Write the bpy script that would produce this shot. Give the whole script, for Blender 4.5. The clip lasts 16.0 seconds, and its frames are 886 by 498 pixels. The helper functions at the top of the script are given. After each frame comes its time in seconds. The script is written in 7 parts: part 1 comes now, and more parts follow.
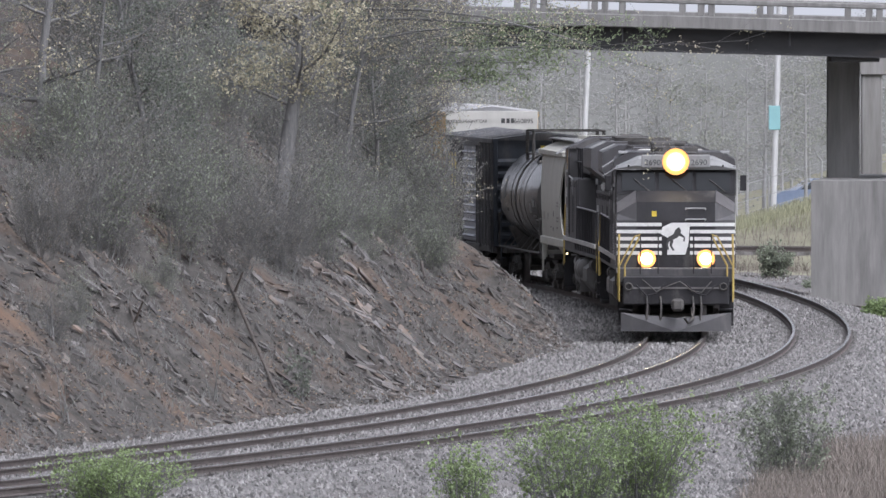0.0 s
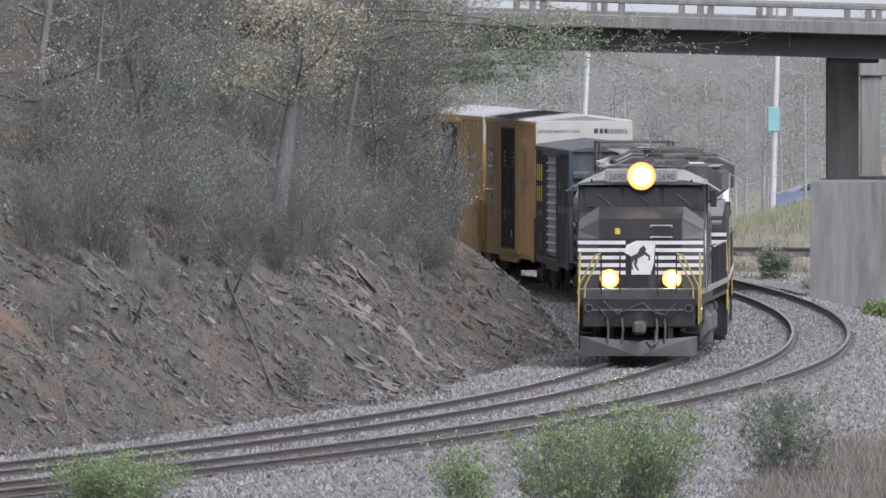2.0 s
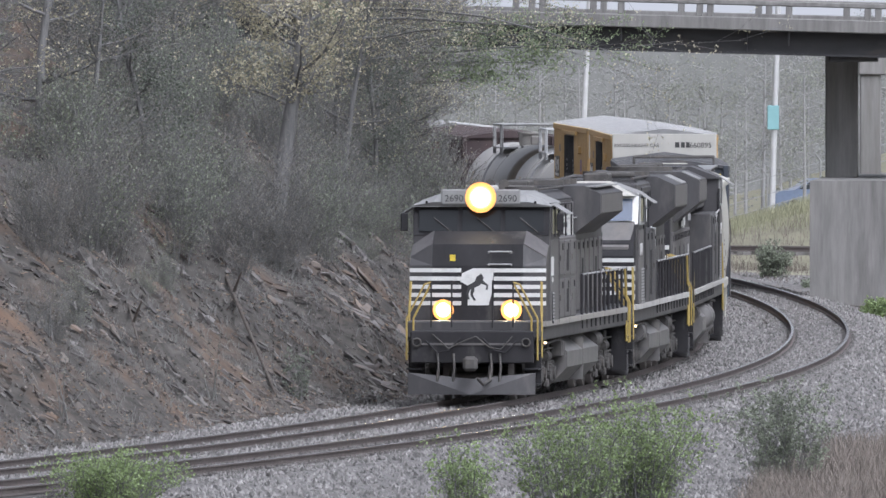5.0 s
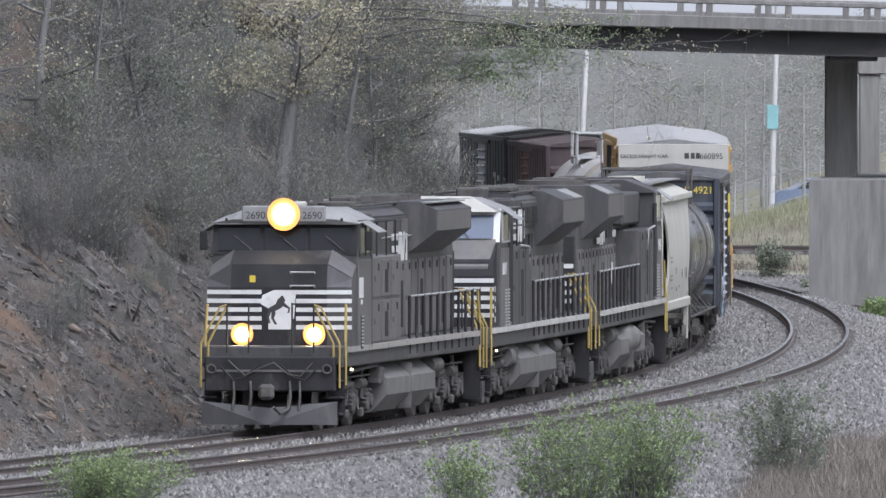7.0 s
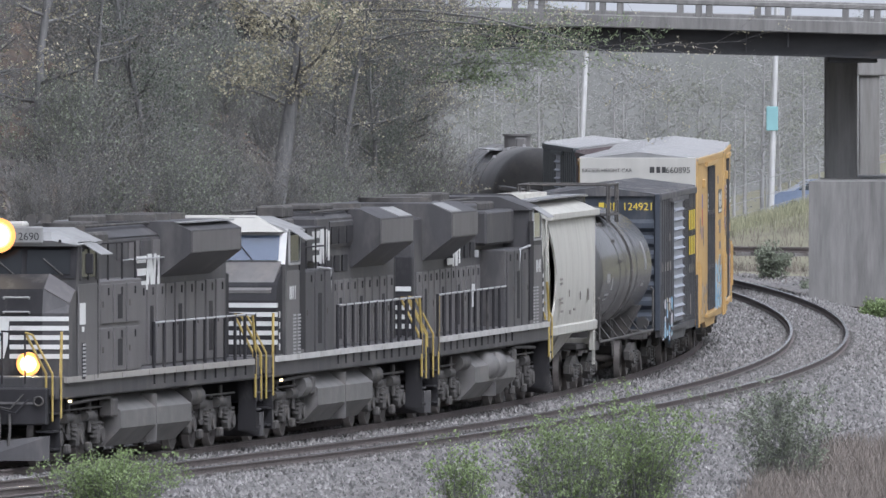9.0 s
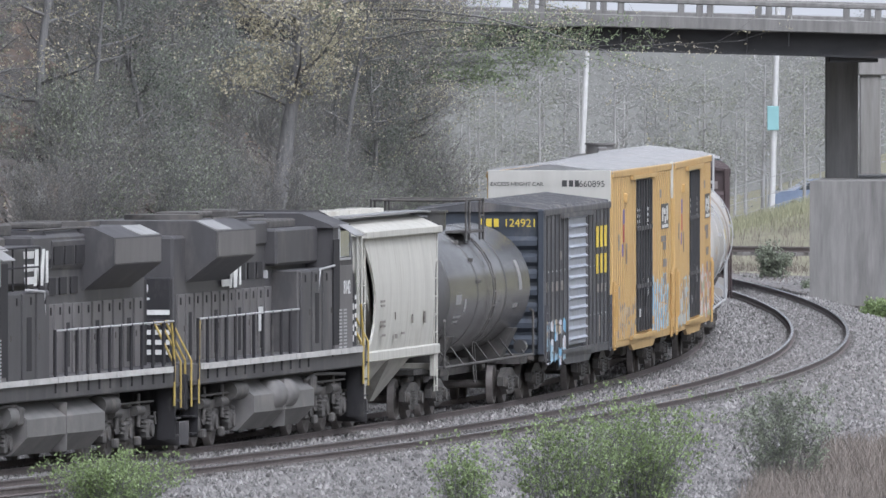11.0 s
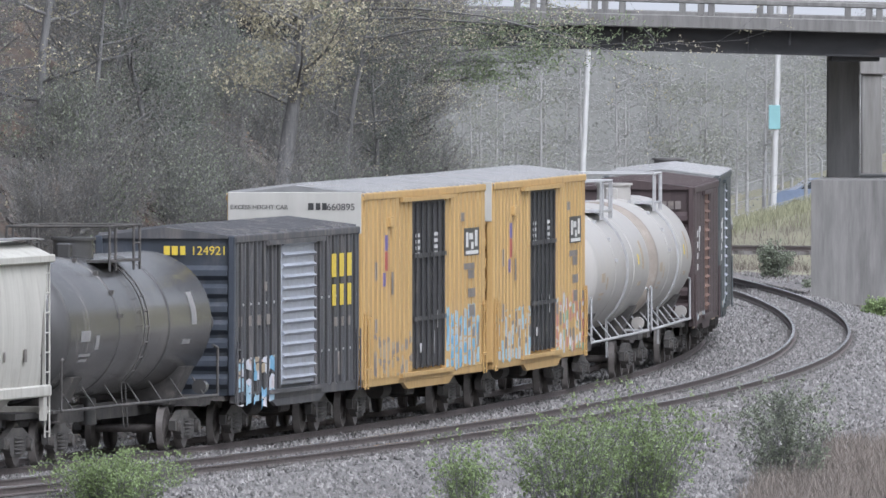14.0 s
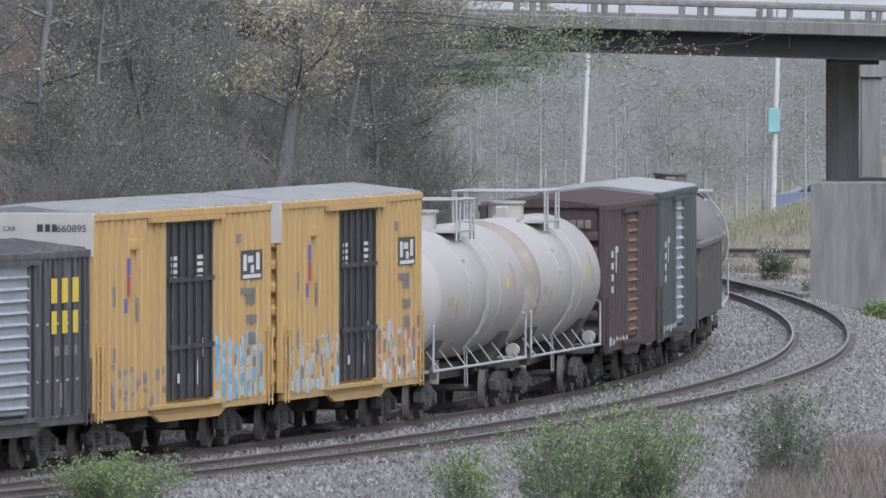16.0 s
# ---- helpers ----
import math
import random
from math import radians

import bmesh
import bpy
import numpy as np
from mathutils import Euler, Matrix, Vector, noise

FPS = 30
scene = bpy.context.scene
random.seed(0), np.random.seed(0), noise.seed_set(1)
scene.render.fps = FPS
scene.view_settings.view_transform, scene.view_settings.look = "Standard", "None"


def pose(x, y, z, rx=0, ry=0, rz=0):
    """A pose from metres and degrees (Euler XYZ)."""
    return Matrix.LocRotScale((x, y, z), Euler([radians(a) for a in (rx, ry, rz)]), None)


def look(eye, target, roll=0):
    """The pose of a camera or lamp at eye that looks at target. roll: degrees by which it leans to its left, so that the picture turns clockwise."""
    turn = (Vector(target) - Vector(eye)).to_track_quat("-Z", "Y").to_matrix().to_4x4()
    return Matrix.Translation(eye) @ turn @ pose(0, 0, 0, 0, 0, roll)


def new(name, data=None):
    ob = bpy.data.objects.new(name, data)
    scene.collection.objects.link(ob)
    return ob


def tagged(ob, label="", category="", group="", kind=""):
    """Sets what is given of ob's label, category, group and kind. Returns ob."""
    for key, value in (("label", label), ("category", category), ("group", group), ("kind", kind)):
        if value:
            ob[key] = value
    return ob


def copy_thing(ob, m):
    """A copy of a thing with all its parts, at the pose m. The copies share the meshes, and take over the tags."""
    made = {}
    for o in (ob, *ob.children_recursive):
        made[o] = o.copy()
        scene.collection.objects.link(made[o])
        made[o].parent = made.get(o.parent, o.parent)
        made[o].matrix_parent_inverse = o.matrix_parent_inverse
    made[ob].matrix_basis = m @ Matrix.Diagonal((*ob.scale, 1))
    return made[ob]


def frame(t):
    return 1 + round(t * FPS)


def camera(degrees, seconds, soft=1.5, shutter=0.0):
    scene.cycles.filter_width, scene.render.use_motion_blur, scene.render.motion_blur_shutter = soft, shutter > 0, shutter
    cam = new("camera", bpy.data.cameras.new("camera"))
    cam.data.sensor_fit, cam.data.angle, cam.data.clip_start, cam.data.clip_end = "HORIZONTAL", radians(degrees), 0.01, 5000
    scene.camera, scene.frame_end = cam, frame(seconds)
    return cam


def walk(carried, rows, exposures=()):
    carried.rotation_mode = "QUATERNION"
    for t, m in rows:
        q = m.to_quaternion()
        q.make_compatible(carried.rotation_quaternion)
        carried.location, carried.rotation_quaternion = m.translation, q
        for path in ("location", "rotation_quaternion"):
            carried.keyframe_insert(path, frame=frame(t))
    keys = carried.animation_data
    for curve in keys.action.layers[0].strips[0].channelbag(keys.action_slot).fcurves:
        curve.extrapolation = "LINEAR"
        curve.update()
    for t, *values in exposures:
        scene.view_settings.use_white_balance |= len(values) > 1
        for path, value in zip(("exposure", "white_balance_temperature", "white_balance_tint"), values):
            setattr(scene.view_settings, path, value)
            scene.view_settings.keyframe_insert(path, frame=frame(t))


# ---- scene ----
# ---- camera: a very long lens, held almost still ----
cam = camera(2.3863, 16.0, soft=1.5)
EYE_HEIGHT = 10.757
LENS = 784 / math.tan(radians(2.3863) / 2)
SWAY = [(0, 0, 0), (.5, -3, 3), (1, -1.5, 1.3), (1.5, -.3, 0), (2, -1.3, 2), (2.5, -1, 3), (3, -.8, 1.5), (3.5, -3, -1.5), (4, -1.5, .2),
        (6.5, -3.5, -1.5), (7, -3.5, -1.3), (7.5, 0, -1), (8, -.7, 1), (8.5, -1.5, 1.3), (9, -4, 1.3),
        (11.5, -1.2, 0), (12, .2, -1), (12.5, .2, -1.3), (13, .3, -1.3), (13.5, 1, -2.5), (14, 0, -1), (14.5, -3, .5), (15, -1.5, 4.5),
        (15.5, -1, 4.5), (16, -1, 4.5)]
TILT = 90 - math.degrees(math.atan2(441 + 114.24, LENS))
walk(cam, [(t, pose(0, 0, EYE_HEIGHT, TILT + math.degrees(dy / LENS), 0, math.degrees(dx / LENS))) for t, dx, dy in SWAY],
     exposures=[(t, stops, kelvin, tint) for t, stops, kelvin, tint in
                ((0, 0.37, 5880, 16), (4, 0.34, 5840, 15), (7, 0.31, 5760, 14), (9, 0.27, 5760, 14), (11.5, 0.44, 5800, 13.5), (15.5, 0.41, 5760, 13.5), (16, 0.2, 5720, 14))])

# ---- overcast daylight ----
world = bpy.data.worlds.new("overcast_sky")
scene.world = world
world.use_nodes = True
wn = world.node_tree.nodes
wn.clear()
w_out, w_bg, w_sky, w_hue = (wn.new(k) for k in ("ShaderNodeOutputWorld", "ShaderNodeBackground", "ShaderNodeTexSky", "ShaderNodeHueSaturation"))
w_sky.sky_type, w_sky.sun_disc, w_sky.sun_elevation, w_sky.sun_rotation = "NISHITA", False, radians(52), radians(150)
w_sky.dust_density, w_sky.air_density, w_sky.ozone_density = 6.0, 1.4, 1.0
w_hue.inputs["Saturation"].default_value = 0.14
w_bg.inputs["Strength"].default_value = 0.15
for a, b in ((w_sky.outputs[0], w_hue.inputs["Color"]), (w_hue.outputs[0], w_bg.inputs["Color"]), (w_bg.outputs[0], w_out.inputs["Surface"])):
    world.node_tree.links.new(a, b)
sun = new("sun", bpy.data.lights.new("sun", "SUN"))
sun.data.energy, sun.data.angle, sun.data.color = 1.1, radians(40), (1.0, 0.97, 0.93)
sun.matrix_world = look((60, -60, 150), (0, 30, 0))


# ---- materials ----
def mat(name, color, rough=0.7, metal=0.0, tone=0.25, scale=6.0, dirt=None, dirt_amount=0.4, dirt_scale=1.5, bump=0.15, bump_scale=40.0,
        stretch=(1, 1, 1), glow=0.0, spec=0.5, each=0.0, island=0.0, coat=0.0):
    """A paint or earth with two scales of variation, streaked by stretch, optionally dirtied and varied from piece to piece."""
    m = bpy.data.materials.new(name)
    m.use_nodes = True
    nt = m.node_tree
    n, link = nt.nodes, nt.links.new
    bs = n["Principled BSDF"]
    bs.inputs["Roughness"].default_value, bs.inputs["Metallic"].default_value = rough, metal
    bs.inputs["Specular IOR Level"].default_value = spec
    bs.inputs["Coat Weight"].default_value = coat
    co, mp = n.new("ShaderNodeTexCoord"), n.new("ShaderNodeMapping")
    mp.inputs["Scale"].default_value = stretch
    link(co.outputs["Object"], mp.inputs["Vector"])

    def noise_tex(s, detail=5.0):
        t = n.new("ShaderNodeTexNoise")
        t.inputs["Scale"].default_value, t.inputs["Detail"].default_value, t.inputs["Roughness"].default_value = s, detail, 0.65
        link(mp.outputs[0], t.inputs["Vector"])
        return t.outputs["Fac"]

    def mix(fac, a, b, kind="MIX"):
        x = n.new("ShaderNodeMix")
        x.data_type, x.blend_type = "RGBA", kind
        for sock, v in ((x.inputs[0], fac), (x.inputs[6], a), (x.inputs[7], b)):
            if hasattr(v, "links"):
                link(v, sock)
            else:
                sock.default_value = v
        return x.outputs[2]

    def remap(v, lo, hi, to0, to1):
        r = n.new("ShaderNodeMapRange")
        link(v, r.inputs[0])
        for k, val in zip((1, 2, 3, 4), (lo, hi, to0, to1)):
            r.inputs[k].default_value = val
        return r.outputs[0]

    base = (*color, 1)
    dark = tuple(c * (1 - tone) for c in color) + (1,)
    lite = tuple(min(1, c * (1 + tone)) for c in color) + (1,)
    col = mix(remap(noise_tex(scale), 0.3, 0.7, 0, 1), dark, lite)
    col = mix(remap(noise_tex(scale * 7, 3.0), 0.3, 0.7, 0, 0.5), col, base)
    if dirt:
        col = mix(remap(noise_tex(dirt_scale, 6.0), 0.62 - 0.3 * dirt_amount, 0.72, 0, min(1, dirt_amount + 0.3)), col, (*dirt, 1))
    if each or island:
        src = n.new("ShaderNodeObjectInfo").outputs["Random"] if each else n.new("ShaderNodeNewGeometry").outputs["Random Per Island"]
        amount = each or island
        hv = n.new("ShaderNodeHueSaturation")
        link(col, hv.inputs["Color"])
        link(remap(src, 0, 1, 1 - amount, 1 + amount), hv.inputs["Value"])
        col = hv.outputs[0]
    link(col, bs.inputs["Base Color"])
    if bump:
        b = n.new("ShaderNodeBump")
        b.inputs["Strength"].default_value, b.inputs["Distance"].default_value = bump, 0.02
        link(noise_tex(bump_scale, 4.0), b.inputs["Height"])
        link(b.outputs[0], bs.inputs["Normal"])
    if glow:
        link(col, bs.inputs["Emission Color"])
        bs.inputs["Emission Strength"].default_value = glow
    return m


def lamp_mat(name, color, strength):
    m = bpy.data.materials.new(name)
    m.use_nodes = True
    bs = m.node_tree.nodes["Principled BSDF"]
    bs.inputs["Base Color"].default_value = (*color, 1)
    bs.inputs["Emission Color"].default_value, bs.inputs["Emission Strength"].default_value = (*color, 1), strength
    return m


# ---- mesh building ----
class Shape:
    """Collects simple solids into one mesh."""

    def __init__(self):
        self.v, self.f, self.smooth = [], [], []

    def add(self, verts, faces, m=None, smooth=False):
        k = len(self.v)
        self.v += [tuple(m @ Vector(p)) if m else tuple(p) for p in verts]
        self.f += [tuple(i + k for i in fc) for fc in faces]
        self.smooth += [smooth] * len(faces)
        return self

    def box(self, x, y, z, sx, sy, sz, bevel=0.0, m=None):
        """A box centred at x, y, z, its edges chamfered by bevel."""
        b = min(bevel, sx / 2.2, sy / 2.2, sz / 2.2)
        hx, hy, hz = sx / 2, sy / 2, sz / 2
        if b <= 0:
            vs = [(x + i * hx, y + j * hy, z + k * hz) for i in (-1, 1) for j in (-1, 1) for k in (-1, 1)]
            return self.add(vs, [(0, 1, 3, 2), (4, 6, 7, 5), (0, 4, 5, 1), (2, 3, 7, 6), (0, 2, 6, 4), (1, 5, 7, 3)], m)
        vs, idx = [], {}
        for i in (-1, 1):
            for j in (-1, 1):
                for k in (-1, 1):
                    for a in range(3):
                        idx[i, j, k, a] = len(vs)
                        vs.append((x + i * (hx if a == 0 else hx - b), y + j * (hy if a == 1 else hy - b), z + k * (hz if a == 2 else hz - b)))
        fs = []
        for i in (-1, 1):
            fs.append([idx[i, j, k, 0] for j, k in ((-1, -1), (1, -1), (1, 1), (-1, 1))][::i])
            fs.append([idx[j, i, k, 1] for j, k in ((-1, -1), (1, -1), (1, 1), (-1, 1))][::-i])
            fs.append([idx[j, k, i, 2] for j, k in ((-1, -1), (1, -1), (1, 1), (-1, 1))][::i])
        for i in (-1, 1):
            for j in (-1, 1):
                fs.append([idx[i, j, -1, 0], idx[i, j, 1, 0], idx[i, j, 1, 1], idx[i, j, -1, 1]][::-i * j])
                fs.append([idx[i, -1, j, 0], idx[i, 1, j, 0], idx[i, 1, j, 2], idx[i, -1, j, 2]][::i * j])
                fs.append([idx[-1, i, j, 1], idx[1, i, j, 1], idx[1, i, j, 2], idx[-1, i, j, 2]][::-i * j])
                for k in (-1, 1):
                    fs.append([idx[i, j, k, 0], idx[i, j, k, 1], idx[i, j, k, 2]][::i * j * k])
        return self.add(vs, fs, m)

    def rod(self, a, b, r, n=8, r2=None, caps=True):
        """A round bar from a to b, tapering to r2."""
        a, b = Vector(a), Vector(b)
        q = (b - a).to_track_quat("Z", "Y")
        r2 = r if r2 is None else r2
        vs = []
        for p, rad in ((a, r), (b, r2)):
            vs += [p + q @ Vector((rad * math.cos(2 * math.pi * i / n), rad * math.sin(2 * math.pi * i / n), 0)) for i in range(n)]
        fs = [(i, (i + 1) % n, n + (i + 1) % n, n + i) for i in range(n)]
        self.add(vs, fs, None, n > 5)
        if caps:
            self.add(vs, [tuple(range(n))[::-1], tuple(range(n, 2 * n))])
        return self

    def tube(self, pts, r, n=6):
        for a, b in zip(pts[:-1], pts[1:]):
            self.rod(a, b, r, n)
        return self

    def prism(self, outline, axis, lo, hi, m=None):
        """An outline in the two other axes, drawn out along axis from lo to hi."""
        n = len(outline)
        put = {"x": lambda p, c: (c, p[0], p[1]), "y": lambda p, c: (p[0], c, p[1]), "z": lambda p, c: (p[0], p[1], c)}[axis]
        vs = [put(p, lo) for p in outline] + [put(p, hi) for p in outline]
        fs = [(i, (i + 1) % n, n + (i + 1) % n, n + i) for i in range(n)] + [tuple(range(n))[::-1], tuple(range(n, 2 * n))]
        return self.add(vs, fs, m)

    def lathe(self, profile, axis_y=0.0, axis_z=0.0, n=32):
        """A profile of (x, radius) turned round an axis along x."""
        vs = [(x, axis_y + r * math.cos(2 * math.pi * i / n), axis_z + r * math.sin(2 * math.pi * i / n)) for x, r in profile for i in range(n)]
        fs = [(j * n + i, j * n + (i + 1) % n, (j + 1) * n + (i + 1) % n, (j + 1) * n + i) for j in range(len(profile) - 1) for i in range(n)]
        return self.add(vs, fs, None, True)

    def mesh(self, name, material):
        me = bpy.data.meshes.new(name)
        me.from_pydata(self.v, [], self.f)
        me.polygons.foreach_set("use_smooth", self.smooth)
        me.materials.append(material)
        bm = bmesh.new()
        bm.from_mesh(me)
        if len(bm.faces) < 60000:
            bmesh.ops.recalc_face_normals(bm, faces=bm.faces)
        bm.to_mesh(me)
        bm.free()
        return me


def part(name, shape, material, parent=None, label="", place=None):
    ob = new(name, shape.mesh(name, material) if isinstance(shape, Shape) else shape)
    if parent:
        ob.parent = parent
    if place:
        ob.matrix_basis = place
    if label:
        tagged(ob, label)
    return ob


def thing(name, label, category, group="", kind=""):
    return tagged(new(name), label, category, group, kind)


# ---- the two tracks: a long left-hand bend ----
ARC = np.linspace(-420, 400, 1641)
_u = np.clip(ARC, -260, 150) / 100
_bend = 0.00137 + 0.00019 * _u + 0.00011 * _u ** 2 - 0.00039 * np.clip(-90 - ARC, 0, 60) / 100
_turn = np.concatenate([[0], np.cumsum((_bend[1:] + _bend[:-1]) / 2 * np.diff(ARC))])
_turn += 3.30329 - np.interp(0, ARC, _turn)
_tx = np.concatenate([[0], np.cumsum((np.sin(_turn[1:]) + np.sin(_turn[:-1])) / 2 * np.diff(ARC))])
_ty = np.concatenate([[0], np.cumsum((np.cos(_turn[1:]) + np.cos(_turn[:-1])) / 2 * np.diff(ARC))])
_tx += -3.54333 - np.interp(0, ARC, _tx)
_ty += 461.29286 - np.interp(0, ARC, _ty)


def on_track(s, o=0.0, z=0.0):
    """The place s metres along the inner track, o metres to the outside of its bend."""
    a = np.interp(s, ARC, _turn)
    return Vector((np.interp(s, ARC, _tx) - o * math.cos(a), np.interp(s, ARC, _ty) + o * math.sin(a), z))


def outer(s):
    """How far the outer track lies from the inner one."""
    return 3.8646 + 1.2459 * max(0.0, -90 - s) ** 2 / 1e4


def from_track(x, y):
    """s and o of a place."""
    s = np.interp(-y, -_ty, ARC)
    a = np.interp(s, ARC, _turn)
    return s, (x - np.interp(s, ARC, _tx)) * -math.cos(a)


def train_at(t):
    """How far along the track the leading nose has come."""
    return 15.42462 * (t - 7) - 0.06639 / 2 * (t - 7) ** 2


GRAVEL = mat("crushed_granite", (0.20, 0.193, 0.186), 0.9, tone=0.3, scale=9, island=0.52, bump=0.6, bump_scale=22)
BED = mat("ballast_bed", (0.15, 0.143, 0.137), 0.95, tone=0.6, scale=7, bump=1.0, bump_scale=14, dirt=(0.10, 0.085, 0.075), dirt_amount=0.35, dirt_scale=0.35)
EARTH = mat("hillside_earth", (0.064, 0.059, 0.053), 0.95, tone=0.8, scale=2.6, dirt=(0.19, 0.115, 0.07), dirt_amount=0.4, dirt_scale=0.28, bump=1.0, bump_scale=5)
ROCK = mat("weathered_rock", (0.135, 0.127, 0.122), 0.85, tone=0.45, scale=2.2, dirt=(0.23, 0.155, 0.10), dirt_amount=0.35, dirt_scale=0.8, bump=0.9, bump_scale=7, each=0.35)
SHARD = mat("rock_rubble", (0.104, 0.093, 0.084), 0.9, tone=0.5, scale=0.35, island=0.8, bump=0.4, dirt=(0.17, 0.10, 0.06), dirt_amount=0.3, dirt_scale=0.3)
SPLINTER = mat("split_bedrock", (0.108, 0.101, 0.096), 0.85, tone=0.4, scale=0.5, island=0.6, bump=0.6, bump_scale=12, dirt=(0.19, 0.125, 0.08), dirt_amount=0.35, dirt_scale=0.35)
LITTER = mat("dead_leaves", (0.185, 0.135, 0.095), 0.95, tone=0.4, scale=2, island=0.45, bump=0)
STEEL = mat("worn_rail_head", (0.42, 0.41, 0.40), 0.22, metal=0.9, tone=0.2, scale=4, bump=0.05)
RUST = mat("rusty_rail", (0.105, 0.088, 0.082), 0.8, tone=0.3, scale=5, bump=0.3)
TIE = mat("creosoted_timber", (0.15, 0.142, 0.135), 0.9, tone=0.45, scale=5, stretch=(1, 6, 1), each=0.35, bump=0.6)
CONCRETE = mat("weathered_concrete", (0.205, 0.20, 0.19), 0.9, tone=0.25, scale=1.6, stretch=(3, 3, 0.35), dirt=(0.12, 0.115, 0.11), dirt_amount=0.5, dirt_scale=1.1, bump=0.3, bump_scale=18)
PALE_CONCRETE = mat("streaked_concrete", (0.29, 0.28, 0.265), 0.9, tone=0.25, scale=1.4, stretch=(3, 3, 0.3), dirt=(0.19, 0.18, 0.17), dirt_amount=0.4, dirt_scale=1.0, bump=0.3, bump_scale=18)
STAINED = mat("dark_stained_concrete", (0.20, 0.195, 0.19), 0.9, tone=0.3, scale=1.6, stretch=(3, 3, 0.3), dirt=(0.25, 0.24, 0.22), dirt_amount=0.3, bump=0.3, bump_scale=18)
GIRDER = mat("dark_bridge_steel", (0.050, 0.050, 0.052), 0.75, tone=0.3, scale=1.2, stretch=(0.5, 1, 2), dirt=(0.09, 0.075, 0.065), dirt_amount=0.3, bump=0.1)
GRASS_DRY = mat("dry_grass", (0.19, 0.165, 0.142), 0.95, tone=0.3, scale=3, island=0.4, bump=0)
GRASS_GREEN = mat("spring_grass", (0.26, 0.26, 0.17), 0.95, tone=0.3, scale=3, island=0.35, bump=0)
FAR_GROUND = mat("meadow_ground", (0.20, 0.19, 0.13), 0.95, tone=0.3, scale=0.4, bump=0.5, bump_scale=3)
POLE = mat("pale_painted_pole", (0.5, 0.5, 0.5), 0.6, tone=0.12, scale=2, dirt=(0.4, 0.4, 0.4), dirt_amount=0.25)
SIGN = mat("teal_sign", (0.24, 0.44, 0.46), 0.5, tone=0.1, scale=2, bump=0.05)
BARK = mat("grey_bark", (0.168, 0.166, 0.162), 0.95, tone=0.4, scale=4, stretch=(4, 4, 0.6), bump=0.8, bump_scale=16)
# Far bark: base colour lightened to imitate haze.
BARK_FAR = mat("haze_paled_bark", (0.33, 0.325, 0.32), 0.95, tone=0.3, scale=2, stretch=(3, 3, 0.5), bump=0.4)
LOGBARK = mat("dark_log_bark", (0.085, 0.072, 0.062), 0.95, tone=0.4, scale=4, bump=0.8, bump_scale=16)
TWIG = mat("bare_twigs", (0.172, 0.170, 0.164), 0.95, tone=0.3, scale=2, bump=0)


def leaf_mat(name, color, spread=0.35):
    m = mat(name, color, 0.75, tone=0.25, scale=0.8, island=spread, bump=0, spec=0.3)
    bs = m.node_tree.nodes["Principled BSDF"]
    tr, add, out = (m.node_tree.nodes.new(k) for k in ("ShaderNodeBsdfTranslucent", "ShaderNodeMixShader", "ShaderNodeOutputMaterial"))
    src = bs.inputs["Base Color"].links[0].from_socket
    m.node_tree.links.new(src, tr.inputs["Color"])
    add.inputs[0].default_value = 0.35
    m.node_tree.links.new(bs.outputs[0], add.inputs[1])
    m.node_tree.links.new(tr.outputs[0], add.inputs[2])
    m.node_tree.links.new(add.outputs[0], m.node_tree.nodes["Material Output"].inputs["Surface"])
    m.node_tree.nodes.remove(out)
    return m


LEAF_BUSH = leaf_mat("bush_leaves", (0.255, 0.325, 0.155))
LEAF_GREEN = leaf_mat("young_leaves", (0.245, 0.27, 0.205))
LEAF_PALE = leaf_mat("pale_buds", (0.42, 0.39, 0.28))
LEAF_TAN = leaf_mat("old_leaves", (0.235, 0.225, 0.197))
LEAF_PINE = leaf_mat("pine_needles", (0.17, 0.19, 0.155))
LEAF_BOUGH = leaf_mat("pine_bough_needles", (0.22, 0.265, 0.16))
# Far leaves: greyed, even base colours that imitate haze over distant trees.
LEAF_FAR = leaf_mat("haze_paled_foliage", (0.30, 0.305, 0.295), 0.05)
LEAF_FAR_GREEN = leaf_mat("haze_paled_pine_foliage", (0.31, 0.32, 0.275), 0.05)
BLUE_CAR = mat("blue_car_paint", (0.20, 0.25, 0.36), 0.35, tone=0.1, bump=0, coat=0.5)
WIRE = mat("galvanised_wire", (0.36, 0.36, 0.36), 0.5, metal=0.5, tone=0.1, bump=0)
# ---- ground: one sheet with the cutting, the ballast bed and the meadow behind the bridge ----
def fuzz(x, y, k, seed=0.0):
    return noise.noise((x * k + seed, y * k - seed, seed * 0.37))


def toe(s):
    """Offset of the foot of the cutting from the inner track."""
    return -3.15 + 0.35 * math.sin(s * 0.11) + 0.5 * fuzz(s, 0, 0.13, 7) - (max(0, s - 2) * 0.03) + 0.25 * max(0, min(1, (-s - 15) / 20) - max(0, min(1, (-s - 40) / 20)))


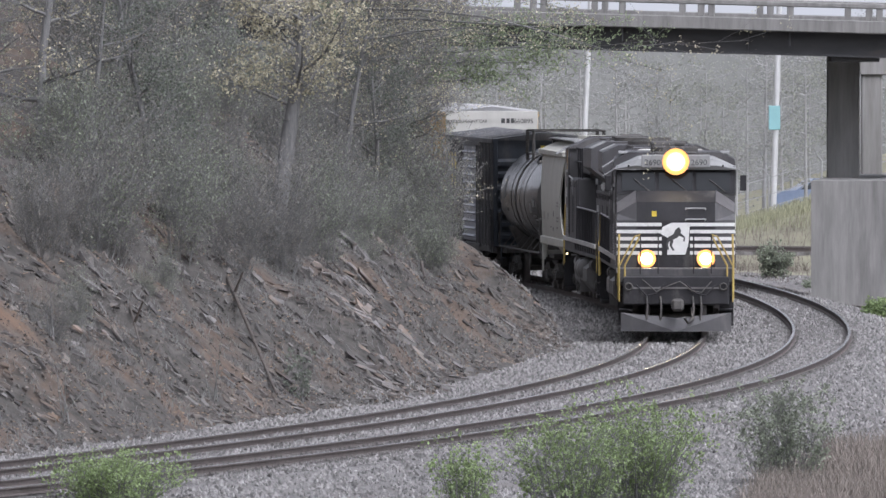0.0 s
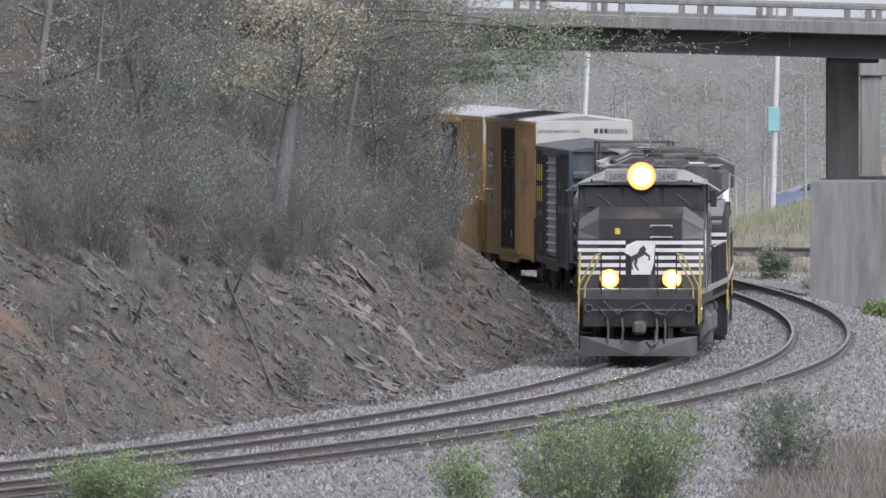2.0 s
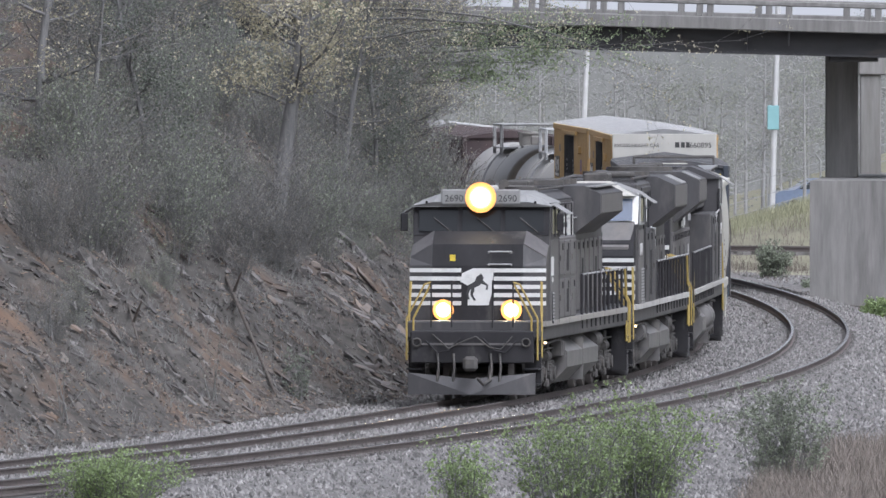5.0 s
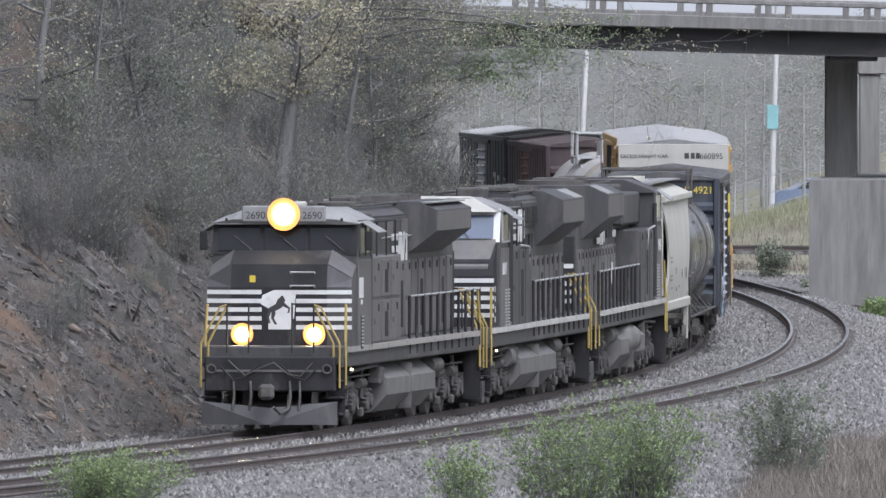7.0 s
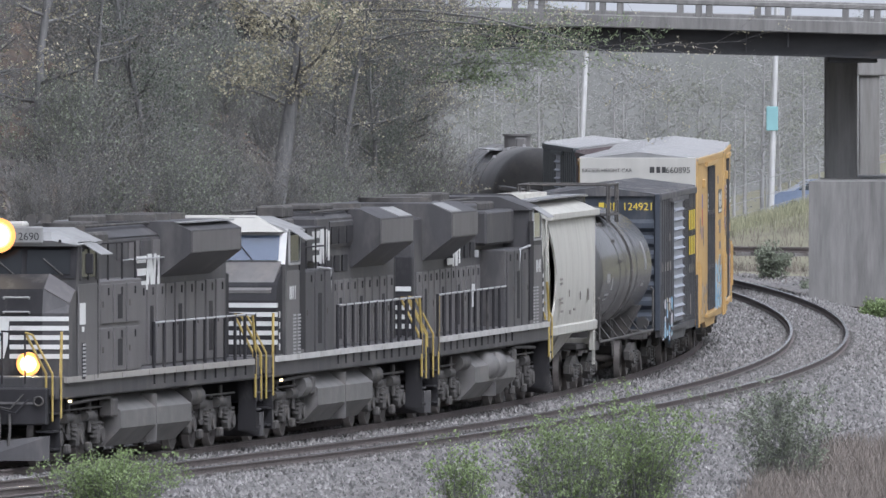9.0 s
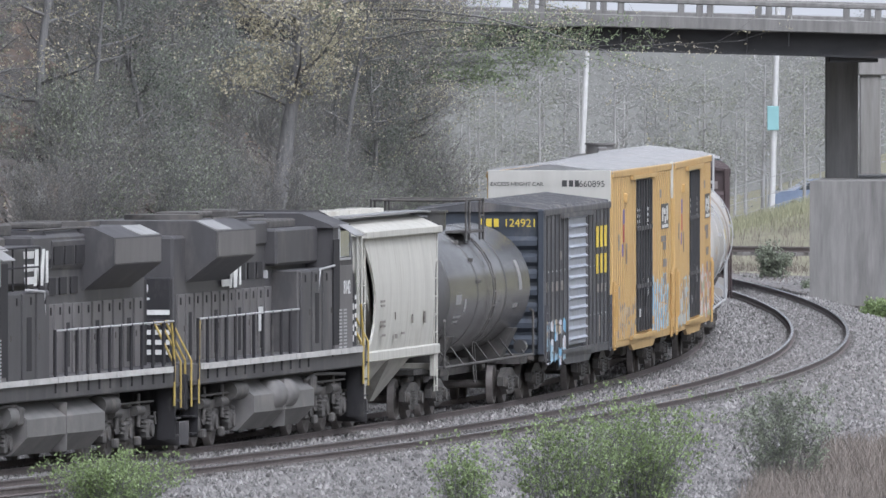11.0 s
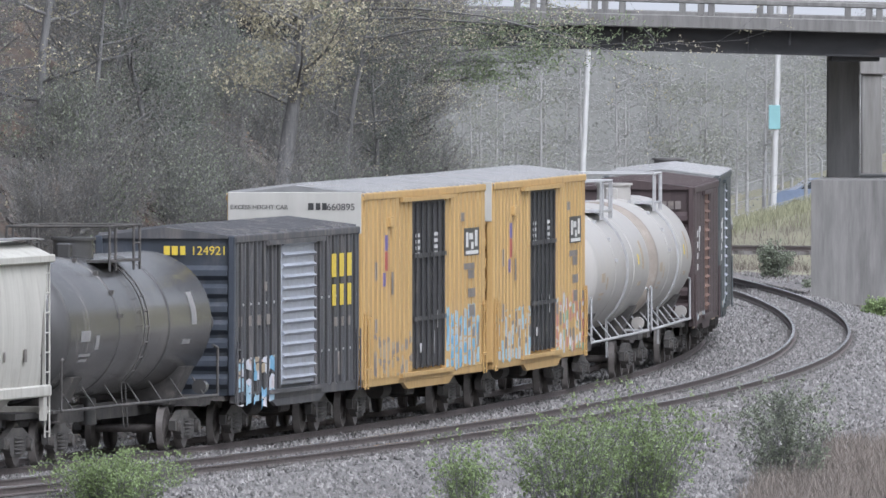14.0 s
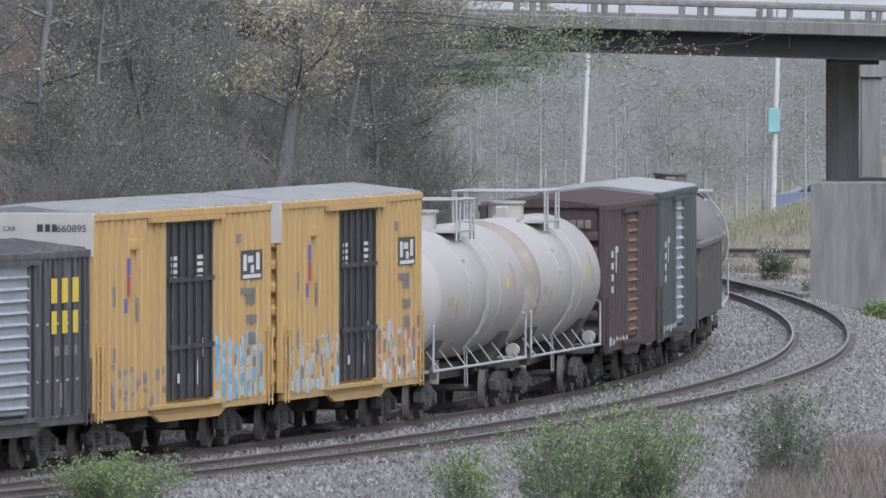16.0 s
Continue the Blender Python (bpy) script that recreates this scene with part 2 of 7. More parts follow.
def height(x, y):
    s, o = from_track(x, y)
    d = toe(s) - o
    if d > 0:
        steep = min(d, 7.5) * 0.80 + max(0, d - 7.5) * 0.42
        steep *= 1 + 0.10 * fuzz(x, y, 0.09, 3)
        rough = min(1, d / 1.5)
        bands = math.sin((s * 0.55 + d * 1.1) + 2 * fuzz(x, y, 0.2, 5)) - 2.6 * abs(fuzz(s, d * 0.3 + s * 0.25, 0.28, 6)) - 1.3 * abs(fuzz(s, d * 0.25, 0.8, 12))
        gully = 0.30 - 0.85 * abs(fuzz(s + 0.35 * d, d * 0.12, 0.21, 21)) - 0.42 * abs(fuzz(s + 0.3 * d, d * 0.2, 0.55, 22))
        return -0.33 + steep + rough * (0.30 * fuzz(x, y, 0.5, 1) + 0.22 * fuzz(x, y, 1.3, 2) + 0.13 * bands + 0.45 * fuzz(x, y, 0.22, 9) + gully)
    edge = o - (outer(s) + 1.7)
    if edge > 0:
        z = -0.24 - min(edge, 2.4) * 0.24 - max(0, min(edge - 2.4, 8)) * 0.03
        if y > 690:
            z += 0.3
        bank = max(0, min(1, (y - 726) / 16)) * (0.9 + 0.28 * max(0, x - 9.5)) - max(0, min(1, (y - 768) / 20)) * 1.2
        return z + 0.07 * fuzz(x, y, 0.6, 4) + max(0, bank)
    return -0.205 + 0.02 * fuzz(x, y, 1.2, 6)


def ground_sheet():
    xs = np.concatenate([np.linspace(-1500, -60, 8), np.linspace(-40, -14, 14), np.arange(-13, 16, 0.33), np.linspace(16.5, 40, 16), np.linspace(60, 1500, 8)])
    ys = np.concatenate([np.linspace(-300, 360, 12), np.arange(380, 420, 4), np.arange(420, 600, 0.6), np.arange(600.4, 700, 1.3), np.arange(701, 800, 2.5), np.linspace(810, 3000, 14)])
    vs = [(float(x), float(y), height(float(x), float(y))) for y in ys for x in xs]
    w = len(xs)
    fs = [(j * w + i, j * w + i + 1, (j + 1) * w + i + 1, (j + 1) * w + i) for j in range(len(ys) - 1) for i in range(w - 1)]
    me = bpy.data.meshes.new("ground")
    me.from_pydata(vs, [], fs)
    me.polygons.foreach_set("use_smooth", [True] * len(fs))
    for m in (BED, EARTH, FAR_GROUND):
        me.materials.append(m)
    kinds = []
    for j in range(len(ys) - 1):
        for i in range(w - 1):
            x, y = float(xs[i] + xs[i + 1]) / 2, float(ys[j] + ys[j + 1]) / 2
            s, o = from_track(x, y)
            kinds.append(1 if toe(s) - o > 0 else (2 if y > 712 or o > 22 else 0))
    me.polygons.foreach_set("material_index", kinds)
    return tagged(new("ground", me), "gravel bed, earthen cutting and meadow beside the railway", "ground", kind="structure")


ground_sheet()


# ---- rails and ties ----
RAIL = [(-0.07, -0.17), (0.07, -0.17), (0.07, -0.155), (0.012, -0.13), (0.012, -0.045), (0.036, -0.035), (0.036, -0.004), (0.028, 0), (-0.028, 0), (-0.036, -0.004), (-0.036, -0.035),
        (-0.012, -0.045), (-0.012, -0.13), (-0.07, -0.155)]


def rail_run(place, ss, name, parent):
    """One rail swept along place(s); its head shines."""
    n = len(RAIL)
    pts = [place(s) for s in ss]
    vs = []
    for k, p in enumerate(pts):
        q = (pts[min(k + 1, len(pts) - 1)] - pts[max(k - 1, 0)]).normalized()
        side = Vector((q.y, -q.x, 0))
        vs += [p + side * a + Vector((0, 0, b)) for a, b in RAIL]
    fs, idx = [], []
    for k in range(len(pts) - 1):
        for i in range(n):
            fs.append((k * n + i, k * n + (i + 1) % n, (k + 1) * n + (i + 1) % n, (k + 1) * n + i))
            idx.append(1 if 6 <= i <= 8 else 0)
    me = bpy.data.meshes.new(name)
    me.from_pydata(vs, [], fs)
    me.materials.append(RUST)
    me.materials.append(STEEL)
    me.polygons.foreach_set("material_index", idx)
    ob = new(name, me)
    ob.parent = parent
    return ob


STEPS = [float(s) for s in np.arange(-330, 330, 1.5)]


def tie_mesh():
    sh = Shape().box(0, 0, -0.238, 0.22, 2.55, 0.10, 0.02)
    for y in (-0.75, 0.75):
        sh.box(0, y, -0.162 + 0.004, 0.19, 0.36, 0.016).box(0, y - 0.12, -0.14, 0.05, 0.04, 0.05).box(0, y + 0.12, -0.14, 0.05, 0.04, 0.05)
    return sh.mesh("tie", TIE)


def railway(name, label, off, zoff):
    tr = thing(name, label, "railway track", "railway tracks", "structure")
    for side in (-0.7525, 0.7525):
        rail_run(lambda s: on_track(s, off(s) + side, zoff), STEPS, "rail", tr)
    me = tie_mesh()
    for k in range(290):
        s = 35 - 0.55 * k
        a = on_track(s + .1, off(s)) - on_track(s - .1, off(s))
        o = part("tie", me, None, tr)
        o.matrix_basis = Matrix.Translation(on_track(s, off(s), zoff)) @ pose(0, 0, 0, 0, 0, math.degrees(math.atan2(a.y, a.x)) + random.uniform(-1, 1))
    rest = Shape()
    for s in list(np.arange(35.55, 330, 0.55)) + list(np.arange(-330, 35 - 0.55 * 290, 0.55)):
        a = on_track(s + .1, off(s)) - on_track(s - .1, off(s))
        rest.box(0, 0, -0.238, 0.22, 2.55, 0.10, 0, Matrix.Translation(on_track(s, off(s), zoff)) @ pose(0, 0, 0, 0, 0, math.degrees(math.atan2(a.y, a.x))))
    tagged(part("tie_run", rest, TIE, tr), kind="stuff")
    return tr


railway("inner_track", "curved railway track with worn rails on timber ties", lambda s: 0.0, 0.0)
railway("outer_track", "curved railway track with rusty rails beside the train", outer, 0.035)
siding = thing("siding_track", "rusty siding track crossing behind the bridge pier", "railway track", "railway tracks", "structure")
for k in (0, 1.5):
    rail_run(lambda q: Vector((q, 730 - 0.62 * q + k, 0.17 + 0.0 * q)), [float(q) for q in np.arange(-6, 40, 1.0)], "rail", siding)
siding_ties = Shape()
for q in np.arange(-6, 40, 0.6):
    siding_ties.box(0, 0, 0, 0.22, 2.5, 0.12, 0, Matrix.Translation((q, 730.75 - 0.62 * q, -0.06)) @ pose(0, 0, 0, 0, 0, -32))
tagged(part("tie_run", siding_ties, TIE, siding), kind="stuff")


# ---- loose ballast, rubble and litter ----
def scatter(name, label, material, spots, size, flat=0.7, kind_of="gravel"):
    """Many small broken stones in one mesh."""
    rnd = np.random.RandomState(len(spots))
    n = len(spots)
    base = np.array([(1, 0, -0.5), (0, 1, -0.5), (-1, 0, -0.5), (0, -1, -0.5), (0, 0, 1.0)], float)
    tri = np.array([(0, 1, 4), (1, 2, 4), (2, 3, 4), (3, 0, 4)])
    v = base[None] * rnd.uniform(0.55, 1.25, (n, 5, 1)) + rnd.uniform(-0.42, 0.42, (n, 5, 3))
    r = rnd.uniform(0, 2 * np.pi, n)
    c, s_ = np.cos(r), np.sin(r)
    v = np.stack([v[..., 0] * c[:, None] - v[..., 1] * s_[:, None], v[..., 0] * s_[:, None] + v[..., 1] * c[:, None], v[..., 2] * flat], -1)
    v = v * (rnd.uniform(size[0], size[1], n) ** 1.0)[:, None, None] / 2 + np.array(spots)[:, None, :]
    f = (tri[None] + 5 * np.arange(n)[:, None, None]).reshape(-1, 3)
    me = bpy.data.meshes.new(name)
    me.from_pydata(v.reshape(-1, 3).tolist(), [], f.tolist())
    me.materials.append(material)
    return tagged(new(name, me), label, kind_of, kind="stuff")


def ballast_spots(n):
    out = []
    while len(out) < n:
        s = 45 - 300 * random.random() ** 1.25
        o = random.uniform(-3.3, 16.5)
        if s < -150 and o > 13:
            continue
        p = on_track(s, o)
        on_rail = min(abs(o - c) for c in (-0.7525, 0.7525, outer(s) - 0.7525, outer(s) + 0.7525)) < 0.09
        if on_rail:
            continue
        z = height(p.x, p.y)
        inside = abs(o) < 1.3 or abs(o - outer(s)) < 1.3
        out.append((p.x, p.y, z + (0.045 if inside else 0.03)))
    return out


scatter("ballast", "loose grey crushed stone ballast", GRAVEL, ballast_spots(110000), (0.07, 0.125), 0.95)


def hill_spots(n, dmax, lift=0.0):
    out = []
    while len(out) < n:
        s = random.uniform(-140, 30)
        d = dmax * random.random() ** 1.1
        p = on_track(s, toe(s) - d)
        out.append((p.x, p.y, height(p.x, p.y) + lift))
    return out


scatter("rubble", "broken brown rock rubble on the cutting slope", SHARD, hill_spots(95000, 8), (0.03, 0.11), 0.7, "rubble")
scatter("rubble_coarse", "larger broken stones lying on the cutting slope", SHARD, hill_spots(2600, 8), (0.10, 0.30), 0.6, "rubble")
scatter("leaf_litter", "brown dead leaves lying on the wooded slope", LITTER, [q for q in hill_spots(22000, 14, 0.02) if fuzz(q[0], q[1], 0.15, 8) > -0.25], (0.05, 0.12), 0.35, "leaf litter")


def fall_line(s, d):
    """The place d metres up the cutting at s, and the downhill direction there."""
    p, q = on_track(s, toe(s) - d), on_track(s, toe(s) - d + 0.6)
    p.z, q.z = height(p.x, p.y), height(q.x, q.y)
    return p, (q - p).normalized()


def slab(sh, rnd, at, way, long, wide, thick):
    """One split rock sliver lying along way, its ends broken off unevenly."""
    side = way.cross(Vector((0, 0, 1))).normalized()
    up = side.cross(way).normalized()
    side = (side + up * rnd.uniform(-0.5, 0.5)).normalized()
    up = side.cross(way).normalized()
    ring = []
    for e in (-1, 1):
        for a, b in ((-1, -1), (1, -1), (1, 1), (-1, 1)):
            ring.append(at + way * (e * long * rnd.uniform(0.25, 0.55)) + side * (a * wide * rnd.uniform(0.25, 0.55)) + up * (b * thick * rnd.uniform(0.3, 0.55)))
    sh.add(ring, [(0, 1, 2, 3), (7, 6, 5, 4), (0, 4, 5, 1), (1, 5, 6, 2), (2, 6, 7, 3), (3, 7, 4, 0)])


def outcrop(s, d, size, count, label):
    """Bedrock showing through the slope: thin slabs split along one dip."""
    rnd = random.Random(int(s * 10 + d * 100))
    base, way = fall_line(s, d)
    ob = thing("rock_outcrop", label, "rock", "outcrops on the cutting")
    ob.matrix_basis = Matrix.Translation(base)
    for _ in range(count):
        sh = Shape()
        p, w = fall_line(s + rnd.gauss(0, size * 0.75), max(0.15, d + rnd.gauss(0, size * 0.45)))
        w = (w + Vector((rnd.gauss(0, 0.12), rnd.gauss(0, 0.12), rnd.gauss(0, 0.14)))).normalized()
        slab(sh, rnd, p + Vector((0, 0, rnd.uniform(-0.02, 0.10))) - base, w, rnd.uniform(0.15, 0.75) * size ** 0.5, rnd.uniform(0.08, 0.32), rnd.uniform(0.04, 0.13))
        part("slab", sh, ROCK, ob)
    return ob


for s, d, size, count in ((-42, 0.9, 0.9, 26), (-47, 2.2, 1.1, 34), (-60, 1.1, 1.0, 30), (-66, 2.6, 1.2, 36), (-70, 0.7, 0.8, 22), (-76, 3.6, 1.3, 34), (-52, 3.8, 1.1, 28), (-58, 4.6, 1.2, 30),
                          (-40, 3.4, 0.9, 22), (-30, 1.6, 0.8, 16), (-90, 1.8, 1.0, 24), (-12, 2.4, 0.9, 14), (-20, 3.8, 0.9, 16), (-62, 3.6, 1.0, 26), (-50, 1.0, 1.2, 34), (-56, 2.2, 1.2, 32)):
    outcrop(s, d, size, count, "fractured grey rock outcrop in the earthen cutting")
_r = random.Random(3)
for k in range(22):
    outcrop(_r.uniform(-92, 8) if k % 3 else _r.uniform(-78, -38), _r.uniform(0.4, 5.0), _r.uniform(0.3, 0.7), 9, "jagged brown rock ledge in the earthen cutting")
splinters = Shape()
while len(splinters.f) < 6 * 4200:
    q, h = _r.uniform(-125, 25), 7.0 * _r.random() ** 1.15
    p, w = fall_line(q, h)
    if fuzz(p.x, p.y, 0.35, 31) < -0.12:
        continue
    w = (w + Vector((_r.gauss(0, 0.22), _r.gauss(0, 0.22), _r.gauss(0, 0.2)))).normalized()
    slab(splinters, _r, p + Vector((0, 0, 0.03)), w, _r.uniform(0.10, 0.42), _r.uniform(0.04, 0.12), _r.uniform(0.03, 0.08))
tagged(part("rock_splinters", splinters, SPLINTER), "thin split rock slivers lying down the cutting slope", "rubble", kind="stuff")


# ---- highway bridge ----
def bridge():
    br = thing("road_bridge", "concrete road bridge with dark girders over the railway", "bridge", kind="structure")
    br.matrix_basis = Matrix.Translation((11.0, 650, 7.07)) @ pose(0, 0, 0, 0, 1.55, -4)
    x0, x1 = -40, 45
    part("girder", Shape().box(2.5, 0.3, 0.36, x1 - x0, 0.14, 0.72).box(2.5, 0.3, 0.03, x1 - x0, 0.46, 0.06).box(2.5, 0.3, 0.70, x1 - x0, 0.46, 0.05), GIRDER, br, "dark steel girder")
    for y in (2.6, 4.9, 7.2, 9.4):
        part("girder", Shape().box(2.5, y, 0.36, x1 - x0, 0.1, 0.72).box(2.5, y, 0.03, x1 - x0, 0.4, 0.06), GIRDER, br)
    part("deck", Shape().box(2.5, 4.8, 0.86, x1 - x0, 10.4, 0.22, 0.02), CONCRETE, br)
    part("curb", Shape().box(2.5, -0.28, 0.93, x1 - x0, 0.30, 0.40, 0.03), CONCRETE, br)
    part("curb", Shape().box(2.5, 9.9, 1.05, x1 - x0, 0.30, 0.30, 0.03), CONCRETE, br)
    for y, shift in ((-0.25, 0.0), (9.85, 1.25)):
        part("handrail", Shape().box(2.5, y, 1.57, x1 - x0, 0.26, 0.16, 0.03), CONCRETE, br, "concrete handrail beam")
        for k in range(32):
            x = -0.41 + shift + 2.57 * (k - 15)
            for dx in ((0.0,) if k % 2 else (-0.16, 0.16)):
                part("baluster", Shape().box(x + dx, y, 1.31, 0.20, 0.2, 0.38, 0.02), CONCRETE, br)
    for k in range(16):
        part("deck_drain", Shape().rod((-0.41 + 5.14 * (k - 8), -0.12, 0.80), (-0.41 + 5.14 * (k - 8), -0.12, 0.30), 0.04, 8), GIRDER, br)
        part("stiffener", Shape().box(-1.7 + 5.14 * (k - 8), 0.16, 0.36, 0.03, 0.16, 0.60), GIRDER, br)
    return br


bridge()


def pier():
    pr = thing("bridge_pier", "stained concrete bridge pier with square columns on a crash wall", "bridge pier", kind="structure")
    wall = [(11.18, 646.0), (16.5, 645.5), (18, 668), (12.6, 668)]
    part("crash_wall", Shape().prism(wall, "z", -0.5, 3.30), CONCRETE, pr, "stained concrete crash wall")
    part("column", Shape().box(12.32, 655.0, 5.2, 1.0, 1.0, 4.0, 0.04), STAINED, pr)
    part("column", Shape().box(13.40, 665, 5.2, 0.66, 0.7, 4.0, 0.04).box(13.50, 665, 6.75, 0.95, 0.9, 0.72, 0.03), PALE_CONCRETE, pr, "rear column with a wider cap")
    part("bearing_cap", Shape().box(12.6, 652, 6.98, 1.5, 3.5, 0.2, 0.03), GIRDER, pr)
    return pr


pier()


# ---- beyond the bridge ----
def leaning_pole(x, y, z0, z1, lean, r, sign=None, label=""):
    pl = thing("white_pole", label, "pole", "pale poles beyond the bridge")
    part("shaft", Shape().rod((x, y, z0), (x + lean * (z1 - z0), y, z1), r, 12, r * 0.9), POLE, pl)
    part("base_plate", Shape().box(x, y, z0 + 0.05, r * 3.4, r * 3.4, 0.1, 0.01), POLE, pl)
    if sign:
        zc = sign
        part("sign_panel", Shape().box(x + lean * (zc - z0) - 0.06, y - r - 0.03, zc, 0.42, 0.05, 0.88, 0.02), SIGN, pl, "plain teal sign panel")
    return pl


leaning_pole(4.97, 770, height(4.97, 770) - 0.05, 9.6, 0.045, 0.105, None, "pale slender pole in front of the misty wood")
leaning_pole(11.95, 770, height(11.95, 770) - 0.05, 9.0, 0.03, 0.11, 4.15, "pale slender pole carrying a small teal sign")

fence = thing("chain_link_fence", "galvanised wire fence on the meadow bank", "fence")
_fx = [6 + 1.9 * k for k in range(9)]
for x in _fx:
    zz = height(x, 764)
    part("post", Shape().rod((x, 764, zz - 0.1), (x, 764, zz + 1.35), 0.035, 6).rod((x, 764, zz + 1.35), (x - 0.2, 763.9, zz + 1.62), 0.03, 6), WIRE, fence)
for lift in (0.25, 0.7, 1.3):
    part("wire", Shape().tube([(x, 764, height(x, 764) + lift) for x in _fx], 0.016, 5), WIRE, fence)


def parked_car(x, y):
    z = height(x, y)
    car = thing("parked_car", "blue parked car half hidden behind the grassy bank", "car")
    car.matrix_basis = pose(x, y, z, 0, 0, 8)
    body = [(-2.1, 0.35), (-2.15, 0.8), (-1.9, 0.95), (-1.35, 1.0), (-0.7, 1.42), (0.6, 1.45), (1.3, 1.02), (2.0, 0.9), (2.15, 0.6), (2.1, 0.35)]
    part("body", Shape().prism(body, "y", -0.85, 0.85), BLUE_CAR, car)
    part("windscreen", Shape().prism([(-1.2, 1.03), (-0.68, 1.36), (0.55, 1.38), (1.1, 1.03)], "y", -0.87, 0.87), mat("car_glass", (0.05, 0.06, 0.07), 0.15, tone=0.05, bump=0), car)
    for wx in (-1.35, 1.35):
        for wy in (-0.8, 0.8):
            part("wheel", Shape().rod((wx, wy - 0.1, 0.32), (wx, wy + 0.1, 0.32), 0.32, 14), GIRDER, car)


parked_car(14.35, 792)

# Haze over the distant wood is put in as pale grey and faint glow.
backdrop_mat = mat("haze_glow_wood", (0.195, 0.197, 0.19), 1.0, tone=0.16, scale=0.35, stretch=(3, 1, 0.25), bump=0, spec=0, glow=0.24)
# ---- train paints ----
DUST = (0.15, 0.14, 0.13)
BLACK = mat("sooty_black_paint", (0.028, 0.027, 0.029), 0.7, spec=0.25, tone=0.3, scale=1.5, dirt=DUST, dirt_amount=0.18, dirt_scale=1.2, stretch=(1, 1, 0.5), bump=0.05)
HOOD = mat("dusty_black_paint", (0.056, 0.054, 0.056), 0.58, tone=0.3, scale=1.2, dirt=DUST, dirt_amount=0.35, dirt_scale=0.9, stretch=(1, 1, 0.35), bump=0.06)
GREYSIDE = mat("road_dusted_paint", (0.112, 0.106, 0.106), 0.55, tone=0.25, scale=1.2, dirt=(0.19, 0.18, 0.165), dirt_amount=0.3, dirt_scale=0.8, stretch=(1, 1, 0.35), bump=0.06)
ROOFPALE = mat("sun_bleached_roof_paint", (0.25, 0.25, 0.245), 0.6, tone=0.2, scale=2, dirt=(0.14, 0.13, 0.12), dirt_amount=0.35, bump=0.05)
WHITE = mat("white_stripe_paint", (0.62, 0.62, 0.60), 0.5, tone=0.1, scale=3, dirt=(0.38, 0.37, 0.35), dirt_amount=0.25, dirt_scale=2.5, bump=0.03)
YELLOW_RAIL = mat("yellow_handrail_paint", (0.37, 0.275, 0.08), 0.5, tone=0.2, scale=6, bump=0.05)
GREY_RAIL = mat("grey_handrail_paint", (0.36, 0.36, 0.36), 0.5, tone=0.15, scale=5, bump=0.03)
UNDER = mat("grimy_running_gear", (0.070, 0.066, 0.062), 0.75, tone=0.45, scale=3, dirt=(0.16, 0.14, 0.12), dirt_amount=0.35, dirt_scale=2.2, bump=0.25)
UNDERGREY = mat("dusty_fuel_tank", (0.135, 0.13, 0.125), 0.6, tone=0.25, scale=1.4, dirt=(0.21, 0.19, 0.17), dirt_amount=0.35, bump=0.08)
WHEELSTEEL = mat("wheel_steel", (0.16, 0.145, 0.135), 0.6, metal=0.4, tone=0.35, scale=4, bump=0.1)
GLASS = mat("dark_cab_glass", (0.02, 0.022, 0.024), 0.12, tone=0.05, bump=0, spec=0.25)
# Glossy glass whose blue base colour imitates reflected sky.
SKYGLASS = mat("sky_tinted_glass", (0.10, 0.13, 0.19), 0.06, tone=0.05, bump=0, spec=1.0, coat=1.0)
LAMP = lamp_mat("headlight_glow", (1.0, 0.80, 0.45), 50.0)
HALO_INNER = lamp_mat("headlight_inner_halo", (1.0, 0.58, 0.16), 2.4)
HALO_OUTER = lamp_mat("headlight_outer_halo", (1.0, 0.42, 0.10), 0.65)
MARKER = lamp_mat("marker_lamp", (1.0, 0.75, 0.4), 3.0)
CREAM = mat("cream_hopper_paint", (0.44, 0.43, 0.385), 0.6, tone=0.15, scale=1.2, dirt=(0.27, 0.24, 0.20), dirt_amount=0.35, dirt_scale=1.6, stretch=(2.5, 2.5, 0.3), bump=0.05)
TANKGREY = mat("grimy_tank_paint", (0.062, 0.061, 0.060), 0.24, tone=0.3, scale=1.0, dirt=(0.17, 0.16, 0.145), dirt_amount=0.35, dirt_scale=0.9, stretch=(1.6, 1, 0.4), bump=0.04, spec=0.6)
TANKWHITE = mat("dirty_white_tank_paint", (0.37, 0.355, 0.33), 0.45, tone=0.12, scale=0.9, dirt=(0.33, 0.30, 0.26), dirt_amount=0.35, dirt_scale=0.9, stretch=(2, 1, 0.35), bump=0.04)
TANKRUST = mat("stained_tank_band", (0.27, 0.235, 0.20), 0.6, tone=0.25, scale=1.5, dirt=(0.45, 0.42, 0.38), dirt_amount=0.3, bump=0.05)
NAVY = mat("dark_navy_boxcar_paint", (0.040, 0.048, 0.062), 0.5, tone=0.3, scale=1.2, dirt=(0.13, 0.125, 0.12), dirt_amount=0.25, dirt_scale=1.2, stretch=(1.5, 1, 0.4), bump=0.05)
NAVYSIDE = mat("weathered_navy_side", (0.066, 0.067, 0.072), 0.6, tone=0.3, scale=1.2, dirt=(0.17, 0.15, 0.135), dirt_amount=0.35, dirt_scale=1.2, stretch=(2, 2, 0.3), bump=0.05)
SILVER = mat("silver_door_paint", (0.34, 0.36, 0.40), 0.5, metal=0.2, tone=0.15, scale=2, dirt=(0.22, 0.21, 0.2), dirt_amount=0.3, bump=0.05)
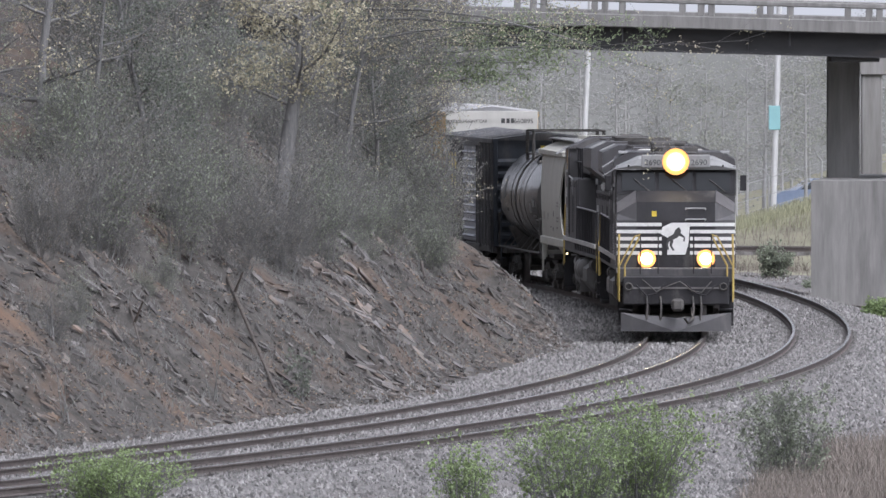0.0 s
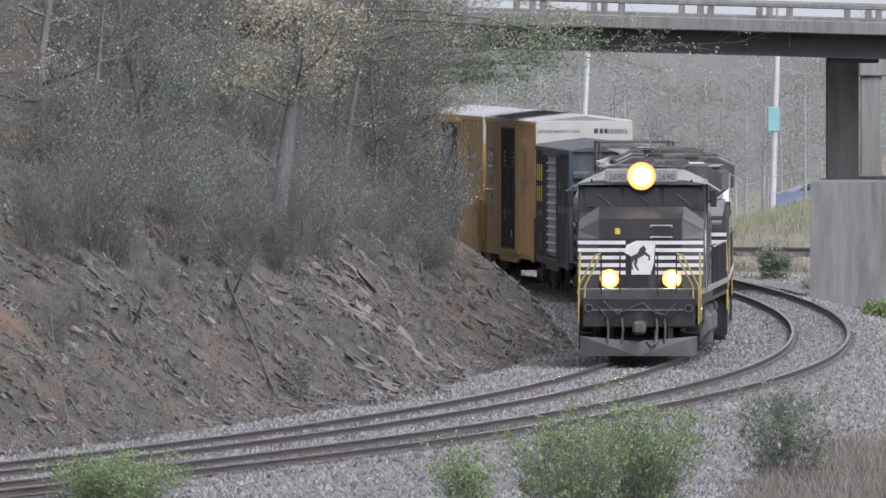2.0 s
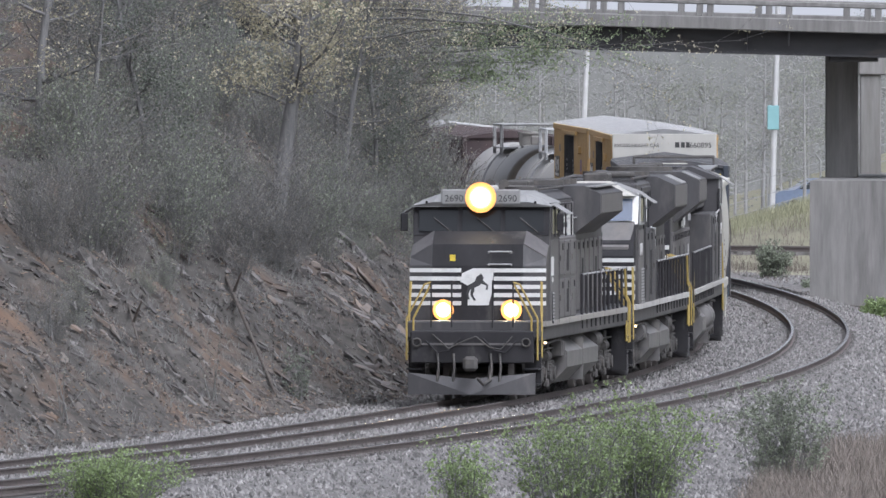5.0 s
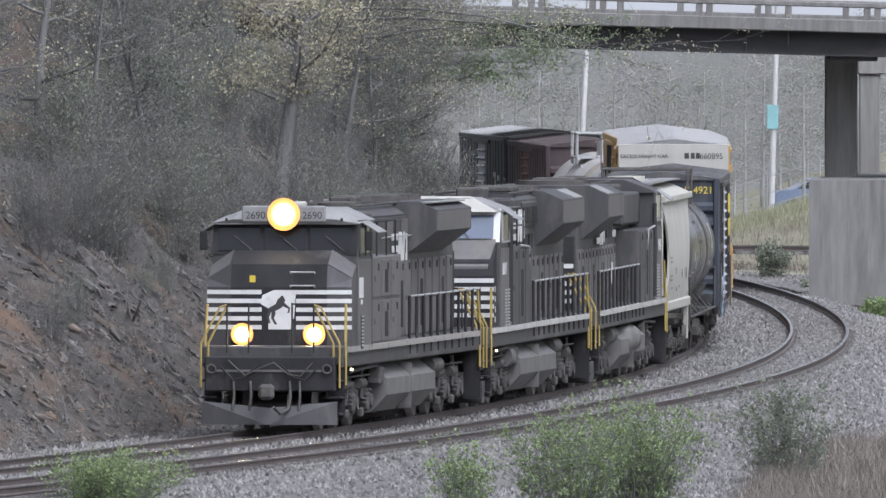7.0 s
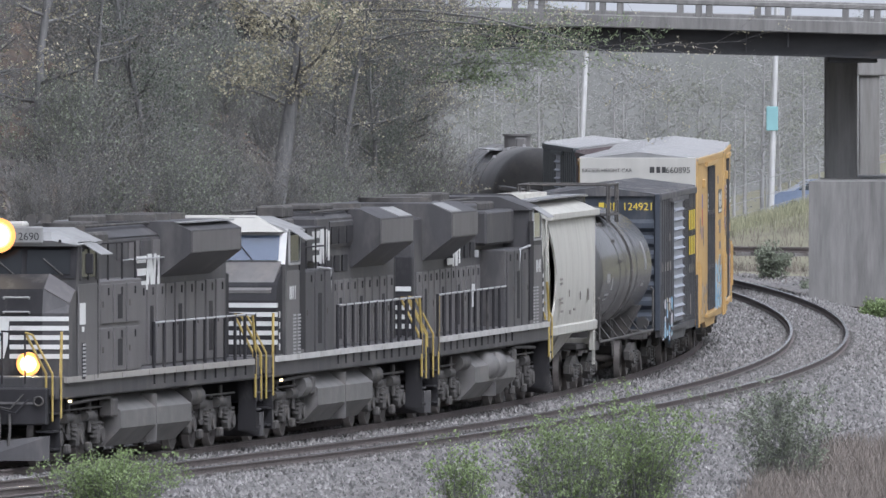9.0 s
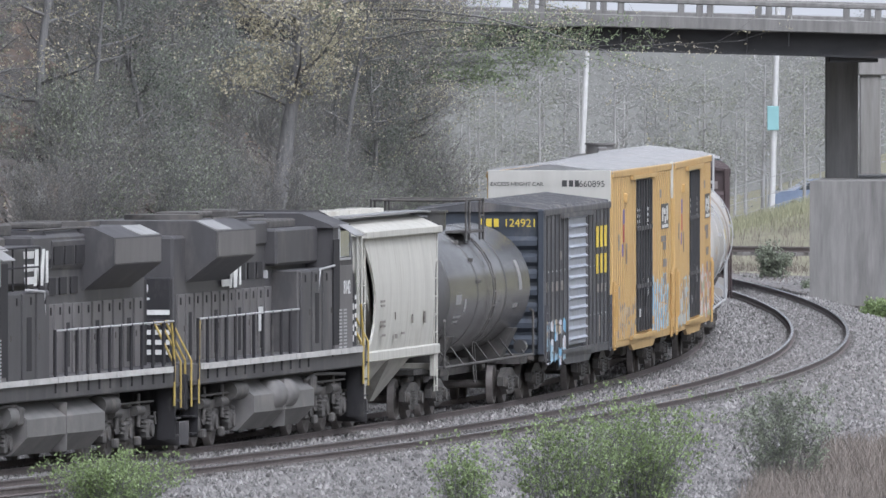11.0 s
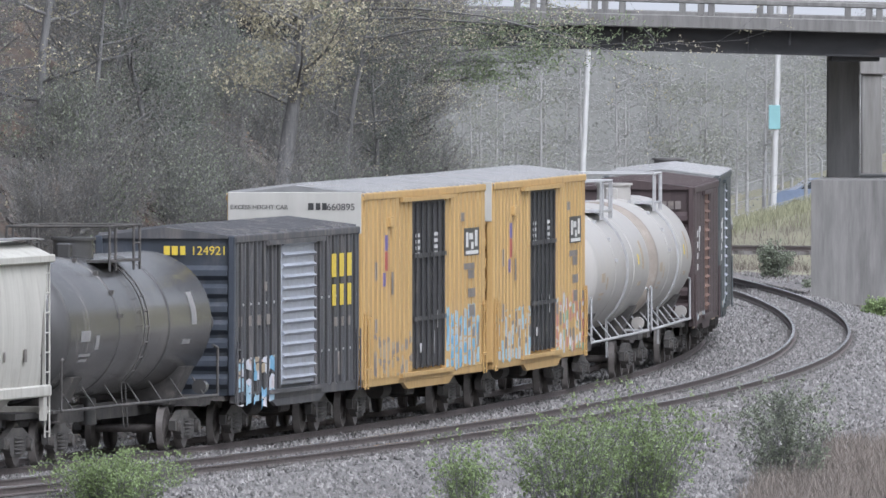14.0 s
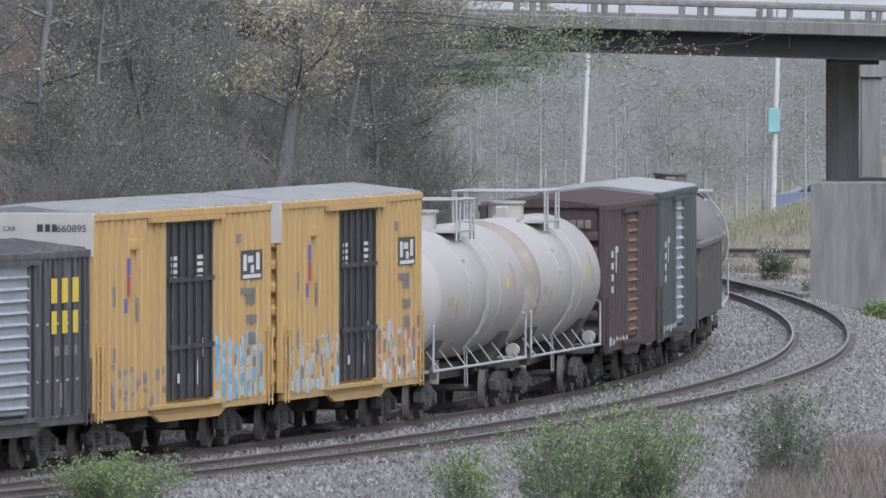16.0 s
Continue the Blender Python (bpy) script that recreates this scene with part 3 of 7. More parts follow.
AMBER = mat("amber_yellow_boxcar_paint", (0.46, 0.30, 0.115), 0.55, tone=0.14, scale=1.1, dirt=(0.30, 0.19, 0.095), dirt_amount=0.34, dirt_scale=1.4, stretch=(2.5, 2.5, 0.3), bump=0.05)
OFFWHITE = mat("off_white_end_paint", (0.42, 0.41, 0.375), 0.6, tone=0.1, scale=1, dirt=(0.40, 0.38, 0.34), dirt_amount=0.25, stretch=(2, 2, 0.4), bump=0.03)
PLUGDOOR = mat("black_plug_door", (0.036, 0.036, 0.038), 0.6, tone=0.3, scale=2, dirt=(0.13, 0.12, 0.11), dirt_amount=0.25, bump=0.05)
GALV = mat("galvanised_roof", (0.25, 0.25, 0.25), 0.5, metal=0.3, tone=0.2, scale=1.5, dirt=(0.22, 0.2, 0.18), dirt_amount=0.3, bump=0.05)
MAROON = mat("oxide_brown_boxcar_paint", (0.055, 0.038, 0.038), 0.65, tone=0.3, scale=1.3, dirt=(0.11, 0.082, 0.072), dirt_amount=0.25, stretch=(2, 2, 0.3), bump=0.08)
RUSTDOOR = mat("rusty_door", (0.17, 0.10, 0.075), 0.75, tone=0.35, scale=2, bump=0.1)
GREENBOX = mat("dark_green_boxcar_paint", (0.05, 0.06, 0.062), 0.6, tone=0.3, scale=1.3, dirt=(0.14, 0.13, 0.12), dirt_amount=0.3, stretch=(2, 2, 0.3), bump=0.06)
LETTER = mat("yellow_lettering", (0.62, 0.47, 0.05), 0.5, tone=0.1, bump=0)
INK = mat("black_lettering", (0.04, 0.04, 0.04), 0.5, tone=0.1, bump=0)
TAG_BLUE = mat("blue_spray_paint", (0.13, 0.34, 0.52), 0.5, tone=0.4, scale=3, dirt=(0.5, 0.58, 0.62), dirt_amount=0.3, dirt_scale=3, bump=0)
TAG_GREY = mat("grey_spray_paint", (0.17, 0.15, 0.14), 0.5, tone=0.4, scale=3, dirt=(0.36, 0.30, 0.22), dirt_amount=0.25, dirt_scale=4, bump=0)
TAG_PALE = mat("pale_spray_paint", (0.42, 0.48, 0.50), 0.5, tone=0.4, scale=4, dirt=(0.32, 0.2, 0.16), dirt_amount=0.4, dirt_scale=4, bump=0)
TAG_TAN = mat("tan_spray_paint", (0.36, 0.29, 0.20), 0.5, tone=0.3, scale=4, bump=0)
TAG_SKY = mat("sky_blue_spray_paint", (0.30, 0.46, 0.56), 0.5, tone=0.3, scale=4, bump=0)
TAG_RED = mat("faded_red_spray_paint", (0.40, 0.17, 0.13), 0.5, tone=0.3, scale=4, bump=0)
TAG_GREEN = mat("faded_green_spray_paint", (0.22, 0.32, 0.22), 0.5, tone=0.3, scale=4, bump=0)
TAG_WHITE = mat("white_spray_paint", (0.55, 0.57, 0.62), 0.5, tone=0.3, scale=4, dirt=(0.40, 0.2, 0.08), dirt_amount=0.4, dirt_scale=3, bump=0)
OFFWHITE_DUSTY = mat("road_dirty_white_paint", (0.30, 0.285, 0.26), 0.6, tone=0.25, scale=1.5, dirt=(0.16, 0.15, 0.14), dirt_amount=0.35, bump=0)
SILL_WHITE = mat("scuffed_white_sill_paint", (0.44, 0.43, 0.41), 0.6, tone=0.2, scale=2, dirt=(0.2, 0.19, 0.18), dirt_amount=0.3, bump=0)
SEAL_WORN = mat("worn_stencil_paint", (0.24, 0.235, 0.23), 0.6, tone=0.3, bump=0)
SEAL = mat("paper_white_stencil", (0.55, 0.55, 0.54), 0.6, tone=0.15, bump=0)


def lettering(text, size, place, material, parent, wide=1.0):
    """Text lying in the x-z plane of place, reading along its x, facing its -y."""
    cu = bpy.data.curves.new("lettering", "FONT")
    cu.body, cu.size, cu.extrude, cu.align_x = text, size, 0.004, "CENTER"
    tmp = bpy.data.objects.new("tmp", cu)
    me = bpy.data.meshes.new_from_object(tmp)
    bpy.data.objects.remove(tmp)
    me.materials.clear()
    me.materials.append(material)
    ob = new("lettering", me)
    ob.parent = parent
    ob.matrix_basis = place @ pose(0, 0, 0, 90, 0, 0) @ Matrix.Diagonal((wide, 1, 1, 1))
    return ob


LEFT = pose(0, 0, 0, 0, 0, 180)      # turns lettering to face the +y side
FRONT = pose(0, 0, 0, 0, 0, 90)      # turns lettering to face +x


def bars(rects, y, name, material, parent, depth=0.012, axis="y"):
    """Small flat plates on a side (x, z, width, height), each a part."""
    for a, z, w, h in rects:
        part(name, Shape().box(a, y, z, w, depth, h) if axis == "y" else Shape().box(y, a, z, depth, w, h), material, parent)


# ---- running gear ----
def wheelset_mesh(r):
    """Two flanged wheels on their axle, the axle along x."""
    sh = Shape().rod((-0.8, 0, 0), (0.8, 0, 0), 0.09, 10)
    side = [(-0.07, 0.02), (-0.07, 0.12), (-0.03, 0.16), (-0.03, r - 0.09), (-0.07, r - 0.06), (-0.07, r), (0.04, r), (0.05, r + 0.03), (0.07, r + 0.03), (0.07, 0.02)]
    sh.lathe([(-0.755 + x, q) for x, q in side], n=22).lathe([(0.755 - x, q) for x, q in side], n=22)
    for k in range(5):
        a = 2 * math.pi * k / 5
        for e in (-1, 1):
            sh.rod((e * 0.79, 0.55 * r * math.cos(a), 0.55 * r * math.sin(a)), (e * 0.80, 0.55 * r * math.cos(a), 0.55 * r * math.sin(a)), 0.05, 8)
    return sh.mesh("wheelset", WHEELSTEEL)


WHEEL_BIG, WHEEL_SMALL = wheelset_mesh(0.53), wheelset_mesh(0.46)
ROLLING = []


def truck_mesh(three):
    sh = Shape()
    for y in (-1, 1):
        if three:
            sh.prism([(-2.6, 0.75), (-2.5, 1.05), (-0.5, 1.0), (0.5, 1.0), (2.5, 1.05), (2.6, 0.75), (2.0, 0.55), (1.3, 0.78), (0.7, 0.5), (-0.7, 0.5), (-1.3, 0.78), (-2.0, 0.55)], "y", y * 1.08 - 0.07, y * 1.08 + 0.07)
            for x in (-2.05, 0, 2.05):
                sh.box(x, y * 1.15, 0.54, 0.40, 0.24, 0.42, 0.05).rod((x, y * 1.2, 0.54), (x, y * 1.32, 0.54), 0.15, 12)
                for dx in (-0.32, 0.32):
                    for k in range(4):
                        sh.rod((x + dx, y * 1.16, 0.5 + 0.09 * k), (x + dx, y * 1.16, 0.55 + 0.09 * k), 0.10, 10)
            for x in (-1.05, 1.05):
                sh.rod((x, y * 1.22, 0.62), (x, y * 1.22, 1.3), 0.05, 8).rod((x - 0.4, y * 1.2, 0.95), (x + 0.4, y * 1.2, 0.95), 0.11, 10).box(x, y * 1.2, 0.32, 0.35, 0.12, 0.2, 0.03)
            sh.rod((-2.4, y * 1.24, 1.12), (2.4, y * 1.24, 1.12), 0.025, 6)
        else:
            sh.prism([(-1.15, 0.42), (-1.15, 0.62), (-0.45, 0.82), (0.45, 0.82), (1.15, 0.62), (1.15, 0.42), (0.85, 0.40), (0.42, 0.22), (-0.42, 0.22), (-0.85, 0.40)], "y", y * 1.0 - 0.07, y * 1.0 + 0.07)
            for dx in (-0.2, 0, 0.2):
                for k in range(5):
                    sh.rod((dx, y * 1.08, 0.30 + 0.075 * k), (dx, y * 1.08, 0.34 + 0.075 * k), 0.085, 10)
            for x in (-0.89, 0.89):
                sh.rod((x, y * 1.0, 0.46), (x, y * 1.16, 0.46), 0.13, 12).box(x, y * 1.06, 0.5, 0.26, 0.16, 0.26, 0.04)
    sh.box(0, 0, 0.62, 0.4 if not three else 3.6, 2.0, 0.25)
    return sh.mesh("truck", UNDER)


TRUCK3, TRUCK2 = truck_mesh(True), truck_mesh(False)


def add_trucks(car, half, three=False):
    for x in (-half, half):
        tr = part("truck", TRUCK3 if three else TRUCK2, None, car, place=pose(x, 0, 0))
        for ax in ((-2.05, 0, 2.05) if three else (-0.89, 0.89)):
            r = 0.53 if three else 0.46
            ROLLING.append((part("wheelset", WHEEL_BIG if three else WHEEL_SMALL, None, tr, place=pose(ax, 0, r, 0, 0, 90)), car, ax, r))


def couplers(car, half):
    for e in (-1, 1):
        part("coupler", Shape().box(e * (half + 0.35), 0, 0.88, 0.7, 0.2, 0.24, 0.05).box(e * (half + 0.72), 0.04, 0.88, 0.22, 0.32, 0.34, 0.07), UNDER, car)
        part("air_hose", Shape().tube([(e * half, 0.4, 0.8), (e * (half + 0.2), 0.42, 0.5), (e * (half + 0.5), 0.3, 0.4), (e * (half + 0.8), 0.2, 0.55)], 0.035), UNDER, car)


def ladder(parent, x, y, z0, z1, along, material, rungs=6, name="ladder"):
    """along: 'x' for a side ladder, 'y' for an end ladder."""
    d = (0.2, 0) if along == "x" else (0, 0.2)
    sh = Shape()
    for k in (-1, 1):
        sh.rod((x + k * d[0], y + k * d[1], z0), (x + k * d[0], y + k * d[1], z1), 0.022, 6)
    for k in range(rungs):
        z = z0 + (z1 - z0) * (k + 0.3) / rungs
        sh.rod((x - d[0], y - d[1], z), (x + d[0], y + d[1], z), 0.017, 6)
    return part(name, sh, material, parent)


# ---- locomotives ----
def stripes(loco, x, face, z0, z1, w, n=5, gap=None, taper=1.0):
    """White bands across a nose or hood end; gap: half-width of a middle panel that they leave free."""
    p = (z1 - z0) / (2 * n - 1)
    for k in range(n):
        z = z0 + p * (2 * k + 0.5)
        if gap:
            for e in (-1, 1):
                part("nose_stripe", Shape().box(x, e * (gap + w) / 2, z, 0.012, w - gap, p), WHITE, loco, "white painted band")
        else:
            part("nose_stripe", Shape().box(x, 0, z, 0.012, 2 * w, p), WHITE, loco, "white painted band")


def underframe(loco, half, band):
    part("underframe", Shape().box(0, 0, 1.61, 2 * half - 0.6, 2.9, 0.46, 0.03).box(0, 0, 1.25, 2 * half - 5, 1.4, 0.3), HOOD, loco)
    for e in (-1, 1):
        n = 7
        for k in range(n):
            w = (2 * half - 2.2) / n
            part("sill_stripe", Shape().box(-half + 1.1 + w * (k + 0.5), e * 1.472, 1.76, w - 0.07, 0.09, 0.115), band, loco, "white reflective sill band")
    part("fuel_tank", Shape().prism([(-1.0, 1.38), (-1.44, 1.02), (-1.44, 0.66), (-1.1, 0.28), (1.1, 0.28), (1.44, 0.66), (1.44, 1.02), (1.0, 1.38)], "x", -3.3, 3.9).box(0.3, 0, 0.8, 0.05, 2.9, 1.0), UNDERGREY, loco, "dusty grey fuel tank")
    for e in (-1, 1):
        part("air_reservoir", Shape().rod((-5.0, e * 1.2, 1.15), (-3.6, e * 1.2, 1.15), 0.2, 14), UNDER, loco)
        part("gear_pipe", Shape().tube([(3.6, e * 1.3, 1.2), (4.6, e * 1.32, 1.32), (6.2, e * 1.32, 1.3), (8.4, e * 1.3, 1.25)], 0.04).box(4.2, e * 1.25, 1.1, 0.5, 0.3, 0.4, 0.04), UNDER, loco)


def pilot(loco, e, half, plow=True):
    """The end sill with its steps, snowplough and hoses; e is the end's sign."""
    x = e * half
    part("end_sill", Shape().box(x - e * 0.12, 0, 1.25, 0.3, 2.7, 0.75, 0.03), BLACK, loco)
    if plow:
        sh = Shape()
        for s in (-1, 1):
            sh.add([(x + e * 0.35, 0, 0.16), (x + e * 0.05, s * 1.40, 0.16), (x + e * 0.02, s * 1.40, 0.66), (x + e * 0.12, 0, 0.52),
                    (x + e * 0.29, 0, 0.16), (x - e * 0.01, s * 1.40, 0.16), (x - e * 0.05, s * 1.40, 0.66), (x + e * 0.05, 0, 0.52)],
                   [(0, 1, 2, 3), (7, 6, 5, 4), (0, 4, 5, 1), (1, 5, 6, 2), (2, 6, 7, 3)])
        part("snowplough", sh, HOOD, loco)
    for s in (-1, 1):
        st = Shape()
        for k in range(4):
            st.box(x - e * (0.42 + 0.0 * k), s * 1.28, 0.38 + 0.36 * k, 0.55, 0.34, 0.04)
        st.box(x - e * 0.72, s * 1.28, 0.95, 0.04, 0.36, 1.3)
        part("step_well", st, BLACK, loco)
        gr = Shape()
        gr.tube([(x - e * 0.08, s * 1.44, 0.95), (x - e * 0.08, s * 1.44, 1.9), (x - e * 0.1, s * 1.05, 2.65), (x - e * 0.1, s * 0.9, 2.7)], 0.023)
        gr.tube([(x - e * 0.16, s * 1.30, 1.0), (x - e * 0.16, s * 1.30, 1.9), (x - e * 0.14, s * 0.92, 2.65)], 0.026)
        part("step_handrail", gr, YELLOW_RAIL, loco, "yellow step handrail")
        gr = Shape()
        gr.tube([(x - e * 0.80, s * 1.46, 1.0), (x - e * 0.80, s * 1.46, 1.95), (x - e * 0.98, s * 1.44, 2.7)], 0.028)
        part("step_handrail", gr, YELLOW_RAIL, loco, "yellow step handrail")
        part("end_rail", Shape().tube([(x - e * 0.1, s * 0.9, 2.7), (x - e * 0.1, s * 0.45, 2.72)], 0.02).rod((x - e * 0.1, s * 0.45, 1.7), (x - e * 0.1, s * 0.45, 2.74), 0.02, 6).rod((x - e * 0.1, s * 0.9, 1.7), (x - e * 0.1, s * 0.9, 2.72), 0.02, 6), BLACK, loco)
        part("cable", Shape().tube([(x + e * 0.06, s * 0.25, 1.45), (x + e * 0.12, s * 0.5, 1.18), (x + e * 0.12, s * 0.75, 1.12), (x + e * 0.06, s * 1.0, 1.4)], 0.018), BLACK, loco)
    for y in (-0.75, -0.4, 0.42, 0.62):
        part("brake_hose", Shape().tube([(x + e * 0.05, y, 1.1), (x + e * 0.12, y + 0.03, 0.8), (x + e * 0.14, y, 0.45)], 0.03), UNDER, loco)
    part("uncoupling_bar", Shape().box(x + e * 0.02, 0, 1.32, 0.06, 2.2, 0.05), GREYSIDE, loco)


def side_rail(loco, x0, x1, e):
    part("walkway_rail", Shape().tube([(x0, e * 1.45, 2.72), (x1, e * 1.45, 2.72)], 0.024), GREY_RAIL, loco, "pale grey walkway handrail")
    n = int(abs(x1 - x0) / 1.0)
    for k in range(n + 1):
        x = x0 + (x1 - x0) * k / n
        part("stanchion", Shape().rod((x, e * 1.45, 1.5), (x, e * 1.45, 2.74), 0.035, 6), BLACK, loco)


def hood_doors(loco, x0, x1, half, z0, z1, n, material, name="hood_door"):
    for e in (-1, 1):
        w = (x1 - x0) / n
        for k in range(n):
            x = x0 + w * (k + 0.5)
            d = part(name, Shape().box(x, e * (half + 0.015), (z0 + z1) / 2, w - 0.17, 0.05, z1 - z0, 0.012), material, loco)
            if k % 3 == 1:
                part("louvre_slot", Shape().box(x, e * (half + 0.043), z0 + (z1 - z0) * 0.42, w * 0.34, 0.008, (z1 - z0) * 0.62), BLACK, d, "dark louvred opening")
            part("door_hook", Shape().box(x - w * 0.12, e * (half + 0.045), z1 - 0.14, 0.07, 0.03, 0.15), BLACK, d)
            if k % 2 == 0:
                part("latch", Shape().box(x + w * 0.3, e * (half + 0.045), (z0 + z1) / 2, 0.05, 0.03, 0.12), UNDER, d)


def emblem(loco, x, z, e, y):
    """The railway's side emblem as plain slanted shapes."""
    sh = Shape()
    f = -1.7 * e
    for k in range(3):
        sh.prism([(x + f * (-0.75 + 0.03 * k), z + 0.30 - 0.25 * k), (x + f * -0.18, z + 0.30 - 0.25 * k), (x + f * -0.22, z + 0.16 - 0.25 * k), (x + f * (-0.72 + 0.03 * k), z + 0.16 - 0.25 * k)], "y", y - 0.006, y + 0.006)
    sh.prism([(x + f * -0.12, z + 0.33), (x + f * 0.12, z + 0.33), (x + f * 0.2, z - 0.1), (x + f * 0.25, z + 0.33), (x + f * 0.38, z + 0.33), (x + f * 0.28, z - 0.38), (x + f * 0.08, z - 0.38), (x, z + 0.05), (x + f * -0.06, z - 0.38), (x + f * -0.2, z - 0.38)], "y", y - 0.006, y + 0.006)
    sh.box(x + f * 0.5, y, z - 0.02, 0.2, 0.012, 0.62)
    return part("side_emblem", sh, WHITE, loco, "white side emblem of plain shapes")


def headlight(loco, x, y, z, r, name="headlight"):
    h = part(name, Shape().rod((x - 0.12, y, z), (x + 0.02, y, z), r * 1.12, 20), BLACK, loco)
    # Two amber glow discs stand in for the halo of glare round the lens.
    part("reflector", Shape().rod((x + 0.02, y, z), (x + 0.03, y, z), r * 1.45, 24), HALO_OUTER, h, "faint amber halo disc round the lens")
    part("reflector", Shape().rod((x + 0.03, y, z), (x + 0.036, y, z), r * 1.08, 24), HALO_INNER, h, "amber halo disc close round the lens")
    part("lens", Shape().lathe([(x + 0.04, r * 0.86), (x + 0.06, r * 0.7), (x + 0.085, r * 0.4), (x + 0.095, 0.001)], y, z, 24), LAMP, h, "bright warm white lens")
    return h


def fill_out(loco, wide, tall, old, now, radiator):
    """Brings a unit's superstructure to its true proportions: wider overall, taller above the walkway, and the
    stations old along its length moved to now; the radiators shift by a length of their own."""
    for ob in loco.children_recursive:
        if ob.type != "MESH" or ob.name.startswith(("truck", "wheelset")):
            continue
        at = ob.matrix_basis.translation
        if ob.name.startswith("lettering"):
            x = float(np.interp(at.x, old, now)) - at.x
            ob.matrix_basis = Matrix.Translation((x, at.y * (wide - 1), max(0.0, at.z - 1.67) * (tall - 1))) @ ob.matrix_basis
            continue
        for v in ob.data.vertices:
            if ob.name.startswith("radiator"):
                v.co.x += radiator
            elif v.co.z > 1.66 and not ob.name.startswith(("step_handrail", "stanchion", "walkway_rail", "sill_stripe", "underframe", "end_", "ditch", "uncoupling")):
                v.co.x = float(np.interp(v.co.x, old, now))
            v.co.y *= wide
            v.co.z += max(0.0, v.co.z - 1.67) * (tall - 1)


def lead_locomotive():
    lo = thing("lead_locomotive", "black diesel locomotive with white nose stripes and lit headlights", "locomotive", "locomotives of the train")
    half = 10.7
    underframe(lo, half, OFFWHITE_DUSTY)
    add_trucks(lo, 6.7, True)
    couplers(lo, half)
    pilot(lo, 1, half)
    pilot(lo, -1, half)
    # nose
    nose = [(7.2, 1.67), (9.36, 1.67), (9.40, 3.05), (9.18, 3.52), (7.9, 3.80), (7.2, 3.80)]
    part("nose", Shape().prism(nose, "y", -1.0, 1.0), BLACK, lo, "glossy black short hood nose")
    for e in (-1, 1):
        side = Shape()
        a = [(7.2, 1.0, 1.67), (9.36, 1.0, 1.67), (9.40, 1.0, 3.05), (9.18, 1.0, 3.52), (7.9, 1.0, 3.80), (7.2, 1.0, 3.80)]
        b = [(7.2, 1.50, 1.67), (9.20, 1.50, 1.67), (9.22, 1.50, 3.05), (8.95, 1.50, 3.22), (7.7, 1.50, 3.48), (7.2, 1.50, 3.48)]
        pts = [(x, e * y, z) for x, y, z in a + b]
        side.add(pts, [(i, (i + 1) % 6, 6 + (i + 1) % 6, 6 + i) for i in range(6)] + [tuple(range(6)), tuple(range(6, 12))])
        part("nose_shoulder", side, HOOD, lo)
        part("shoulder_panel", Shape().add([(9.20, e * 1.02, 3.53), (8.97, e * 1.5, 3.245), (7.72, e * 1.5, 3.50), (7.92, e * 1.02, 3.82), (9.19, e * 1.02, 3.51), (8.96, e * 1.5, 3.225), (7.71, e * 1.5, 3.48), (7.91, e * 1.02, 3.80)],
                                               [(0, 1, 2, 3), (7, 6, 5, 4), (0, 4, 5, 1), (1, 5, 6, 2), (2, 6, 7, 3), (3, 7, 4, 0)]), GREYSIDE, lo)
    for e in (-1, 1):
        for k in range(5):
            z = 2.17 + 0.0911 * (2 * k + 0.5)
            part("nose_stripe", Shape().add([(9.375, e * 0.36, z - 0.045), (9.412, e * 1.0, z - 0.045), (9.235, e * 1.505, z - 0.045), (9.412, e * 0.36, z - 0.045),
                                              (9.375, e * 0.36, z + 0.045), (9.412, e * 1.0, z + 0.045), (9.235, e * 1.505, z + 0.045), (9.412, e * 0.36, z + 0.045),
                                              (9.20, e * 1.505, z - 0.045), (9.20, e * 1.505, z + 0.045)],
                                             [(3, 1, 5, 7), (1, 2, 6, 5), (0, 4, 9, 8), (0, 3, 7, 4), (4, 7, 5, 6, 9), (0, 8, 2, 1, 3), (2, 8, 9, 6)]), WHITE, lo, "white painted band")
    part("nose_panel", Shape().prism([(-0.22, 2.17), (0.24, 2.17), (0.32, 2.45), (0.36, 2.99), (-0.1, 2.99), (-0.34, 2.88), (-0.38, 2.7), (-0.2, 2.6)], "x", 9.38, 9.418), WHITE, lo, "white nose panel")
    horse = Shape().prism([(-0.13, 2.52), (0.06, 2.62), (0.14, 2.78), (0.08, 2.88), (-0.02, 2.80), (-0.06, 2.70), (-0.20, 2.62)], "x", 9.418, 9.424)
    horse.prism([(-0.14, 2.62), (-0.06, 2.52), (-0.10, 2.40), (-0.03, 2.28), (-0.08, 2.27), (-0.16, 2.40)], "x", 9.418, 9.424).prism([(-0.20, 2.62), (-0.14, 2.56), (-0.20, 2.42), (-0.17, 2.30), (-0.22, 2.30), (-0.25, 2.44)], "x", 9.418, 9.424)
    horse.prism([(0.06, 2.66), (0.20, 2.60), (0.18, 2.52), (0.22, 2.50), (0.24, 2.62), (0.10, 2.74)], "x", 9.418, 9.424)
    part("nose_emblem", horse, INK, lo, "plain black rearing shape")
    for z in (3.36, 3.08):
        part("grab_iron", Shape().tube([(9.42, 0.25, z - 0.03), (9.46, 0.25, z), (9.46, 0.75, z), (9.42, 0.75, z - 0.03)], 0.018), GREY_RAIL, lo)
    part("nose_lamp_plate", Shape().box(9.36, -0.55, 3.22, 0.04, 0.12, 0.14), LETTER, lo)
    # cab
    cab = [(5.2, 1.67), (7.55, 1.67), (7.55, 3.70), (7.35, 4.36), (7.2, 4.42), (5.2, 4.42)]
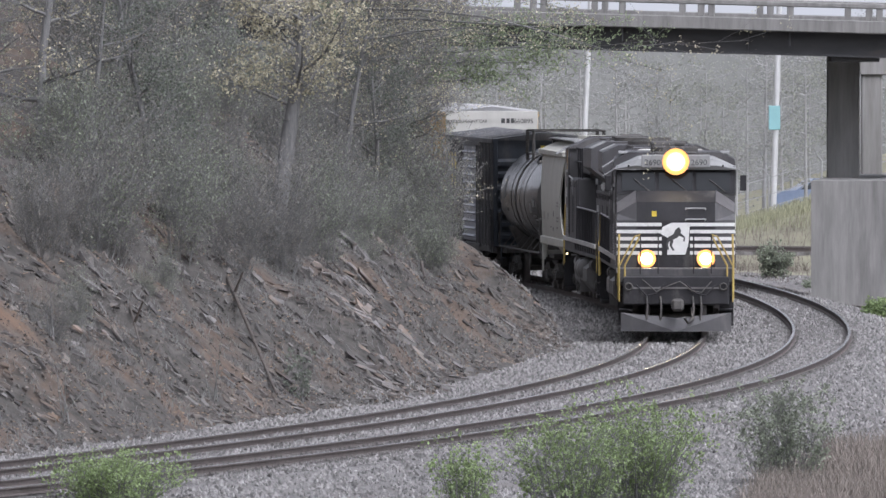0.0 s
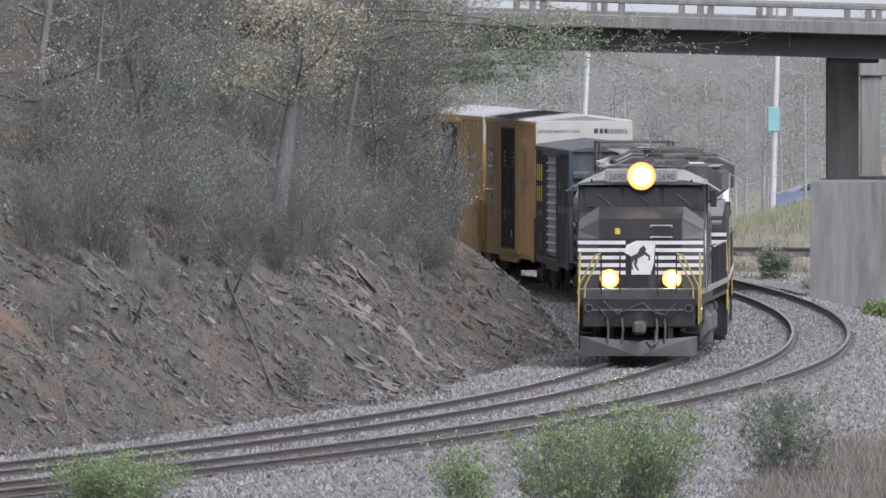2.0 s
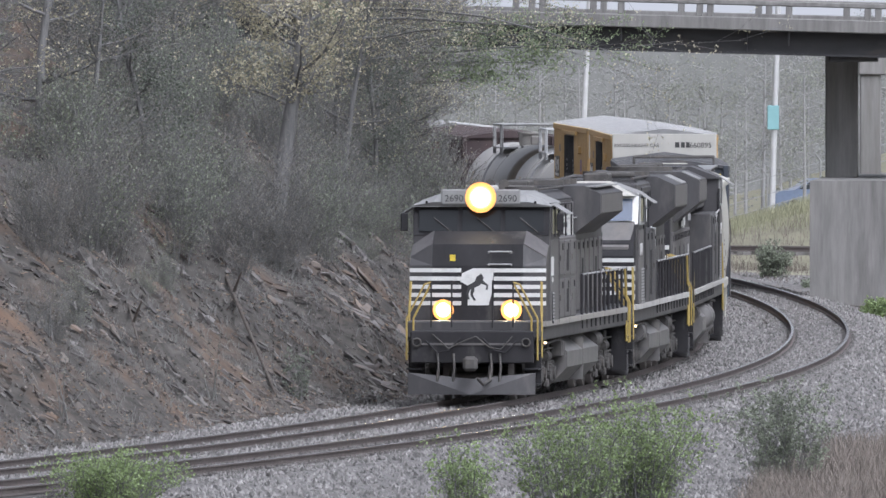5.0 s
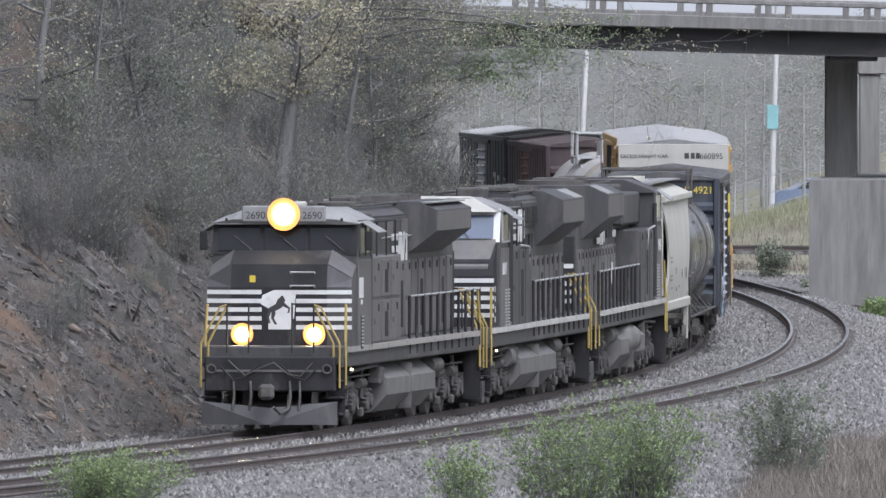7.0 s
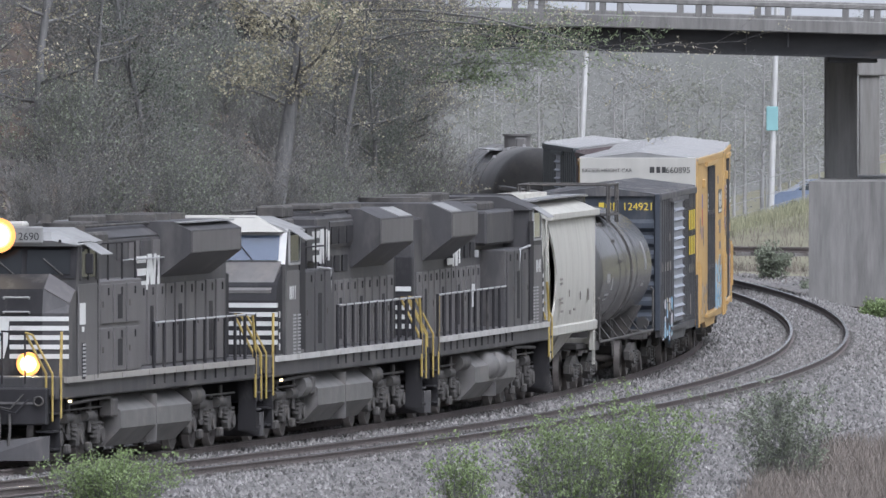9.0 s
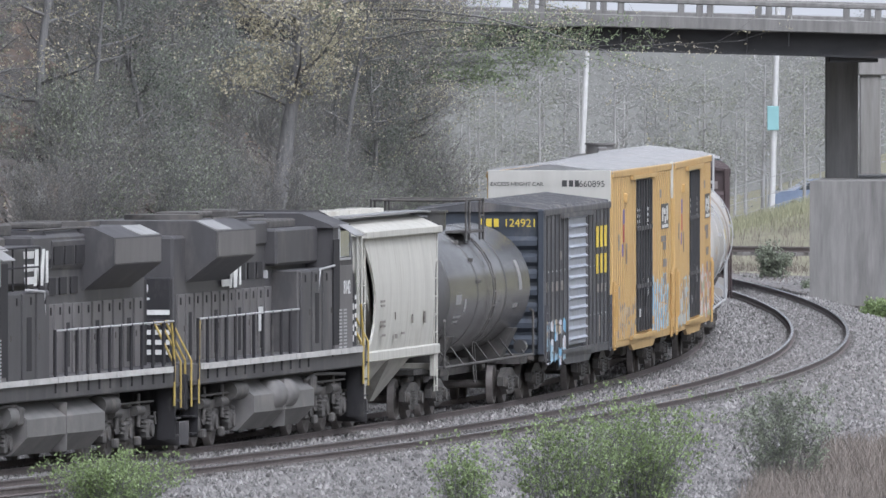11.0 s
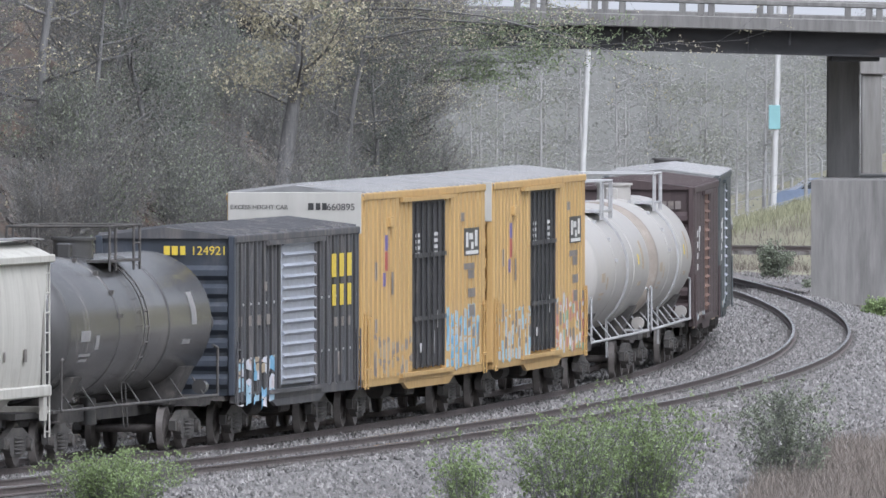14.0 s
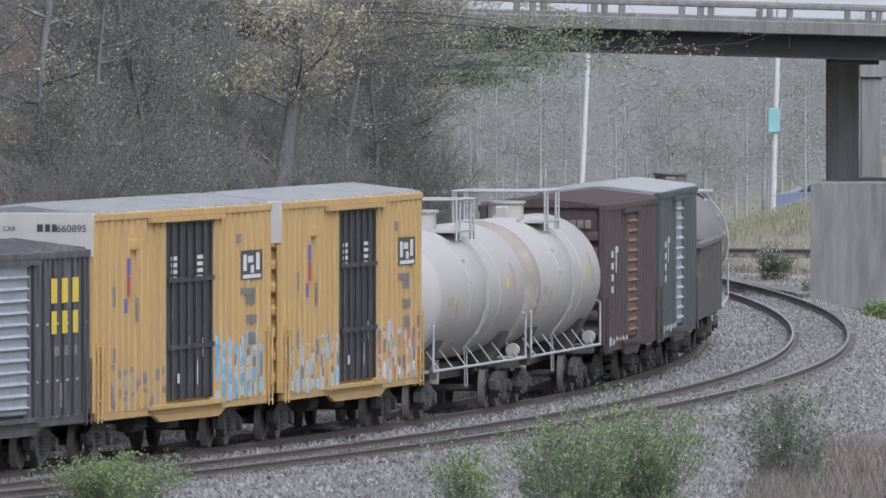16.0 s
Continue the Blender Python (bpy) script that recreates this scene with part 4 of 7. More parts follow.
    part("cab", Shape().prism(cab, "y", -1.50, 1.50), HOOD, lo)
    part("windscreen_surround", Shape().prism([(7.56, 3.72), (7.60, 3.72), (7.40, 4.36), (7.36, 4.36)], "y", -1.50, 1.50), BLACK, lo)
    for y, w in ((-0.95, 0.85), (0, 0.85), (0.95, 0.85)):
        part("windscreen", Shape().prism([(7.60, 3.80), (7.62, 3.80), (7.445, 4.29), (7.425, 4.29)], "y", y - w / 2, y + w / 2), GLASS, lo, "dark windscreen pane")
    roof = Shape().add([(7.75, -1.05, 4.45), (7.75, 1.05, 4.45), (7.62, 1.55, 4.36), (7.62, -1.55, 4.36), (7.3, -0.95, 4.62), (7.3, 0.95, 4.62), (7.2, 1.30, 4.50), (7.2, -1.30, 4.50),
                        (5.0, -0.95, 4.68), (5.0, 0.95, 4.68), (5.0, 1.52, 4.42), (5.0, -1.52, 4.42), (7.62, 1.50, 4.34), (7.62, -1.50, 4.34), (5.0, 1.50, 4.36), (5.0, -1.50, 4.36)],
                       [(0, 1, 5, 4), (1, 2, 6, 5), (0, 4, 7, 3), (4, 5, 9, 8), (5, 6, 10, 9), (4, 8, 11, 7), (6, 2, 12, 14, 10), (3, 7, 11, 15, 13), (0, 3, 13, 12, 2, 1), (12, 13, 15, 14), (8, 9, 10, 14, 15, 11)])
    part("cab_roof", roof, ROOFPALE, lo, "pale weathered cab roof")
    nb = part("number_board", Shape().box(7.72, 0, 4.56, 0.10, 1.75, 0.34, 0.03), ROOFPALE, lo, "pale number board")
    for y in (-0.59, 0.59):
        lettering("2690", 0.22, Matrix.Translation((7.775, y, 4.46)) @ FRONT, INK, nb)
    headlight(lo, 7.80, 0.0, 4.55, 0.235)
    for y in (-0.74, 0.76):
        headlight(lo, 9.55, y, 2.07, 0.16, "ditch_light")
        part("ditch_bracket", Shape().box(9.6, y, 1.75, 0.2, 0.2, 0.2), BLACK, lo)
    for e in (-1, 1):
        part("side_window", Shape().box(6.4, e * 1.505, 4.0, 1.5, 0.03, 0.56, 0.02), GLASS, lo)
        for x in (7.2, 6.4, 5.6):
            part("window_post", Shape().box(x, e * 1.51, 4.0, 0.08, 0.05, 0.66), HOOD, lo)
        part("sunshade", Shape().add([(6.9, e * 1.5, 4.40), (5.7, e * 1.5, 4.40), (5.7, e * 1.86, 4.18), (6.9, e * 1.86, 4.18), (6.9, e * 1.5, 4.38), (5.7, e * 1.5, 4.38), (5.7, e * 1.86, 4.16), (6.9, e * 1.86, 4.16)],
                                     [(0, 1, 2, 3), (7, 6, 5, 4), (0, 4, 5, 1), (1, 5, 6, 2), (2, 6, 7, 3), (3, 7, 4, 0)]), ROOFPALE, lo, "pale window sunshade")
        part("mirror", Shape().box(7.35, e * 1.72, 4.0, 0.04, 0.16, 0.4, 0.02), BLACK, lo)
        part("cab_side", Shape().box(6.3, e * 1.5, 2.65, 2.2, 0.03, 1.9, 0.01), GREYSIDE, lo)
        bars([(7.0 - 0.0, 3.02, 0.55, 0.42), (6.95, 2.72, 0.2, 0.1)], e * 1.52, "number_stencil", WHITE, lo)
        part("vent", Shape().box(6.9, e * 1.52, 2.1, 0.3, 0.02, 0.7), BLACK, lo)
        lv = Shape()
        for k in range(9):
            lv.box(6.9, e * 1.532, 1.82 + 0.075 * k, 0.28, 0.02, 0.04)
        part("louvre", lv, GREY_RAIL, lo)
    # electrical cabinet, hood, radiators
    part("equipment_cabinet", Shape().box(2.9, 0, 2.65, 4.5, 2.86, 1.96, 0.03), GREYSIDE, lo, "dusty grey equipment cabinet")
    hood_doors(lo, 1.0, 5.0, 1.43, 1.85, 2.7, 3, GREYSIDE, "cabinet_door")
    hood_doors(lo, 1.0, 5.0, 1.43, 2.78, 3.55, 3, GREYSIDE, "cabinet_door")
    part("cabinet_rail", Shape().tube([(5.1, 1.35, 3.65), (5.1, 1.35, 4.35), (0.9, 1.35, 4.35), (0.9, 1.35, 3.0)], 0.02).rod((3.6, 1.35, 3.6), (3.6, 1.35, 4.35), 0.02, 6).rod((2.2, 1.35, 3.6), (2.2, 1.35, 4.35), 0.02, 6), BLACK, lo)
    part("central_hood", Shape().box(-2.2, 0, 3.05, 14.8, 1.85, 2.75, 0.05), HOOD, lo)
    part("hood_top", Shape().prism([(-0.92, 4.42), (-0.6, 4.62), (0.6, 4.62), (0.92, 4.42)], "x", -4.6, 5.0), HOOD, lo)
    part("blower_duct", Shape().rod((4.4, 0.55, 4.2), (4.4, 0.55, 4.75), 0.33, 16).rod((3.5, 0.6, 4.1), (3.5, 0.6, 4.7), 0.28, 16).box(2.2, 0.5, 4.3, 1.4, 0.9, 0.5, 0.06), UNDER, lo)
    hood_doors(lo, -9.3, 0.6, 0.925, 1.85, 3.45, 11, GREYSIDE)
    for e in (-1, 1):
        emblem(lo, -2.4, 3.72, e, e * 0.955)
        bars([(-1.2, 2.6, 0.45, 0.45)], e * 0.97, "stencil", SEAL, lo)
    part("radiator_wing", Shape().prism([(-0.9, 3.55), (-1.56, 4.05), (-1.56, 4.50), (-1.2, 4.68), (1.2, 4.68), (1.56, 4.50), (1.56, 4.05), (0.9, 3.55)], "x", -9.7, -4.4), HOOD, lo, "flared radiator housing")
    for e in (-1, 1):
        part("radiator_grille", Shape().box(-7.0, e * 1.57, 4.27, 5.0, 0.02, 0.40), GREYSIDE, lo)
    part("radiator_lid", Shape().box(-7.0, 0.9, 4.66, 5.0, 1.1, 0.03, m=None).box(-7.0, -0.9, 4.66, 5.0, 1.1, 0.03), ROOFPALE, lo)
    for x in (-5.6, -7.1, -8.6):
        part("radiator_fan", Shape().rod((x, 0, 4.68), (x, 0, 4.80), 0.62, 22), UNDER, lo)
    part("exhaust_outlet", Shape().box(-1.0, 0, 4.72, 1.3, 0.5, 0.24, 0.04), UNDER, lo)
    part("roof_hatch", Shape().box(1.4, 0, 4.68, 1.8, 1.1, 0.12, 0.03), UNDER, lo)
    part("horn", Shape().rod((3.0, -0.2, 4.78), (3.5, -0.2, 4.80), 0.05, 10, 0.12).rod((3.0, 0.1, 4.78), (3.5, 0.1, 4.80), 0.05, 10, 0.12), UNDER, lo)
    for e in (-1, 1):
        part("roof_conduit", Shape().tube([(4.9, e * 0.7, 4.66), (-4.3, e * 0.7, 4.66)], 0.03), UNDER, lo)
        part("hood_grab", Shape().tube([(0.2, e * 0.95, 3.95), (0.2, e * 1.02, 3.97), (-4.2, e * 1.02, 3.97), (-4.2, e * 0.95, 3.95)], 0.018), GREY_RAIL, lo)
        for k in range(4):
            part("hood_panel", Shape().box(0.2 - 1.15 * k, e * 0.935, 4.15, 0.95, 0.03, 0.36, 0.01), GREYSIDE if k % 2 else HOOD, lo)
    part("front_walkway_cable", Shape().tube([(10.78, -0.85, 1.55), (10.82, -0.5, 1.22), (10.82, -0.15, 1.4), (10.82, 0.1, 1.5), (10.82, 0.4, 1.25), (10.82, 0.65, 1.2), (10.78, 0.9, 1.5)], 0.016), UNDER, lo)
    for y in (-1.2, 1.2):
        part("step_lamp_ring", Shape().lathe([(10.76, 0.09), (10.80, 0.11), (10.82, 0.09), (10.80, 0.07), (10.76, 0.09)], y, 1.36, 14), UNDER, lo)
    for y in (-0.95, 0.0, 0.95):
        part("wiper", Shape().tube([(7.66, y + 0.3, 3.78), (7.55, y - 0.1, 4.1)], 0.014), UNDER, lo)
    part("antenna_dome", Shape().box(5.9, 0.0, 4.74, 0.5, 0.4, 0.12, 0.04), OFFWHITE, lo)
    for e in (-1, 1):
        part("cab_door_seam", Shape().box(5.45, e * 1.517, 2.9, 0.05, 0.012, 2.3), BLACK, lo)
        part("brow_seam", Shape().box(7.70, e * 1.2, 4.44, 0.06, 0.05, 0.06, 0.01), BLACK, lo)
        for k in range(3):
            part("hood_vent", Shape().box(-3.2 - 0.9 * k, e * 0.945, 3.75, 0.55, 0.03, 0.30, 0.01), BLACK, lo, "black hood vent")
    part("rear_hood", Shape().box(-9.75, 0, 2.6, 0.5, 1.8, 1.9, 0.03), BLACK, lo)
    for e in (-1, 1):
        side_rail(lo, 0.6, -9.9, e)
    part("step_marker", Shape().box(8.9, 1.44, 1.32, 0.1, 0.05, 0.05), MARKER, lo)
    fill_out(lo, 1.055, 1.045, (-11, -9, -4.5, 1, 5, 7.55, 7.9, 9.18, 9.43, 11), (-11, -9, -3.7, 2.1, 6.1, 8.6, 8.8, 9.32, 9.45, 11), 1.8)
    return lo


def second_locomotive(number, pale_cab, label, emblem_at, rail_from):
    """A long-hooded road unit with a sloped nose and overhanging radiator box."""
    lo = thing("trailing_locomotive", label, "locomotive", "locomotives of the train")
    half = 10.6
    underframe(lo, half, SILL_WHITE)
    add_trucks(lo, 6.6, True)
    couplers(lo, half)
    pilot(lo, 1, half)
    pilot(lo, -1, half)
    nose = [(7.3, 1.67), (9.12, 1.67), (9.12, 2.95), (8.85, 3.25), (7.3, 3.72)]
    part("nose", Shape().prism(nose, "y", -1.42, 1.42), BLACK, lo, "black sloped nose")
    part("nose_top", Shape().add([(9.0, -1.3, 3.16), (9.0, 1.3, 3.16), (7.45, 1.40, 3.74), (7.45, -1.40, 3.74), (9.0, -1.3, 3.10), (9.0, 1.3, 3.10), (7.45, 1.40, 3.66), (7.45, -1.40, 3.66)],
                                 [(0, 1, 2, 3), (7, 6, 5, 4), (0, 4, 5, 1), (1, 5, 6, 2), (2, 6, 7, 3), (3, 7, 4, 0)]), UNDERGREY, lo, "pale grey nose top")
    stripes(lo, 9.13, 1, 2.05, 2.90, 1.42)
    for e in (-1, 1):
        for k in range(5):
            part("nose_stripe", Shape().box(8.95, e * 1.424, 2.05 + 0.0944 * (2 * k + 0.5), 0.36, 0.01, 0.094), WHITE, lo, "white painted band")
    part("cab", Shape().prism([(5.0, 1.67), (7.45, 1.67), (7.45, 3.66), (7.1, 4.38), (5.0, 4.38)], "y", -1.48, 1.48), HOOD, lo)
    part("cab_front", Shape().prism([(7.46, 3.68), (7.50, 3.68), (7.16, 4.40), (7.12, 4.40)], "y", -1.48, 1.48), WHITE if pale_cab else BLACK, lo)
    for y in (-0.72, 0.72):
        part("windscreen", Shape().prism([(7.48, 3.76), (7.53, 3.76), (7.285, 4.27), (7.235, 4.27)], "y", y - 0.62, y + 0.62), SKYGLASS, lo, "windscreen pane coloured blue for the reflected sky")
        part("wiper", Shape().tube([(7.56, y + 0.1, 3.75), (7.45, y - 0.2, 4.1)], 0.012), BLACK, lo)
    part("cab_roof", Shape().prism([(-1.52, 4.34), (-1.40, 4.42), (-0.8, 4.64), (0.8, 4.64), (1.40, 4.42), (1.52, 4.34)], "x", 4.9, 7.2), ROOFPALE if pale_cab else HOOD, lo)
    part("roof_brow", Shape().add([(7.5, -1.35, 4.34), (7.5, 1.35, 4.34), (7.15, 0.82, 4.68), (7.15, -0.82, 4.68), (7.1, -1.45, 4.34), (7.1, 1.45, 4.34)], [(0, 1, 2, 3), (1, 5, 2), (0, 3, 4), (4, 3, 2, 5), (0, 4, 5, 1)]), OFFWHITE if pale_cab else HOOD, lo)
    nb = part("number_board", Shape().box(7.45, -0.15, 4.52, 0.10, 0.92, 0.27, 0.03), OFFWHITE, lo, "pale number board")
    lettering(number, 0.26, Matrix.Translation((7.505, -0.15, 4.43)) @ FRONT, INK, nb)
    for e in (-1, 1):
        part("side_window", Shape().box(6.35, e * 1.485, 4.0, 1.3, 0.03, 0.56, 0.02), SKYGLASS if not pale_cab else GLASS, lo)
        part("window_frame", Shape().box(7.03, e * 1.49, 4.0, 0.07, 0.05, 0.66).box(5.66, e * 1.49, 4.0, 0.07, 0.05, 0.66).box(6.35, e * 1.49, 3.68, 1.4, 0.05, 0.05), GREY_RAIL, lo)
        part("sunshade", Shape().add([(6.9, e * 1.48, 4.40), (5.7, e * 1.48, 4.40), (5.7, e * 1.82, 4.18), (6.9, e * 1.82, 4.18), (6.9, e * 1.48, 4.38), (5.7, e * 1.48, 4.38), (5.7, e * 1.82, 4.16), (6.9, e * 1.82, 4.16)],
                                     [(0, 1, 2, 3), (7, 6, 5, 4), (0, 4, 5, 1), (1, 5, 6, 2), (2, 6, 7, 3), (3, 7, 4, 0)]), ROOFPALE, lo, "pale window sunshade")
        part("cab_side", Shape().box(6.2, e * 1.485, 2.62, 2.3, 0.03, 1.85, 0.01), GREYSIDE, lo)
        lettering(number, 0.42, Matrix.Translation((6.6, e * 1.505, 2.95)) @ (LEFT if e > 0 else Matrix.Identity(4)), SEAL, lo)
        lv = Shape()
        for k in range(12):
            lv.box(6.35, e * 1.505, 1.85 + 0.07 * k, 0.34, 0.02, 0.035).box(5.75, e * 1.505, 1.85 + 0.07 * k, 0.34, 0.02, 0.035)
        part("louvre", lv, GREY_RAIL, lo)
        bars([(8.3, 2.0 + 0.22 * k, 0.16, 0.13) for k in range(4)], e * 1.43, "reflector", WHITE, lo)
        part("equipment_cabinet", Shape().box(3.0, e * 1.0, 2.6, 4.0, 0.9, 1.85, 0.03), HOOD, lo)
    hood_doors(lo, 1.1, 4.9, 1.45, 1.8, 3.48, 3, HOOD, "cabinet_door")
    part("central_hood", Shape().box(-2.3, 0, 3.02, 14.6, 1.80, 2.7, 0.05), HOOD, lo)
    part("upper_hood", Shape().box(2.6, 0, 4.0, 4.8, 2.3, 0.75, 0.05).box(-3.0, 0, 4.3, 6.4, 1.9, 0.5, 0.05), HOOD, lo)
    part("screen_rack", Shape().tube([(4.8, 1.2, 3.6), (4.8, 1.3, 4.36), (1.2, 1.3, 4.36), (1.2, 1.3, 3.5)], 0.02).tube([(4.8, 1.3, 3.98), (1.2, 1.3, 3.98)], 0.02).rod((3.6, 1.3, 3.5), (3.6, 1.3, 4.36), 0.02, 6).rod((2.4, 1.3, 3.5), (2.4, 1.3, 4.36), 0.02, 6), BLACK, lo)
    hood_doors(lo, -9.3, 0.8, 0.90, 1.8, 3.2, 12, GREYSIDE)
    for e in (-1, 1):
        emblem(lo, emblem_at[0], emblem_at[1], e, e * emblem_at[2])
        bars([(-0.6, 2.55, 0.5, 0.5)], e * 0.955, "stencil", SEAL, lo)
    part("radiator_box", Shape().prism([(-0.9, 3.42), (-1.54, 3.92), (-1.54, 4.46), (-1.1, 4.66), (1.1, 4.66), (1.54, 4.46), (1.54, 3.92), (0.9, 3.42)], "x", -9.9, -5.4), HOOD, lo, "overhanging radiator box")
    for e in (-1, 1):
        part("radiator_grille", Shape().box(-7.6, e * 1.55, 4.19, 4.3, 0.02, 0.48), GREYSIDE, lo)
        part("radiator_lid", Shape().prism([(e * 1.12, 4.67), (e * 1.52, 4.49), (e * 1.52, 4.47), (e * 1.12, 4.65)], "x", -9.8, -8.0), ROOFPALE, lo)
    part("brake_grid_housing", Shape().prism([(-0.95, 3.9), (-0.98, 4.42), (-0.8, 4.62), (0.8, 4.62), (0.98, 4.42), (0.95, 3.9)], "x", -4.4, -1.4), HOOD, lo)
    for e in (-1, 1):
        for k in range(3):
            part("grid_screen", Shape().box(-3.9 + k, e * 0.985, 4.15, 0.8, 0.02, 0.36), BLACK, lo)
        part("hood_lamp_bracket", Shape().box(0.0, e * 0.95, 3.45, 0.12, 0.08, 0.16, 0.01), GREY_RAIL, lo)
        part("roof_conduit", Shape().tube([(0.2, e * 0.85, 4.66), (-5.4, e * 0.85, 4.66)], 0.03), UNDER, lo)
    if not pale_cab:
        for x in (0.9, -0.4):
            for e in (-1, 1):
                part("main_reservoir", Shape().lathe([(x - 0.55, 0.001), (x - 0.52, 0.26), (x - 0.42, 0.34), (x + 0.42, 0.34), (x + 0.52, 0.26), (x + 0.55, 0.001)], e * 1.24, 0.98, 18), UNDERGREY, lo, "dusty grey air reservoir")
    part("exhaust_outlet", Shape().box(-0.2, 0, 4.66, 1.2, 0.6, 0.26, 0.04), UNDER, lo)
    part("roof_hatch", Shape().box(-3.0, 0.2, 4.72, 1.6, 0.9, 0.12, 0.03), UNDER, lo)
    part("air_conditioner", Shape().box(3.2, 0, 4.45, 2.8, 1.5, 0.2, 0.04), UNDER, lo)
    part("radiator_fan", Shape().rod((-7.4, 0, 4.66), (-7.4, 0, 4.76), 0.8, 22), UNDER, lo)
    part("hood_end", Shape().box(-9.72, 0, 2.6, 0.3, 1.78, 1.9, 0.03), BLACK, lo, "black long-hood end")
    for k in range(5):
        part("hood_stripe", Shape().box(-9.878, 0, 2.0 + 0.1 * (2 * k + 0.5), 0.012, 1.76, 0.1), WHITE, lo, "white painted band")
    lettering(number, 0.52, Matrix.Translation((-9.93, 0, 3.10)) @ pose(0, 0, 0, 0, 0, -90), SEAL, lo)
    for e in (-1, 1):
        part("cab_door", Shape().box(5.3, e * 1.492, 3.0, 0.75, 0.03, 2.2, 0.01), BLACK, lo, "black cab side door")
        for k in range(4):
            part("hood_vent", Shape().box(-0.6 - 1.0 * k, e * 0.925, 3.55, 0.6, 0.03, 0.34, 0.01), BLACK, lo, "black hood vent")
        side_rail(lo, rail_from, -9.8, e)
        part("cab_rail", Shape().tube([(rail_from, e * 1.45, 2.72), (rail_from + 0.25, e * 1.49, 3.50), (rail_from + 1.9, e * 1.5, 3.56)], 0.026), GREY_RAIL, lo, "pale grey handrail rising to the cab")
    part("step_marker", Shape().box(8.6, 1.44, 1.3, 0.1, 0.05, 0.05), MARKER, lo)
    part("air_drum", Shape().rod((4.4, 1.15, 1.1), (5.2, 1.15, 1.1), 0.26, 14), UNDERGREY, lo)
    fill_out(lo, 1.04, 1.04, (-11, -9, -4.4, 0.8, 5, 7.45, 8.85, 9.2, 11), (-11, -9, -3.6, 1.7, 6.0, 8.35, 9.0, 9.2, 11), 1.7)
    return lo


# ---- freight cars ----
def corrugated(x0, x1, y, z0, z1, pitch, depth, e):
    """A side sheet with square vertical ribs from x0 to x1; e is the side's sign."""
    n = max(1, round(abs(x1 - x0) / pitch))
    p = (x1 - x0) / n
    line = []
    for k in range(n):
        a = x0 + k * p
        line += [(a, y), (a + p * 0.20, y), (a + p * 0.26, y + e * depth), (a + p * 0.94, y + e * depth), (a + p, y)]
    back = [(x1, y - e * 0.06), (x0, y - e * 0.06)]
    return Shape().prism(line + back, "z", z0, z1)


